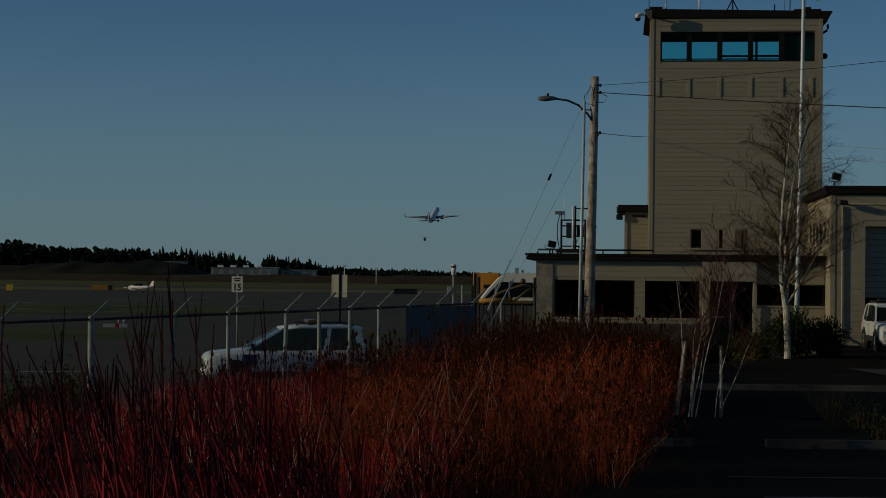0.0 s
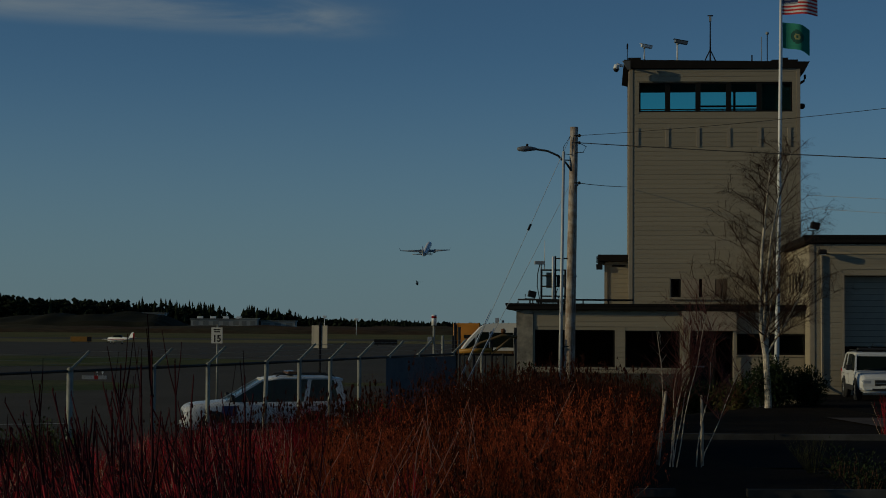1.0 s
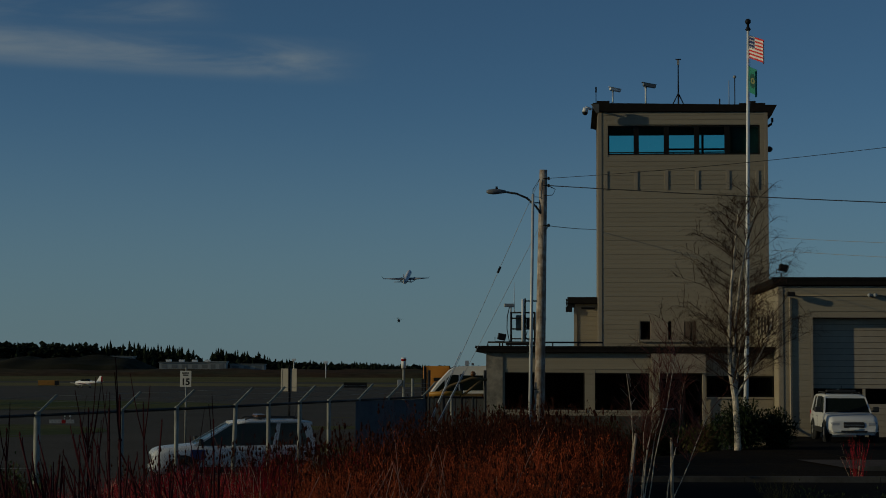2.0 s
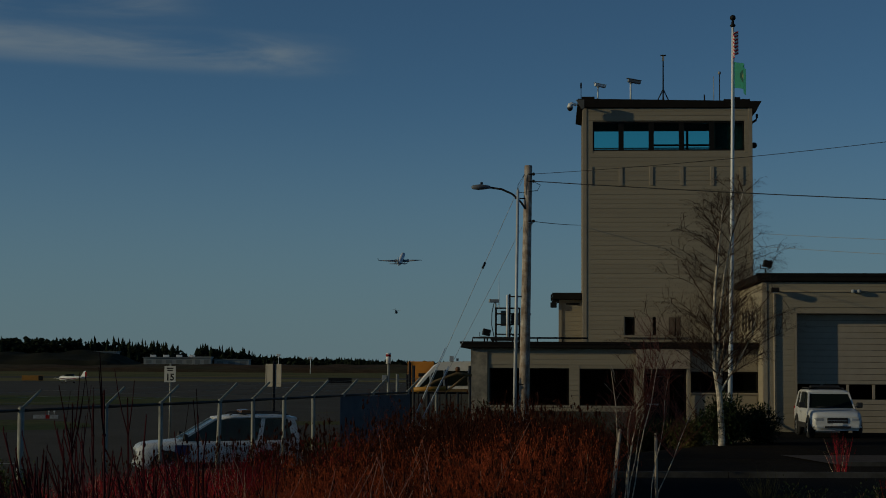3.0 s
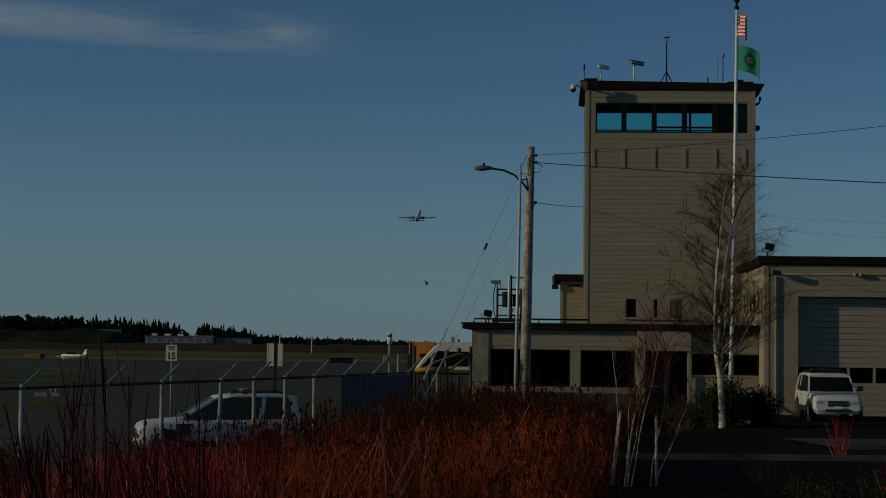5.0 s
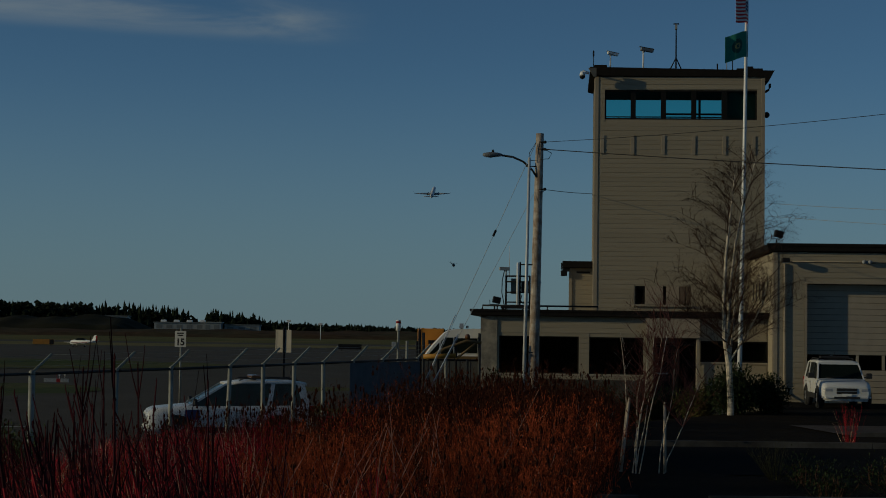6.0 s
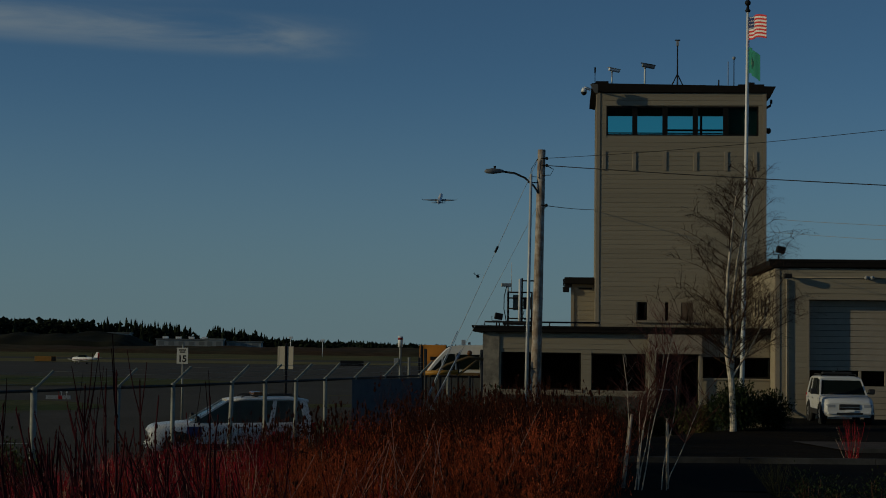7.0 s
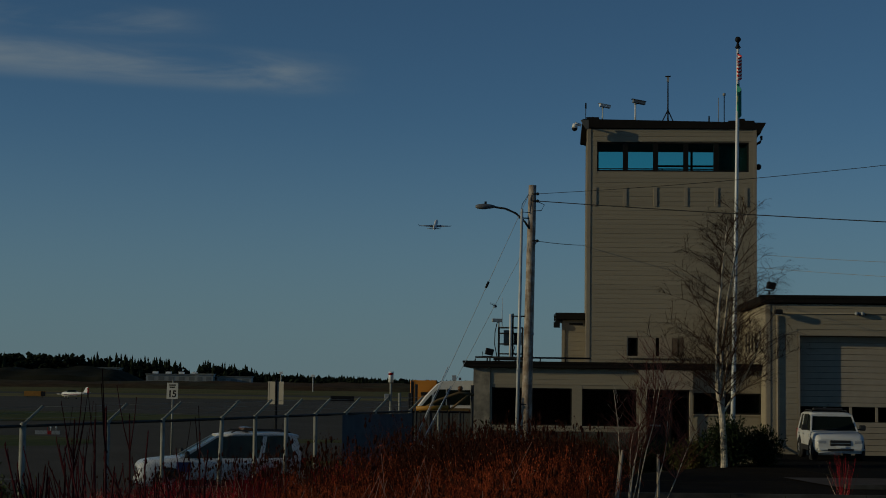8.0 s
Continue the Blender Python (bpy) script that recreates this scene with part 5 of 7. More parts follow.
def far_woods():
    verts, faces = [], []

    def cone(x, y, z0, z1, w):
        tiers = 6
        for k in range(tiers):
            f0, f1 = k / tiers, min(1, (k + 1.7) / tiers)
            a, b = z0 + (z1 - z0) * (0.08 + 0.92 * f0), z0 + (z1 - z0) * (0.08 + 0.92 * f1)
            r = w * (1 - f0) ** 0.8 * rng.uniform(0.8, 1.15)
            n, base, ph = 5, len(verts), rng.uniform(0, 6)
            for j in range(n):
                an = ph + 2 * math.pi * j / n
                q = r * rng.uniform(0.65, 1.2)
                verts.append((x + q * math.cos(an), y + q * math.sin(an), a - rng.uniform(0, 0.12) * (b - a)))
            verts.append((x + rng.uniform(-.1, .1) * w, y, b))
            faces.extend((base + j, base + (j + 1) % n, base + n) for j in range(n))

    def round_tree(x, y, z0, z1, w):
        for _ in range(11):
            a, h = rng.uniform(0, 6.28), rng.uniform(0.35, 0.95)
            r = w * rng.uniform(0.2, 0.75) * math.sin(math.pi * min(0.97, h))
            cx, cy, cz = x + r * math.cos(a), y + r * math.sin(a), z0 + (z1 - z0) * h
            s = w * rng.uniform(0.25, 0.42)
            base = len(verts)
            for j in range(5):
                an = rng.uniform(0, 0.6) + 2 * math.pi * j / 5
                verts.append((cx + s * math.cos(an), cy + s * math.sin(an), cz + rng.uniform(-.3, .3) * s))
            verts.extend(((cx, cy, cz + s * 0.9), (cx, cy, cz - s * 0.8)))
            for j in range(5):
                faces.extend(((base + j, base + (j + 1) % 5, base + 5), (base + (j + 1) % 5, base + j, base + 6)))
    b = -24.0
    while b < 24:
        if b < 8:      # undergrowth that closes the foot of the wood
            x, y = 895 * math.tan(radians(b)), 895
            round_tree(x, y, -1, (3.6 + (skyline(b) - 3.6)) * rng.uniform(0.66, 0.88), rng.uniform(2.5, 4.0))
        for depth in (0, 1, 2):
            bb = b + rng.uniform(-0.06, 0.06)
            d = 900 + 45 * depth + rng.uniform(-15, 15)
            top = 3.6 + (skyline(bb) - 3.6) * d / 900
            x, y = d * math.tan(radians(bb)), d
            soft_wood = -24 < bb < -9.9
            dense = rng.random()
            if soft_wood and rng.random() < 0.72:
                round_tree(x, y, -1, top * rng.uniform(0.90, 1.05), rng.uniform(2.6, 4.6))
            elif top > 5.4 or rng.random() < 0.9:
                hgt = top * rng.uniform(0.66, 1.0) * (0.90 + 0.16 * noise.noise((bb * 2.3, 3.0, depth))) if dense > 0.22 else top * rng.uniform(0.95, 1.10)
                cone(x, y, -1, max(3.0, hgt), rng.uniform(1.8, 3.1) * (0.6 + hgt / 22))
        b += 0.062 if -17 < b < 3 else 0.3
    me = bpy.data.meshes.new("far_woods")
    me.from_pydata(verts, [], faces)
    me.materials.append(CONIFER)
    return tagged(new("far_woods", me), "dark belt of conifers and bare trees beyond the airfield", "woods", kind="stuff")


far_woods()


def scrub_belt(name, label, y0, y1, x0, x1, top, material, seed):
    """A rolling low bank covered with rough growth."""
    n, m_ = 120, 8
    bm = bmesh.new()
    grid = []
    for j in range(m_ + 1):
        f_ = j / m_
        row = []
        for i in range(n + 1):
            x = x0 + (x1 - x0) * i / n
            y = y0 + (y1 - y0) * f_
            e = smooth(0, 0.08, i / n) * (1 - smooth(0.92, 1, i / n))
            h = top * math.sin(math.pi * min(1, f_ * 1.0)) ** 0.7 if 0 < j < m_ else -0.3
            h *= e * (0.75 + 0.35 * noise.noise((x * 0.012, seed, 0)) + 0.22 * noise.noise((x * 0.08, y * 0.05, seed)))
            row.append(bm.verts.new((x, y, h)))
        grid.append(row)
    for r, s in zip(grid, grid[1:]):
        for i in range(n):
            bm.faces.new((r[i], r[i + 1], s[i + 1], s[i]))
    return tagged(part(name, bm, material), label, "scrub", kind="stuff")


scrub_belt("scrub_bank", "brown winter scrub on a low bank beyond the runway", 560, 640, -420, 80, 3.2, SCRUB, 1.0)
scrub_belt("scrub_bank", "dark wooded mound behind the brown scrub", 660, 760, -330, -95, 8.2, MOUND, 5.0)
scrub_belt("scrub_bank", "dry brown scrub under the far conifers", 780, 860, -150, 200, 3.4, SCRUB, 9.0)

SHED = mat("pale_shed", (0.27, 0.28, 0.27), 0.7, vary=0.1, scale=0.2)
SHED_ROOF = mat("grey_shed_roof", (0.15, 0.16, 0.16), 0.6, vary=0.1, scale=0.2)


def shed(label, x, y, w, d, h, z, roofmat=None, bays=3):
    th = thing("far_shed", label, "building", pose(x, y, 0))
    boxpart("wall", (-w / 2, w / 2, 0, d, -0.5, z + h), SHED, th)
    boxpart("roof", (-w / 2 - 0.4, w / 2 + 0.4, -0.4, d + 0.4, z + h + 0.01, z + h + 0.5), roofmat or SHED_ROOF, th)
    for k in range(bays):
        c = -w / 2 + w * (k + 0.5) / bays
        boxpart("door", (c - w / bays * 0.28, c + w / bays * 0.28, -0.06, -0.01, z, z + h * 0.7), SHED_ROOF, th)
    return th


shed("long pale industrial shed far beyond the runway", -94, 770, 28, 12, 2.5, 2.6, None, 6)
shed("long low grey industrial shed far beyond the runway", -68, 775, 16, 12, 2.2, 2.2, None, 3)
shed("white industrial shed far beyond the runway", -81, 768, 8, 10, 3.0, 2.4, SHED, 2)
shed("small pale house among far trees", -127, 770, 13, 10, 3.5, 4.2, None, 3)
for x_ in (-104, -98, -92, -86):
    v = thing("roof_vent", "pale roof vent on the far shed", "vent", pose(x_, 773, 5.61))
    boxpart("hood", (-1.3, 1.3, -0.9, 0.9, 0.0, 1.0), WHITE, v, bev=0.1)
for x_, h_ in ((-62, 5.4), (-42.0, 4.6)):
    v = thing("runway_mast", "thin pale instrument mast beside the runway", "mast", pose(x_ * 0.5, 520, 0))
    tubepart("shaft", [(0, 0, 0), (0, 0, h_)], 0.12, WHITE, v)
    boxpart("head", (-0.6, 0.6, -0.2, 0.2, h_, h_ + 0.7), WHITE, v, bev=0.05)

# ---- plants ----
RED_TWIG = mat("red_dogwood_bark", (0.31, 0.011, 0.024), 0.7, spec=0.1, vary=0.3, scale=3, island=0.5, per_object=0.35, stain=(0.11, 0.007, 0.009), stain_amount=0.6, stain_scale=1.2)
MAROON = mat("maroon_dogwood_bark", (0.17, 0.011, 0.018), 0.75, spec=0.1, vary=0.3, scale=3, island=0.4)
BUD_TWIG = mat("dark_budded_twig", (0.045, 0.009, 0.012), 0.85, spec=0.08, vary=0.3, scale=3, island=0.4)
DARK_TWIG = mat("dark_twig", (0.055, 0.010, 0.010), 0.8, spec=0.1, vary=0.3, scale=3, island=0.4)
BROWN_TWIG = mat("russet_twig", (0.31, 0.066, 0.022), 0.85, spec=0.06, vary=0.3, scale=3, island=0.55, per_object=0.4, stain=(0.11, 0.018, 0.007), stain_amount=0.8, stain_scale=1.0)
CANE = mat("reddish_cane", (0.36, 0.19, 0.13), 0.75, vary=0.35, scale=8, stain=(0.16, 0.05, 0.04), stain_amount=0.8, stain_scale=5)
PALE_TWIG = mat("pale_dead_stem", (0.48, 0.36, 0.24), 0.7, vary=0.25, scale=3, island=0.3)
UMBER_TWIG = mat("umber_twig", (0.050, 0.016, 0.008), 0.9, spec=0.05, vary=0.3, scale=3, island=0.5, per_object=0.35)
SEED = mat("dark_seed_head", (0.040, 0.014, 0.008), 0.95, spec=0.05, vary=0.3, scale=20, island=0.4)
BARK_WHITE = mat("white_birch_bark", (0.62, 0.54, 0.42), 0.8, spec=0.15, vary=0.25, scale=5, stretch=(1, 1, 3), stain=(0.06, 0.05, 0.04), stain_amount=0.7, stain_scale=6, bump=0.2)
BIRCH_TWIG = mat("birch_twig", (0.062, 0.034, 0.021), 0.8, spec=0.1, vary=0.3, scale=3, island=0.3)
RED_BIRCH = mat("reddish_birch_twig", (0.15, 0.055, 0.04), 0.8, spec=0.1, vary=0.3, scale=3, island=0.3)
LEAF = mat("evergreen_leaf", (0.022, 0.032, 0.011), 0.7, spec=0.1, vary=0.3, scale=5, island=0.5)
YLEAF = mat("yellow_green_leaf", (0.075, 0.066, 0.02), 0.7, spec=0.1, vary=0.3, scale=5, island=0.4)


class Strands:
    """Gathers many thin tapered stems into one mesh."""

    def __init__(self):
        self.v, self.f = [], []

    def stem(self, pts, r0, r1, sides=3):
        n = len(pts)
        base = len(self.v)
        for i, p in enumerate(pts):
            r = r0 + (r1 - r0) * i / (n - 1)
            for k in range(sides):
                a = 2 * math.pi * k / sides
                self.v.append((p[0] + r * math.cos(a), p[1] + r * math.sin(a), p[2]))
        for i in range(n - 1):
            for k in range(sides):
                a, b = base + i * sides + k, base + i * sides + (k + 1) % sides
                self.f.append((a, b, b + sides, a + sides))

    def tuft(self, p, w, h):
        """A ragged seed head: two crossed bulging spindles."""
        base = len(self.v)
        for z, r in ((0, 0.3), (0.25, 1.0), (0.6, 0.75), (1.0, 0.12)):
            for k in range(4):
                a = 1.57 * k + z
                self.v.append((p[0] + w * r * math.cos(a), p[1] + w * r * math.sin(a), p[2] + h * z))
        for i in range(3):
            for k in range(4):
                a, b = base + i * 4 + k, base + i * 4 + (k + 1) % 4
                self.f.append((a, b, b + 4, a + 4))

    def leaf(self, c, d, n, ln, w):
        d, n = Vector(d).normalized(), Vector(n)
        s = d.cross(n).normalized() * w
        c = Vector(c)
        base = len(self.v)
        up = s.cross(d).normalized() * w * 0.25
        for q in (c, c + d * ln * 0.5 + s + up, c + d * ln, c + d * ln * 0.5 - s + up, c + d * ln * 0.5):
            self.v.append(tuple(q))
        self.f.extend(((base, base + 1, base + 4), (base + 1, base + 2, base + 4), (base + 2, base + 3, base + 4), (base + 3, base, base + 4)))

    def flake(self, p, az, ln, w):
        """A dry leaf scrap, folded along its middle."""
        base = len(self.v)
        c, n = math.cos(az), math.sin(az)
        self.v.extend(((p[0], p[1], p[2]), (p[0] + w * n, p[1] - w * c, p[2] + ln * 0.5), (p[0] + ln * 0.35 * c, p[1] + ln * 0.35 * n, p[2] + ln), (p[0] - w * n, p[1] + w * c, p[2] + ln * 0.45)))
        self.f.extend(((base, base + 1, base + 2), (base, base + 2, base + 3)))

    def mesh(self, name, material):
        me = bpy.data.meshes.new(name)
        me.from_pydata(self.v, [], self.f)
        me.materials.append(material)
        return me


def put(name, strands, material, parent, label="", stuff=False):
    ob = new(name, strands.mesh(name, material))
    ob.parent = parent
    if label:
        ob["label"] = label
    return tagged(ob, kind="stuff") if stuff else ob


def bent(r, x, y, z, az, lean, ln, n=5, curve=0.0, wob=0.02):
    """Points of a stem that starts upright-ish and bends."""
    pts, a = [(x, y, z)], lean
    step = ln / n
    for k in range(n):
        a += curve / n
        x += step * math.sin(a) * math.cos(az) + r.uniform(-wob, wob) * step
        y += step * math.sin(a) * math.sin(az) + r.uniform(-wob, wob) * step
        z += step * math.cos(a)
        pts.append((x, y, z))
    return pts


def dogwood(seed, height=1.7, stems=42, spread=0.5, base_r=0.0085, fan=0.8, dead=0.10, shade=0.22):
    """A thicket of straight red rods with side shoots and a few dead pale ones."""
    r = random.Random(seed)
    th = thing("dogwood_shrub", "red-stemmed dogwood shrub, leafless in winter", "shrub", pose(0, -300, -50), "dogwood shrubs in the bed")
    red, dark, pale = Strands(), Strands(), Strands()
    for i in range(stems):
        az, rad = r.uniform(0, 6.28), spread * math.sqrt(r.random()) * 0.8
        lean = r.uniform(0.0, fan) * (0.35 + rad / spread)
        ln = height * r.uniform(0.55, 1.0)
        p = bent(r, rad * math.cos(az), rad * math.sin(az), -0.06, az + r.uniform(-0.7, 0.7), lean, ln, 6, r.uniform(-0.25, 0.15), 0.05)
        s = pale if r.random() < dead else (dark if r.random() < shade else red)
        s.stem(p, base_r * r.uniform(0.8, 1.25), base_r * 0.35)
        for _ in range(r.randint(1, 4)):
            k = r.randint(2, 5)
            q = bent(r, *p[k], r.uniform(0, 6.28), r.uniform(0.25, 0.7), ln * r.uniform(0.12, 0.33), 3, -0.25, 0.05)
            (dark if r.random() < max(0.3, shade) else red).stem(q, base_r * 0.5, base_r * 0.22)
    put("red_thicket", red, RED_TWIG, th, stuff=True)
    put("dark_thicket", dark, DARK_TWIG, th, stuff=True)
    put("dead_wood", pale, PALE_TWIG, th, stuff=True)
    return th


def spiraea(seed, height=1.45, stems=52, spread=0.62, label="russet twiggy spiraea shrub with dark dry seed heads", bark=None, heads_share=0.14):
    """A dense clump of fine russet stems with crooked twigs, dry scraps of leaf and spent flower heads."""
    bark = bark or BROWN_TWIG
    r = random.Random(seed)
    th = thing("spiraea_shrub", label, "shrub", pose(0, -300, -50), "spiraea shrubs in the bed")
    st, fine, heads, pale, dry = Strands(), Strands(), Strands(), Strands(), Strands()
    for i in range(stems):
        az, rad = r.uniform(0, 6.28), spread * math.sqrt(r.random())
        ln = height * r.uniform(0.55, 1.05)
        p = bent(r, rad * math.cos(az), rad * math.sin(az), -0.06, az + r.uniform(-1, 1), r.uniform(0, 0.5), ln, 5, r.uniform(-0.6, 0.6), 0.32)
        (pale if r.random() < 0.03 else st).stem(p, 0.0046 * r.uniform(0.7, 1.3), 0.0022)
        for _ in range(r.randint(5, 9)):
            k = r.randint(1, 5)
            q = bent(r, *p[k], r.uniform(0, 6.28), r.uniform(0.4, 1.4), ln * r.uniform(0.08, 0.22), 2, -0.5, 0.3)
            fine.stem(q, 0.0028, 0.0014)
            for _ in range(r.randint(1, 3)):
                c = q[r.randint(1, 2)]
                e = 0.03
                dry.flake((c[0] + r.uniform(-e, e), c[1] + r.uniform(-e, e), c[2] + r.uniform(-e, e)), r.uniform(0, 6.28), r.uniform(0.02, 0.05), r.uniform(0.005, 0.011))
            if r.random() < 0.03:
                heads.tuft(q[-1], r.uniform(0.012, 0.024), r.uniform(0.04, 0.08))
        if r.random() < heads_share:
            heads.tuft(p[-1], r.uniform(0.018, 0.034), r.uniform(0.07, 0.15))
    put("stem_thicket", st, bark, th, stuff=True)
    put("twig_mass", fine, bark, th, stuff=True)
    put("dry_leaf_mass", dry, bark, th, stuff=True)
    if pale.v:
        put("dead_wood", pale, PALE_TWIG, th, stuff=True)
    put("seed_mass", heads, SEED, th, stuff=True)
    return th


def tall_dogwood(seed, height, stems, spread, base_r):
    """Long rods that fan out to one side: red below, dark and budded above."""
    r = random.Random(seed)
    th = thing("dogwood_shrub", "tall open red dogwood with dark upright rods", "shrub", pose(0, -300, -50), "dogwood shrubs in the bed")
    red, dark = Strands(), Strands()
    for i in range(stems):
        az, rad = r.uniform(0, 6.28), spread * math.sqrt(r.random())
        out = r.gauss(3.1, 0.7)
        ln = height * r.uniform(0.5, 1.0)
        p = bent(r, rad * math.cos(az), rad * math.sin(az), -0.06, out, r.uniform(0.10, 0.64), ln, 8, r.uniform(-0.22, 0.08), 0.05)
        k = r.randint(4, 6)
        w = base_r * r.uniform(0.75, 1.2)
        red.stem(p[:k + 1], w, w * 0.72, 4)
        dark.stem(p[k:], w * 0.72, w * 0.42, 4)
        for q in p[k:-1]:
            dark.tuft(q, w * 0.95, w * 2.6)
        dark.tuft(p[-1], w * 0.55, w * 3.4)
        for _ in range(r.randint(0, 3)):
            j = r.randint(3, 7)
            q = bent(r, *p[j], r.uniform(0, 6.28), r.uniform(0.25, 0.6), ln * r.uniform(0.10, 0.28), 3, -0.25, 0.05)
            (dark if j >= k else red).stem(q, w * 0.45, w * 0.22)
    put("red_thicket", red, MAROON, th, stuff=True)
    put("dark_thicket", dark, BUD_TWIG, th, stuff=True)
    return th


def bed_right(y):
    return 4.2 - (31 - y) * 0.17 if y > 21 else 2.5 - (21 - y) * 0.27


def plant_bed():
    r = random.Random(11)
    sp = [spiraea(s) for s in range(6)]
    um = [spiraea(s + 20, 1.5, 64, 0.66, "dark umber spiraea shrub with many dry seed heads", UMBER_TWIG, 0.36) for s in range(3)]
    dg = [dogwood(s + 40) for s in range(4)]
    used = set()

    def place(kind, x, y, s, tall=1.0):
        src = r.choice(kind)
        m = pose(x, y, ground_z(x, y) + 0.03, r.uniform(-4, 4), r.uniform(-4, 4), r.uniform(0, 360))
        if src not in used:
            used.add(src)
            ob = src
            ob.matrix_basis = m
        else:
            ob = copy_thing(src, m)
        ob.scale = (s, s, s * tall)
    y = 14.5
    while y < 34:
        x = bed_right(y) - 0.35 + r.uniform(-0.45, 0.15)
        left = max(-0.285 * y, -7.0)
        while x > left:
            px, py = x + r.uniform(-0.3, 0.3), y + r.uniform(-0.35, 0.35)
            want = min(1.56, 1.20 + 0.095 * px + 0.008 * (py - 25)) * (1 - 0.35 * (1 - smooth(0.2, 1.1, bed_right(py) - px + 0.45)) * (py < 31))       # height of the growth, taller towards the building
            redness = smooth(-0.9, -3.0, px - 0.10 * (py - 24)) if py > 19 else smooth(0.9, -1.0, px)
            if py < 23 and noise.noise((px * 0.55, py * 0.45, 8.0)) > 0.16:      # hollows in the growth
                x -= 0.7
                continue
            if r.random() < redness * 0.85:
                place(dg, px, py, want / 1.75 * r.uniform(0.85, 1.1))
            elif want > 0.75:
                back = (smooth(25.5, 30.0, py) * 0.70 + 0.10 + (0.34 if noise.noise((px * 0.8, py * 0.8, 3.0)) > 0.15 else 0)) * (1 - 0.85 * smooth(0.2, 1.6, px) * (py < 29.0))
                edge = 0.45 * (1 - smooth(0.5, 1.5, bed_right(py) - px)) * (py < 25) + 0.35 * (1 - smooth(16.0, 18.5, py))      # darker, shaggier plants round the rim, its shade put into their colour
                place(um if r.random() < max(back, edge) else sp, px, py, want / 1.5 * r.uniform(0.8, 1.02))
            x -= r.uniform(0.62, 0.85) * (1.35 if y < 20.5 else 1.0)
        y += 0.92
    # tall dogwoods nearest the viewer
    tall = [tall_dogwood(71, 2.55, 21, 0.40, 0.0150), tall_dogwood(72, 2.45, 23, 0.42, 0.0142)]
    for k, (x, y_, s) in enumerate(((-2.05, 12.0, 1.0), (-3.05, 13.0, 0.98), (-2.5, 13.6, 0.94), (-1.45, 13.2, 0.92), (-3.45, 14.8, 0.85), (-0.75, 14.4, 0.74), (-1.7, 15.2, 0.88), (0.1, 15.4, 0.62), (-2.3, 14.6, 0.95), (-1.1, 13.9, 0.84), (-2.75, 15.6, 0.92), (-1.35, 15.9, 0.80))):
        m = pose(x, y_, ground_z(x, y_) + 0.03, 0, 0, (0, 25, -30, 12, -18, 40, -8, 20, 33, -22, 15, -35)[k])
        ob = tall[k] if k < 2 else copy_thing(tall[k % 2], m)
        ob.matrix_basis = m
        ob.scale = (s, s, s * 0.98)
    # the bed runs on behind, towards the building, with darker growth
    # mostly hidden plants, added so that they shade the bed to their right
    y = 35.3
    while y < 46:
        x = 0.025 * y + r.uniform(0, 0.3)
        while x < 0.128 * y:
            px, py = x + r.uniform(-0.25, 0.25), y + r.uniform(-0.4, 0.4)
            g = ground_z(px, py)
            place(um, px, py, (2.42 + 0.012 * (py - 35) - g) / 1.55 * r.uniform(0.85, 1.05))
            x += r.uniform(0.75, 1.0)
        y += 2.1
    # dark seed stalks that stand above the back of the bed
    tops = [spiraea(s + 90, 1.62, 24, 0.34, "open umber spiraea with tall dark seed stalks", UMBER_TWIG, 0.95) for s in range(3)]
    x, k = -4.9, 0
    while x < 3.9:
        y_ = 32.4 + r.uniform(-1.6, 1.0)
        s = min(1.66, 1.25 + 0.09 * x) / 1.5 * r.uniform(0.98, 1.14)
        m = pose(x, y_, ground_z(x, y_) + 0.03, 0, 0, r.uniform(0, 360))
        ob = tops[k] if k < 3 else copy_thing(tops[k % 3], m)
        ob.matrix_basis = m
        ob.scale = (s, s, s)
        x, k = x + r.uniform(0.17, 0.30), k + 1
    # long bare canes that lean through the growth
    for k in range(20):
        y_ = r.uniform(15.0, 27)
        x = r.uniform(max(-0.20 * y_, -4.4), bed_right(y_) - 0.8)
        th = thing("bare_cane", "long pale leaning bare cane among the shrubs", "cane", pose(x, y_, ground_z(x, y_) + 0.03))
        one = Strands()
        p = bent(r, 0, 0, -0.05, r.choice((0.0, 0.2, 0.3, -0.2, 2.9)), r.uniform(0.10, 0.36), r.uniform(1.7, 2.2) * (0.82 + 0.05 * x), 7, r.uniform(0.0, 0.35), 0.10)
        one.stem(p, 0.0075, 0.003, 5)
        for q in p[3:6]:
            one.stem(bent(r, *q, r.uniform(0, 6.28), 0.5, 0.25, 2), 0.004, 0.002)
        put("stem", one, CANE, th)
    # scattered growth on the bank towards the fence
    for x, y_, s in ((-8.6, 33.0, 0.62), (-7.9, 31.6, 0.6), (-8.0, 34.6, 0.55), (-7.2, 30.2, 0.62), (-6.8, 28.4, 0.66), (-7.5, 32.9, 0.5), (-6.3, 26.4, 0.6)):
        ob = copy_thing(um[int(-x * 7) % 3], pose(x, y_, ground_z(x, y_), 0, 0, 90 * x))
        ob.scale = (s, s, s)
    # lone red twigs in the car park beds
    for x, y_, s in ((10.75, 38.2, 0.62), (9.2, 28.6, 0.42), (8.4, 26.8, 0.46), (9.0, 27.2, 0.40)):
        ob = copy_thing(dg[0], pose(x, y_, Z_LOT + 0.035, 0, 0, 50 * x))
        ob.scale = (s * 0.62, s * 0.62, s)


plant_bed()


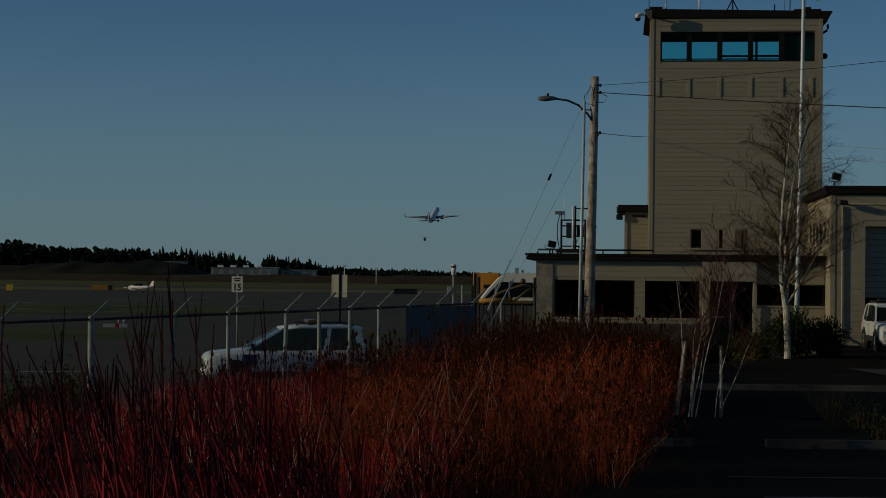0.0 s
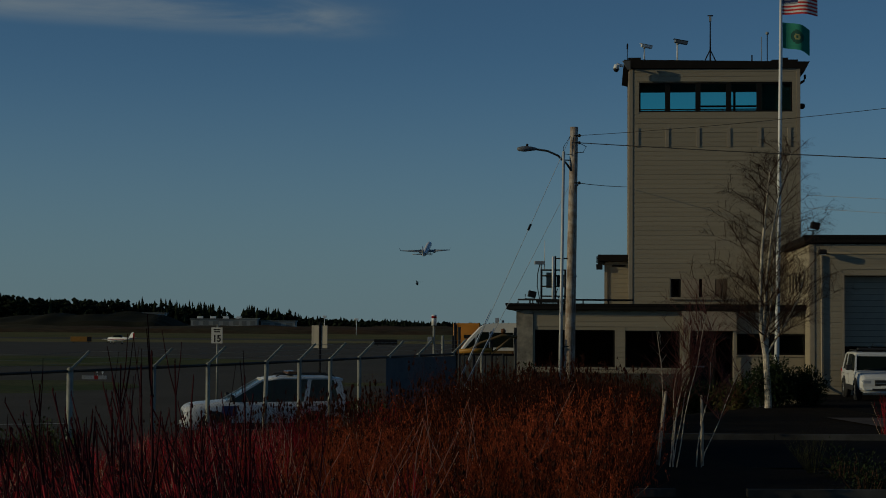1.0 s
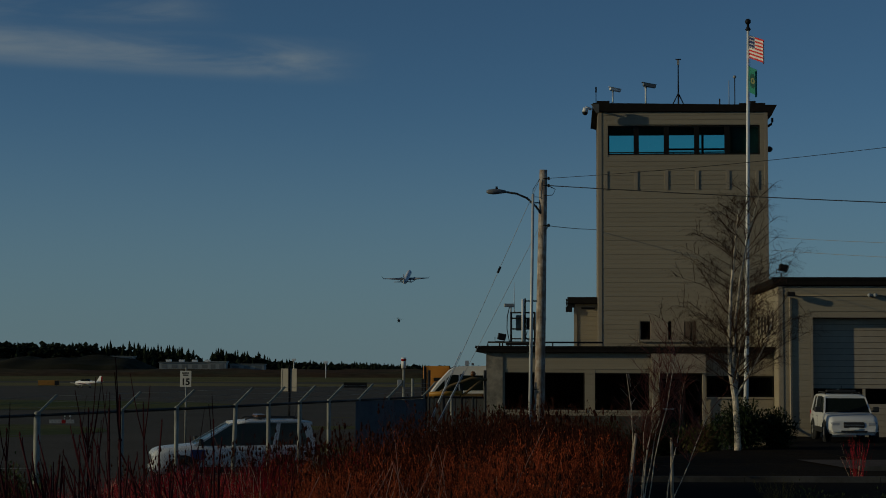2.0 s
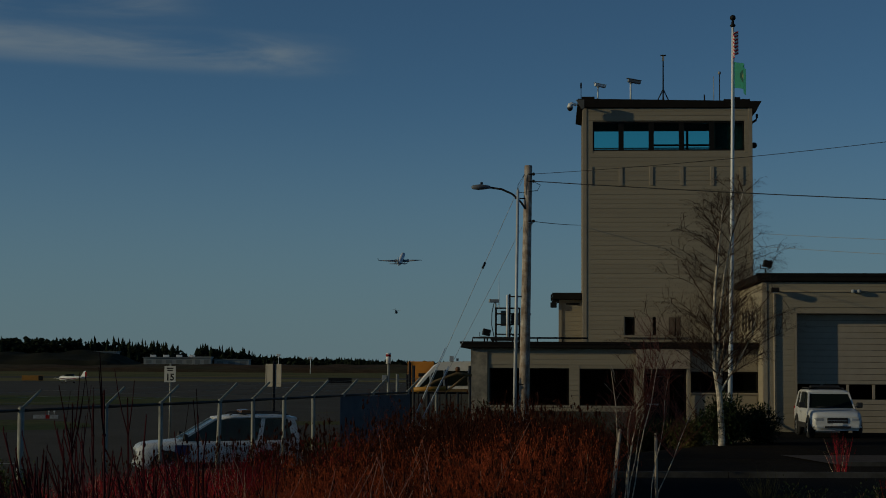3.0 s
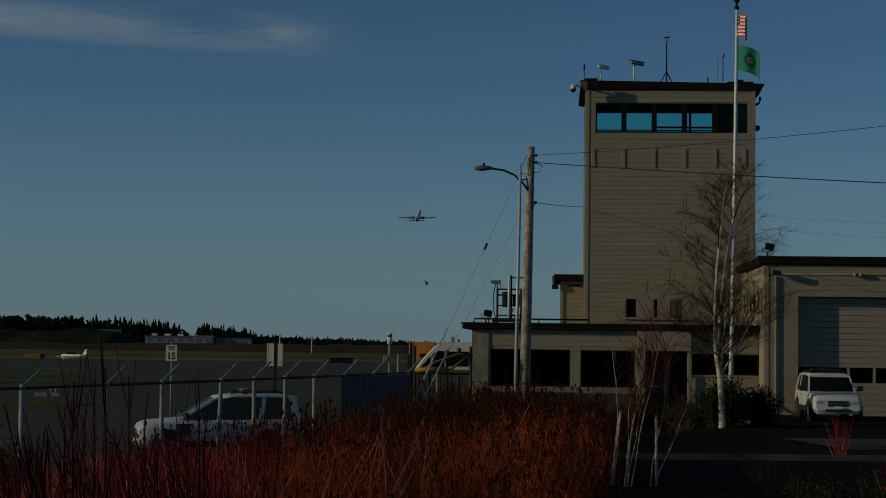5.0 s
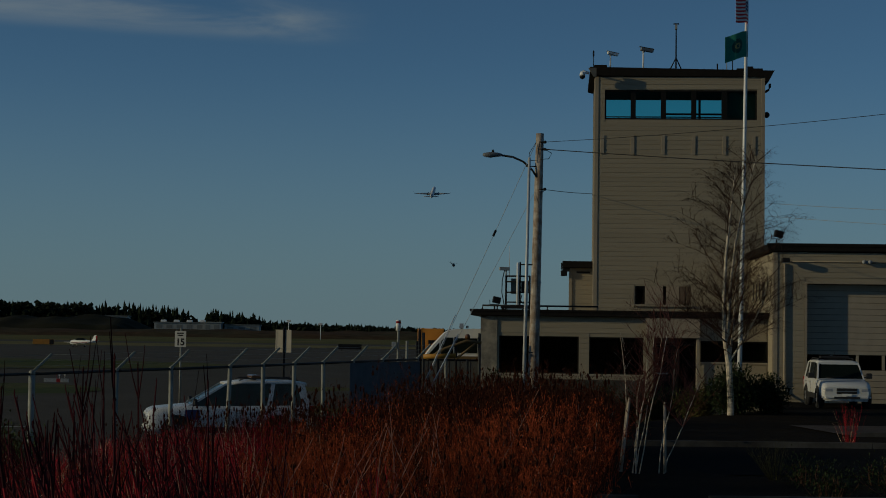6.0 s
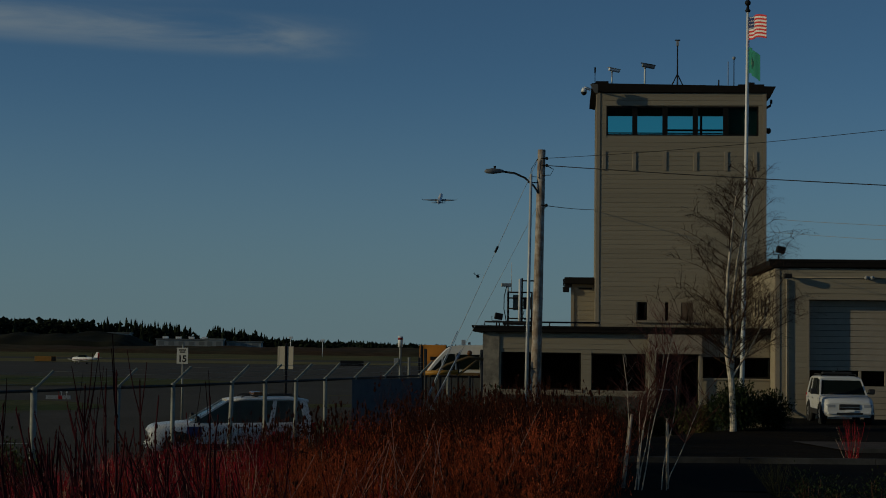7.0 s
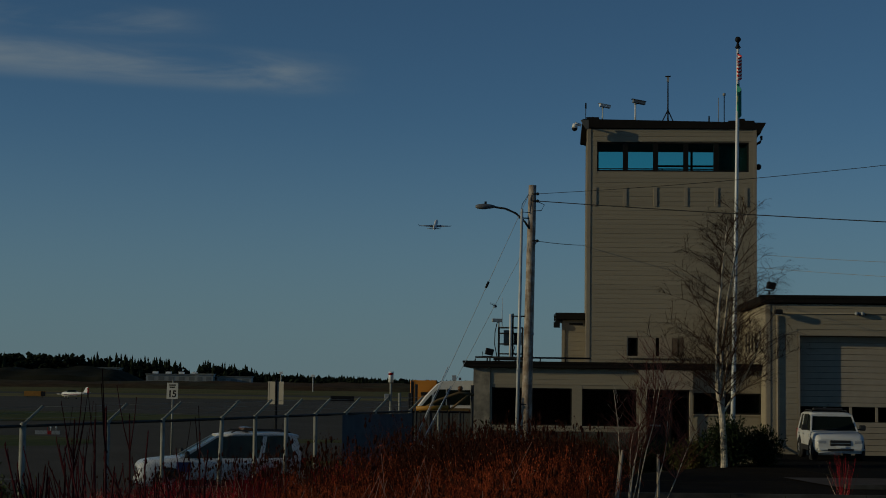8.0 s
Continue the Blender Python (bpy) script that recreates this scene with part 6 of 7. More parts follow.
def green_shrub():
    """A low fan of thin yellow-green shoots."""
    r = random.Random(17)
    th = thing("broom_shrub", "low fan-shaped shrub of yellow-green shoots on the planting island", "shrub", pose(6.75, 28.6, Z_LOT + 0.03))
    st = Strands()
    for i in range(44):
        a = r.uniform(0, 6.28)
        p = bent(r, 0.05 * math.cos(a), 0.05 * math.sin(a), -0.05, a, r.uniform(0.05, 0.75), r.uniform(0.4, 0.75), 4, 0.1, 0.1)
        st.stem(p, 0.005, 0.002)
        for q in p[2:]:
            st.stem(bent(r, *q, r.uniform(0, 6.28), 0.5, 0.14, 2), 0.003, 0.001)
    put("shoot_thicket", st, YLEAF, th, stuff=True)


green_shrub()


def branch_tree(r, wood, twigs, p, d, ln, rad, depth, droop):
    """Grows a limb and its side shoots; fine shoots hang."""
    n = 4
    pts, d = [Vector(p)], Vector(d).normalized()
    for k in range(n):
        d = (d + Vector((r.uniform(-.14, .14), r.uniform(-.14, .14), r.uniform(-.05, .10) - droop * (k / n) * (1.0 if depth <= 1 else 0.25)))).normalized()
        pts.append(pts[-1] + d * ln / n)
    (wood if depth >= 2 else twigs).stem([tuple(q) for q in pts], rad, rad * 0.40, 4 if depth >= 2 else 3)
    if depth == 0:
        return
    for k in range({2: 14, 1: 9}[depth]):
        f_ = r.uniform(0.2, 1.0)
        i = min(n - 1, int(f_ * n))
        q = pts[i].lerp(pts[i + 1], f_ * n - i)
        a = r.uniform(0, 6.28)
        side = Vector((math.cos(a), math.sin(a), 0.35))
        dd = (d * 0.6 + side * r.uniform(0.45, 0.85)).normalized()
        branch_tree(r, wood, twigs, q, dd, ln * r.uniform(0.28, 0.50) * (1.15 - 0.45 * f_), rad * 0.42, depth - 1, droop)


def birch():
    """A leafless birch: white mottled stems, drooping fine twigs."""
    r = random.Random(5)
    x, y = 10.75, 51.5
    th = thing("birch_tree", "leafless birch tree with a forked white trunk", "tree", pose(x, y, ground_z(x, y)))
    trunk, limbs, twigs = Strands(), Strands(), Strands()
    trunk.stem([(0, 0, -0.2), (0.0, 0, 0.5), (-0.04, 0, 1.2), (-0.07, 0, 1.7)], 0.115, 0.09, 10)
    stems = [[(-0.07, 0, 1.6), (-0.20, 0, 2.4), (-0.24, 0, 3.6), (-0.17, 0.05, 5.0), (-0.02, 0.1, 6.4), (0.12, 0.1, 7.7)],
             [(-0.03, 0.05, 1.6), (-0.08, 0.12, 2.6), (-0.02, 0.2, 3.9), (0.16, 0.2, 5.4), (0.46, 0.2, 6.9), (0.78, 0.1, 8.1)],
             [(-0.05, 0, 1.7), (0.22, -0.05, 2.15), (0.55, -0.1, 2.7), (0.95, -0.1, 3.5), (1.15, -0.1, 4.4)],
             [(-0.05, 0, 1.7), (0.10, 0.3, 2.5), (0.24, 0.45, 4.0), (0.45, 0.55, 6.3)]]
    for k, st in enumerate(stems):
        trunk.stem(st, (0.088, 0.062, 0.044, 0.048)[k], 0.016, 8)
        pts = [Vector(q) for q in st]
        for j in range((46, 46, 14, 26)[k]):
            f_ = 0.10 + 0.89 * (j + r.random()) / (46, 46, 14, 26)[k]
            i = min(len(pts) - 2, int(f_ * (len(pts) - 1)))
            q = pts[i].lerp(pts[i + 1], f_ * (len(pts) - 1) - i)
            a = r.uniform(0, 6.28)
            ln = 3.05 * (1.02 - 0.62 * f_) * r.uniform(0.55, 1.15)
            branch_tree(r, limbs, twigs, q, (math.cos(a), math.sin(a), r.uniform(0.30, 0.95)), ln, 0.024 - 0.008 * f_, 2, 0.62)
    put("trunk", trunk, BARK_WHITE, th, "white peeling trunk")
    put("limb_crown", limbs, BIRCH_TWIG, th, stuff=True)
    put("twig_crown", twigs, BIRCH_TWIG, th, stuff=True)


def young_birch():
    r = random.Random(8)
    x, y = 4.45, 29.6
    th = thing("young_birch", "young multi-stemmed birch with thin white stems", "tree", pose(x, y, ground_z(x, y) + 0.02))
    trunk, limbs, twigs = Strands(), Strands(), Strands()
    for bx, tx, ln, by in ((0.02, 0.22, 2.2, 0), (-0.04, 0.38, 2.6, 0.05), (0.06, 0.62, 2.8, -0.05), (-0.02, 0.10, 1.7, 0.1), (0.50, 1.22, 1.75, 0), (0.45, 0.80, 2.3, 0.1), (0.03, 0.5, 2.5, 0.12)):
        pts = [(bx, by, -0.1)]
        for k in range(1, 7):
            f_ = k / 6
            pts.append((bx + (tx - bx) * f_ + r.uniform(-.03, .03), by + r.uniform(-.03, .03), ln * f_ * 0.98))
        one = Strands()
        one.stem(pts, 0.012, 0.005, 6)
        put("stem", one, BARK_WHITE, th)
        for _ in range(22):
            q = pts[r.randint(3, 6)]
            a = r.uniform(0, 6.28)
            branch_tree(r, limbs, twigs, q, (math.cos(a), math.sin(a), 1.1), r.uniform(0.4, 0.95), 0.008, 1, 0.1)
    put("twig_crown", twigs, RED_BIRCH, th, stuff=True)
    if limbs.v:
        put("limb_crown", limbs, BIRCH_TWIG, th, stuff=True)
    for (xa, ya), (xb, zb), tall in (((4.24, 30.0), (0.17, 1.37), 1.37), ((5.05, 29.9), (-0.01, 1.30), 1.30)):
        s = thing("tree_stake", "pale weathered wooden tree stake", "stake", pose(xa, ya, ground_z(xa, ya)))
        tubepart("stake", [(0, 0, -0.2), (xb, 0, zb)], [0.030, 0.026], PALE_WOOD, s, sides=8)
    # a whip growing beside the stake
    s = thing("birch_whip", "thin pale birch whip beside the stake", "sapling", pose(4.2, 30.0, ground_z(4.2, 30)))
    w = Strands()
    w.stem([(0.02, 0, -0.1), (0.16, 0.03, 1.2), (0.13, 0.03, 1.8), (0.04, 0.0, 2.45)], 0.012, 0.004, 5)
    for k in range(8):
        z = 1.5 + 0.12 * k
        w.stem([(0.12, 0.03, z), (0.12 + 0.2 * math.cos(k * 2.4), 0.03, z + 0.22)], 0.004, 0.002, 3)
    put("stem", w, BARK_WHITE, s)


PALE_WOOD = mat("weathered_stake", (0.45, 0.38, 0.29), 0.8, vary=0.2, scale=8, stretch=(1, 1, 0.2), bump=0.3)
birch()
young_birch()


def leafy(name, label, at, w, h, leaves, material, seed, ln=0.09):
    """An evergreen shrub: branching stems under a shell of small leaves."""
    r = random.Random(seed)
    th = thing(name, label, "shrub", at)
    st, lv = Strands(), Strands()
    tips = []
    for i in range(26):
        az = r.uniform(0, 6.28)
        p = bent(r, 0.1 * math.cos(az), 0.1 * math.sin(az), -0.1, az, r.uniform(0.1, 1.0), h * r.uniform(0.7, 1.1), 4, -0.2, 0.15)
        st.stem([(q[0] * w / h, q[1] * w / h, q[2]) for q in p], 0.018, 0.006, 4)
        tips += [(q[0] * w / h, q[1] * w / h, q[2]) for q in p[2:]]
    for i in range(leaves):
        c = r.choice(tips)
        v = Vector((r.gauss(0, 1), r.gauss(0, 1), r.gauss(0, 0.8)))
        v = v.normalized() * r.uniform(0.05, 0.34)
        q = Vector(c) + v
        if q.z < 0.02:
            q.z = r.uniform(0.02, 0.3)
        lv.leaf(q, (v.x, v.y, v.z + r.uniform(-.1, .15)), (r.uniform(-.4, .4), r.uniform(-.4, .4), 1), ln * r.uniform(0.7, 1.2), ln * 0.22)
    put("stem_thicket", st, BIRCH_TWIG, th, stuff=True)
    put("foliage", lv, material, th, stuff=True)
    return th


leafy("evergreen_shrub", "dense dark evergreen shrub under the birch", pose(11.05, 52.0, ground_z(11.05, 52.0)), 1.25, 1.35, 7000, LEAF, 1, 0.13)
leafy("evergreen_shrub", "dark evergreen shrub beside the garage wall", pose(12.15, 52.9, ground_z(12.15, 52.9)), 1.0, 1.1, 4600, LEAF, 2, 0.12)
for k, (x_, w_, h_) in enumerate(((7.9, 0.5, 1.0), (8.35, 0.5, 1.05), (8.8, 0.5, 1.0), (9.25, 0.5, 0.98), (9.7, 0.5, 0.95), (10.2, 0.55, 0.9), (10.7, 0.55, 0.9))):
    leafy("evergreen_shrub", "dark evergreen hedge plant beside the entrance", pose(x_, 55.6, ground_z(x_, 55.6)), w_, h_, 2200, LEAF, 80 + k, 0.09)
leafy("evergreen_shrub", "yellow-green evergreen shrub near the entrance", pose(9.9, 53.0, ground_z(9.9, 53.0)), 0.8, 0.85, 3000, YLEAF, 3, 0.11)
for k, (x_, h_) in enumerate(((4.5, 1.75), (5.3, 1.5), (5.9, 1.62), (6.5, 1.55), (7.1, 1.5), (7.6, 1.62))):
    leafy("evergreen_shrub", "dark evergreen hedge plant below the office windows", pose(x_, 57.5, ground_z(x_, 57.5)), 0.8, h_, 2000, LEAF, 10 + k)
for k, (x_, y_, h_) in enumerate(((2.35, 53.4, 1.75), (2.95, 53.6, 1.55), (3.5, 53.9, 1.9))):
    leafy("evergreen_shrub", "dark shaggy evergreen shrub before the gate", pose(x_, y_, ground_z(x_, y_)), 0.62, h_, 2300, LEAF, 30 + k, 0.11)
for k in range(9):
    x_, y_ = 6.9 + 1.15 * (k % 5) + 0.3 * (k // 5), 25.6 + 2.3 * (k // 5)
    leafy("ground_cover", "low dark ground-cover shrub in the planting island", pose(x_, y_, Z_LOT + 0.03), 0.55, 0.42, 800, LEAF, 20 + k, 0.06)



GREEN_LEAF = mat("bank_leaf", (0.05, 0.065, 0.02), 0.7, spec=0.1, vary=0.3, scale=5, island=0.5)
for k, (x_, y_) in enumerate(((-8.4, 33.5), (-7.7, 32.2), (-9.0, 34.4), (-7.3, 33.2), (-8.1, 30.8), (-6.9, 31.0), (-9.3, 33.6), (-8.7, 32.2), (-9.7, 35.2), (-7.9, 34.6))):
    leafy("bank_shrub", "low green leafy shrub on the bank by the fence", pose(x_, y_, ground_z(x_, y_)), 0.95, 1.10, 1700, GREEN_LEAF, 60 + k, 0.08)


def grass_tufts():
    r = random.Random(3)
    s = Strands()
    for i in range(9000):
        y = r.uniform(22, 41)
        x = r.uniform(-11, -2)
        if x > fence_x(y) + 9 or x < -0.29 * y - 1 or x > -0.13 * y:
            continue
        z = ground_z(x, y)
        h = r.uniform(0.06, 0.20)
        s.stem([(x, y, z - 0.01), (x + r.uniform(-.05, .05), y + r.uniform(-.05, .05), z + h)], 0.006, 0.001, 3)
    me = s.mesh("grass_tufts", GRASS)
    tagged(new("grass_tufts", me), "rough green grass tufts on the bank", "grass", kind="stuff")


grass_tufts()

# ---- flagpole, flags, airliner and helicopter ----
FLAG_RED = mat("flag_red", (0.60, 0.04, 0.04), 0.8, vary=0.1)
FLAG_WHITE = mat("flag_white", (0.82, 0.78, 0.74), 0.8, vary=0.08)
FLAG_BLUE = mat("flag_blue", (0.03, 0.045, 0.14), 0.8, vary=0.1)
FLAG_EMBLEM = mat("flag_emblem", (0.016, 0.075, 0.060), 0.8, vary=0.15)
FLAG_GREEN = mat("flag_green", (0.04, 0.22, 0.155), 0.8, vary=0.15)
FLAG_GOLD = mat("flag_gold", (0.22, 0.24, 0.10), 0.8, vary=0.1)
POLE_X, POLE_Y = 12.25, 57.0


def flagpole():
    th = thing("flagpole", "white flagpole with a dark ball on top", "flagpole", pose(POLE_X, POLE_Y, 0))
    tubepart("shaft", [(-0.09, 0, ground_z(POLE_X, POLE_Y) - 0.2), (0.0, 0, 5.0), (0.08, 0, 10.5), (0.13, 0, 15.45)], [0.085, 0.075, 0.062, 0.045], WHITE, th, sides=12)
    bm = bmesh.new()
    ball(bm, (0.13, 0, 15.76), 0.105, 14, 9)
    part("ball", bm, BLACK, th)
    tubepart("truck", [(0.13, 0, 15.42), (0.13, 0, 15.48), (0.13, 0, 15.54), (0.13, 0, 15.70)], [0.05, 0.11, 0.06, 0.03], BLACK, th)
    tubepart("halyard", [(0.20, -0.02, 15.3), (0.10, -0.03, 8.0), (0.02, -0.04, 2.3)], 0.006, WHITE, th, sides=4)


flagpole()
N_STRIPS = 28


def flag(name, label, z, w, h, national):
    """A flag in upright strips, hinged one to the next."""
    th = thing(name, label, "flag", pose(POLE_X + 0.17, POLE_Y - 0.02, z))
    strips = []
    for i in range(N_STRIPS):
        bm = bmesh.new()
        sw = w / N_STRIPS
        rows_ = 13 if national else 18
        for k in range(rows_):
            z1, z0 = -h * k / rows_, -h * (k + 1) / rows_
            if national:
                mi = 2 if (k < 7 and i < N_STRIPS * 0.4) else (0 if k % 2 == 0 else 1)
            else:
                cx, cz = (i + 0.5) / N_STRIPS - 0.5, (k + 0.5) / rows_ - 0.5
                rr_ = math.hypot(cx * w, cz * h)
                mi = 2 if rr_ < 0.24 and not 0.05 < rr_ < 0.10 else (1 if rr_ <= 0.10 else 0)
            box(bm, 0, sw * 1.02, -0.004, 0.004, z0, z1, mi)
            if national and mi == 2 and k % 2 == 0:
                for q in (0.3, 0.75):
                    box(bm, sw * (q - 0.1), sw * (q + 0.1), -0.006, 0.006, (z0 + z1) / 2 - 0.02, (z0 + z1) / 2 + 0.02, 1)
        bmesh.ops.remove_doubles(bm, verts=bm.verts, dist=0.0004)
        ob = part("cloth_strip", bm, [FLAG_RED, FLAG_WHITE, FLAG_BLUE] if national else [FLAG_GREEN, FLAG_GOLD, FLAG_EMBLEM], th)
        strips.append(ob)
    return th, strips


US, US_STRIPS = flag("striped_flag", "red and white striped flag with a blue canton, fluttering", 15.25, 1.25, 0.80, True)
GREEN, GREEN_STRIPS = flag("green_flag", "green flag with a round dark and gold emblem", 14.18, 1.05, 0.90, False)

AIR_WHITE = mat("airliner_white", (0.62, 0.64, 0.66), 0.35, vary=0.05, scale=0.3)
AIR_GREY = mat("airliner_grey", (0.22, 0.235, 0.25), 0.4, vary=0.08, scale=0.3)
AIR_DARK = mat("airliner_dark", (0.03, 0.04, 0.06), 0.4, vary=0.1)


def airliner():
    """A twin-engined airliner, nose towards +y, span 35.8 m."""
    th = thing("airliner", "twin-engined white airliner climbing away with its gear down", "airliner")
    bm = bmesh.new()
    secs = [(19.5, 0.3, -0.5), (18.6, 1.0, -0.3), (16.5, 1.65, -0.05), (13, 1.9, 0), (-6, 1.9, 0), (-12, 1.5, 0.35), (-17, 0.75, 0.9), (-19.5, 0.25, 1.15)]
    loft(bm, [[(r * math.cos(a), y, z + r * 1.03 * math.sin(a)) for a in (2 * math.pi * k / 16 for k in range(16))] for y, r, z in secs])
    part("fuselage", bm, AIR_WHITE, th)

    def wing(pts0, pts1, th0, th1):
        bm = bmesh.new()
        loft(bm, [[(x, y0, z), (x, (y0 * 2 + y1) / 3, z + t), (x, y1, z), (x, (y0 * 2 + y1) / 3, z - t * 0.4)] for (x, y0, y1, z), t in ((pts0, th0), (pts1, th1))])
        return bm
    for s in (-1, 1):
        part("wing", wing((s * 1.6, 5.2, -2.8, -1.1), (s * 17.0, -3.4, -5.0, 0.9), 0.5, 0.12), AIR_GREY, th)
        part("winglet", wing((s * 17.0, -3.5, -5.0, 0.85), (s * 17.9, -4.6, -5.6, 3.1), 0.10, 0.05), AIR_DARK, th)
        part("tailplane", wing((s * 0.4, -13.6, -17.2, 1.3), (s * 7.1, -17.2, -18.9, 2.0), 0.2, 0.06), AIR_GREY, th)
        bm = bmesh.new()
        tube(bm, [(s * 4.9, 6.4, -2.1), (s * 4.9, 5.2, -2.1), (s * 4.9, 3.2, -2.0), (s * 4.9, 1.4, -1.9)], [1.0, 1.12, 1.05, 0.6], 16)
        e = part("engine", bm, AIR_DARK, th)
        boxpart("pylon", (s * 4.9 - 0.15, s * 4.9 + 0.15, 0.5, 4.2, -1.3, -0.6), AIR_GREY, e)
        bm = bmesh.new()
        tube(bm, [(s * 2.8, -1.0, -1.1), (s * 2.8, -1.0, -3.0)], 0.18, 8)
        g = part("landing_leg", bm, AIR_GREY, th)
        for q in (-0.42, 0.42):
            tubepart("wheel", [(s * 2.8 + q - 0.18, -1.0, -3.1), (s * 2.8 + q + 0.18, -1.0, -3.1)], 0.56, TYRE, g, sides=12)
        bm = bmesh.new()
        box(bm, s * 8.0 - 4, s * 8.0 + 3, -4.3, -3.1, -0.75, -0.55)
        part("flap", bm, AIR_GREY, th, at=pose(0, 0, 0, 0, s * -6, 0))
    bm = bmesh.new()
    loft(bm, [[(-0.2, -11.8, 1.5), (0.2, -11.8, 1.5), (0.2, -18.4, 1.6), (-0.2, -18.4, 1.6)], [(-0.08, -17.3, 7.6), (0.08, -17.3, 7.6), (0.08, -19.8, 7.6), (-0.08, -19.8, 7.6)]])
    part("fin", bm, AIR_WHITE, th)
    bm = bmesh.new()
    tube(bm, [(0, 14.0, -1.6), (0, 14.0, -3.0)], 0.13, 8)
    g = part("nose_leg", bm, AIR_GREY, th)
    tubepart("wheel", [(-0.3, 14, -3.1), (0.3, 14, -3.1)], 0.4, TYRE, g, sides=12)
    return th


def helicopter():
    """A dark helicopter, nose towards +x, far off."""
    th = thing("helicopter", "dark helicopter flying far behind the airfield", "helicopter")
    bm = bmesh.new()
    loft(bm, [[(x, r * math.cos(a), z + r * 1.05 * math.sin(a)) for a in (2 * math.pi * k / 12 for k in range(12))] for x, r, z in ((3.4, 0.25, -0.3), (2.9, 0.9, -0.1), (1.6, 1.45, 0.1), (-0.6, 1.5, 0.2), (-2.2, 0.9, 0.6), (-3.0, 0.42, 0.85))])
    part("cabin", bm, AIR_DARK, th)
    tubepart("tail_boom", [(-2.8, 0, 0.85), (-8.4, 0, 1.25)], [0.42, 0.2], AIR_DARK, th, sides=10)
    bm = bmesh.new()
    loft(bm, [[(-8.0, -0.08, 0.9), (-8.0, 0.08, 0.9), (-8.9, 0.08, 0.9), (-8.9, -0.08, 0.9)], [(-8.7, -0.05, 3.0), (-8.7, 0.05, 3.0), (-9.3, 0.05, 3.0), (-9.3, -0.05, 3.0)]])
    part("tail_fin", bm, AIR_DARK, th)
    tubepart("rotor_mast", [(0, 0, 1.5), (0, 0, 2.35)], 0.22, AIR_DARK, th)
    bm = bmesh.new()
    for k in range(4):
        a = 1.5708 * k
        c, s = math.cos(a), math.sin(a)
        vs = [(c * 0.2 - s * 0.2, s * 0.2 + c * 0.2), (c * 6.4 - s * 0.2, s * 6.4 + c * 0.2), (c * 6.4 + s * 0.2, s * 6.4 - c * 0.2), (c * 0.2 + s * 0.2, s * 0.2 - c * 0.2)]
        lo = [bm.verts.new((x, y, -0.04)) for x, y in vs]
        hi = [bm.verts.new((x, y, 0.04)) for x, y in vs]
        bm.faces.new(hi), bm.faces.new(lo[::-1])
        for j in range(4):
            bm.faces.new((lo[j], lo[(j + 1) % 4], hi[(j + 1) % 4], hi[j]))
    rotor = part("main_rotor", bm, AIR_DARK, th, at=pose(0, 0, 2.4))
    for s in (-1, 1):
        tubepart("skid", [(2.4, s * 1.2, -1.9), (-1.8, s * 1.2, -1.9)], 0.10, AIR_DARK, th, sides=6)
        for x in (1.3, -0.8):
            tubepart("strut", [(x, s * 1.2, -1.9), (x, s * 0.8, -1.0)], 0.07, AIR_DARK, th, sides=6)
    tr = tubepart("tail_rotor", [(-9.0, 0.25, 1.0), (-9.0, 0.25, 3.0)], 0.08, AIR_DARK, th, sides=6)
    return th, rotor


JET = airliner()
HELI, ROTOR = helicopter()


def flag_rows(strips, w, states):
    """Poses of the strips, eight times a second. States: seconds, heading of the flag in degrees (0 to the right, -90 to the viewer, -180 to the left),
    and how far the cloth droops along its length."""
    sw = w / N_STRIPS
    rows = [[] for _ in strips]
    for k in range(65):
        t = 0.125 * k
        (t0, h0, d0), (t1, h1, d1) = next((p, q) for p, q in zip(states, states[1:]) if p[0] <= t <= q[0])
        f_ = (t - t0) / (t1 - t0)
        heading, drop = h0 + (h1 - h0) * f_, d0 + (d1 - d0) * f_
        at = Vector((0, 0, 0))
        for i in range(N_STRIPS):
            u = (i + 0.5) / N_STRIPS
            a = heading + (12 + 30 * u) * math.sin(7.0 * u - 4.2 * t) * (0.6 + drop)
            sink = radians(62 * drop * (0.3 + 0.7 * u) + 6 * math.sin(5.5 * u + 3 * t))
            turn = pose(0, 0, 0, 0, 0, a)
            rows[i].append((t, pose(at.x, at.y, at.z) @ turn))
            at = at + turn @ Vector((sw * math.cos(sink), 0, -sw * math.sin(sink)))
    return rows


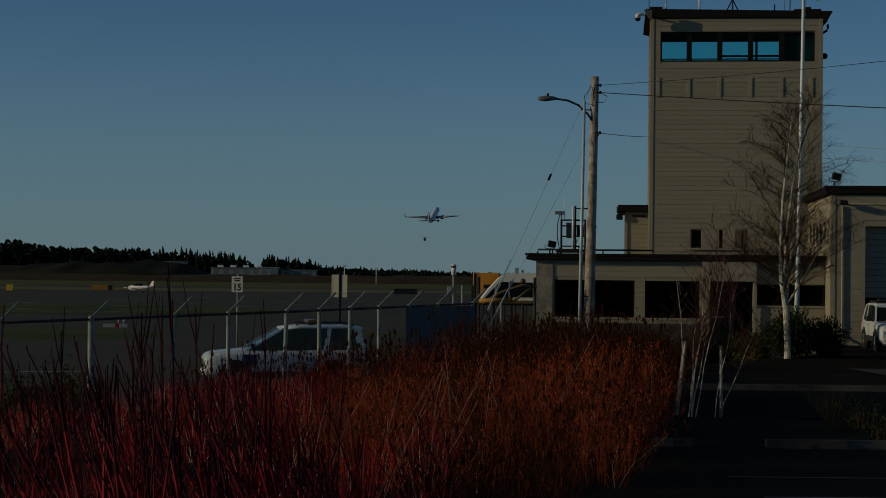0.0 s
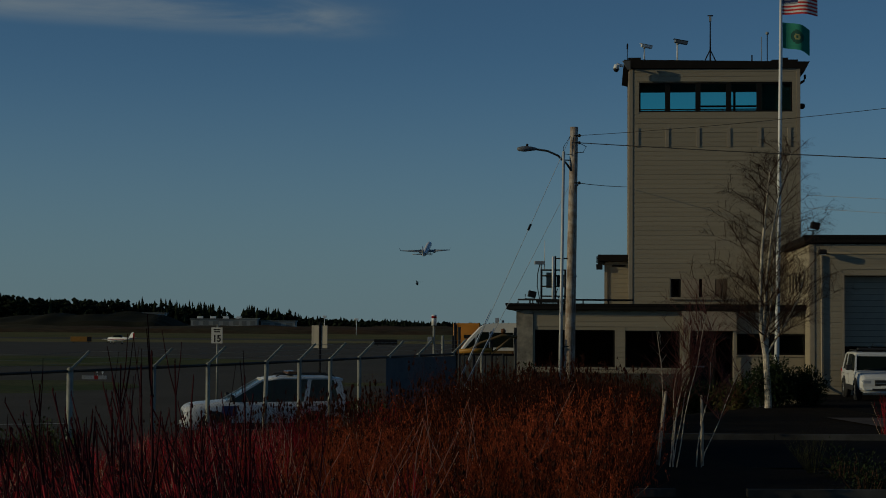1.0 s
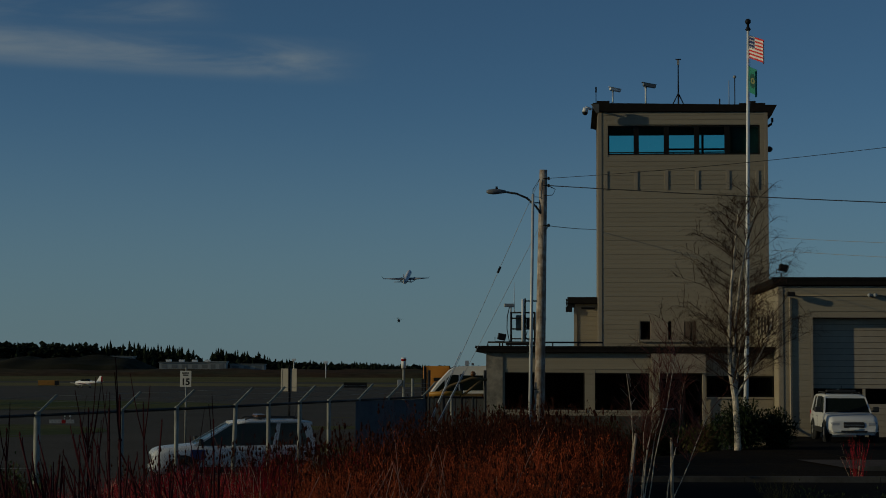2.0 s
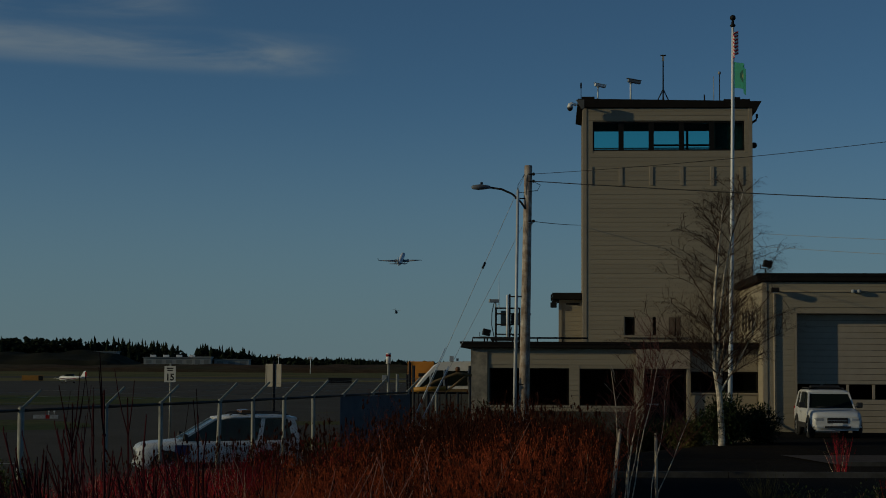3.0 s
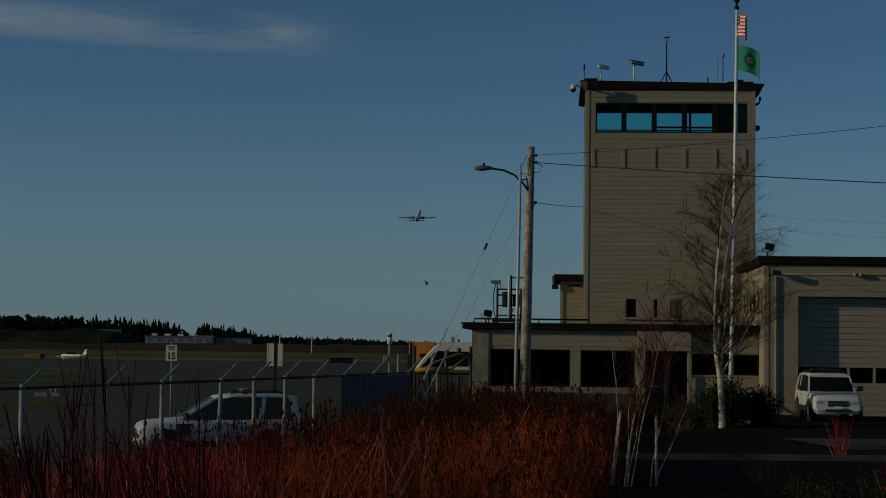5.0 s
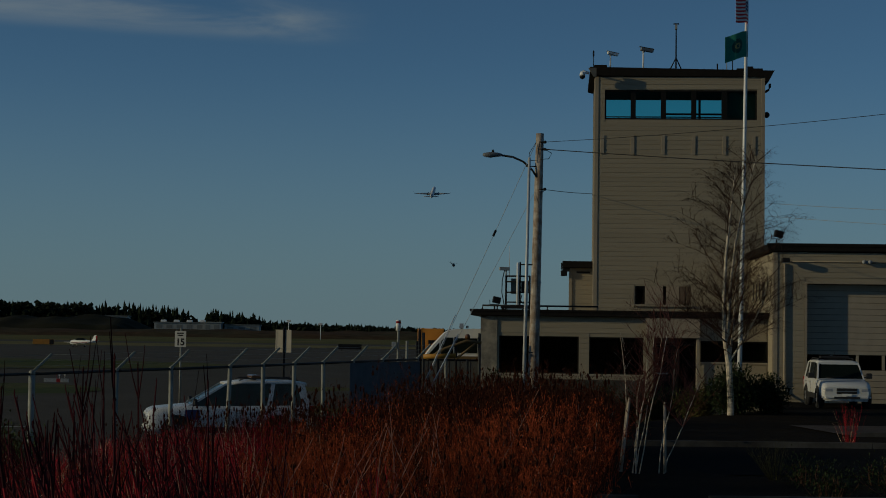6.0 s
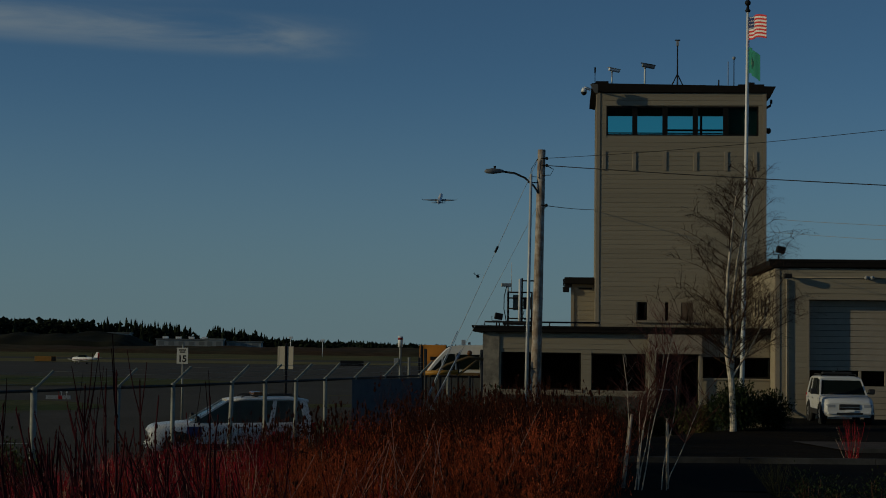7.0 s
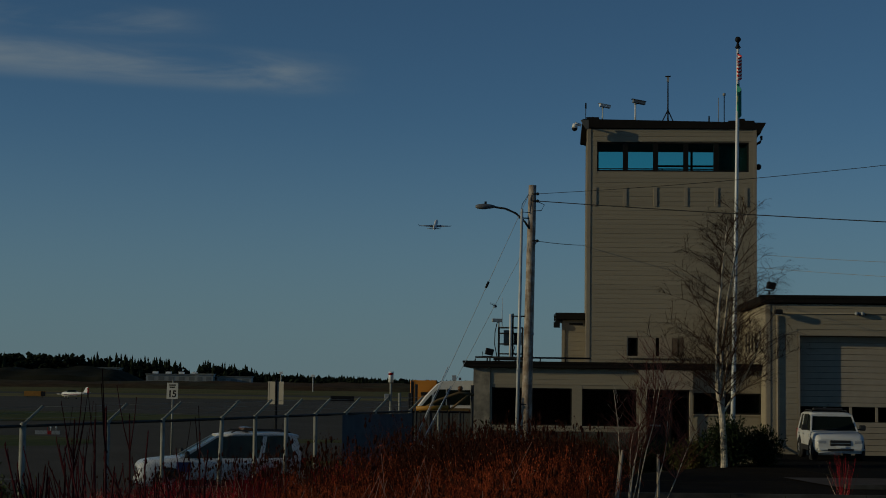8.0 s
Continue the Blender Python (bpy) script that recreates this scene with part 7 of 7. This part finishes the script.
def motions():
    # the airliner flies straight out at about 88 m/s and climbs
    jet = []
    for k in range(17):
        t = k * 0.5
        x = -6.4 + 8.25 * t - 0.06 * t * t
        z = 40.1 + 14.2 * t + 0.24 * t * t
        jet.append((t, pose(x, 1047 + 87.5 * t, z, 17.0 + 0.7 * t, 0, -8.0 + 0.2 * t) @ pose(0, 0, 0, 0, -1.5 + 0.25 * t, 0)))
    walk(JET, jet)
    spin = []
    track = [(0.0, -33.7, 65.5), (0.5, -23.9, 72.3), (1.0, -11.7, 77.1), (1.5, -0.5, 82.7), (3.0, 33.0, 94.9), (3.5, 45.9, 98.5), (4.0, 57.8, 103.0), (5.5, 100.7, 116.9),
             (6.0, 117.7, 121.5), (6.5, 137.2, 126.6), (7.0, 158.1, 131.4), (7.5, 181.2, 137.0), (8.0, 206.3, 142.4)]
    heli = [(t, pose(x * 0.62, 1860, 3.6 + (z - 3.6) * 0.62, 8, 6, 84 - 0.5 * t * t)) for t, x, z in track]
    walk(HELI, heli)
    for k in range(81):
        t = k * 0.1
        spin.append((t, pose(0, 0, 2.4, 0, 0, 71.0 * k)))
    walk(ROTOR, spin)
    us = [(0.0, -40, 0.35), (0.5, -40, 0.3), (0.8, -28, 0.15), (1.0, -8, 0.1), (1.2, -50, 0.3), (1.5, -94, 0.5), (1.7, -68, 0.4), (2.2, -80, 0.5), (2.9, -94, 0.5), (3.2, -112, 0.3),
          (3.5, -32, 0.3), (3.8, -46, 0.5), (4.1, -68, 0.4), (4.7, -85, 0.45), (5.5, -95, 0.4), (6.0, -120, 0.15), (6.5, -64, 0.1), (7.0, -76, 0.2), (7.5, -90, 0.45), (8.0, -102, 0.4)]
    green = [(0.0, -70, 0.4), (0.5, -40, 0.4), (0.8, -22, 0.4), (1.0, -5, 0.4), (1.2, -26, 0.45), (1.5, -124, 0.35), (1.7, -94, 0.5), (2.2, -85, 0.5), (2.9, -64, 0.6), (3.2, -96, 0.6),
             (3.5, -42, 0.6), (3.8, -36, 0.8), (4.1, -52, 0.8), (4.7, -50, 0.6), (5.5, -18, 0.85), (6.0, -154, 0.4), (6.5, -142, 0.4), (7.0, -80, 0.65), (7.5, -94, 0.65), (8.0, -102, 0.65)]
    for strips, w, states in ((US_STRIPS, 1.25, us), (GREEN_STRIPS, 1.05, green)):
        for ob, rows in zip(strips, flag_rows(strips, w, states)):
            walk(ob, rows)


motions()
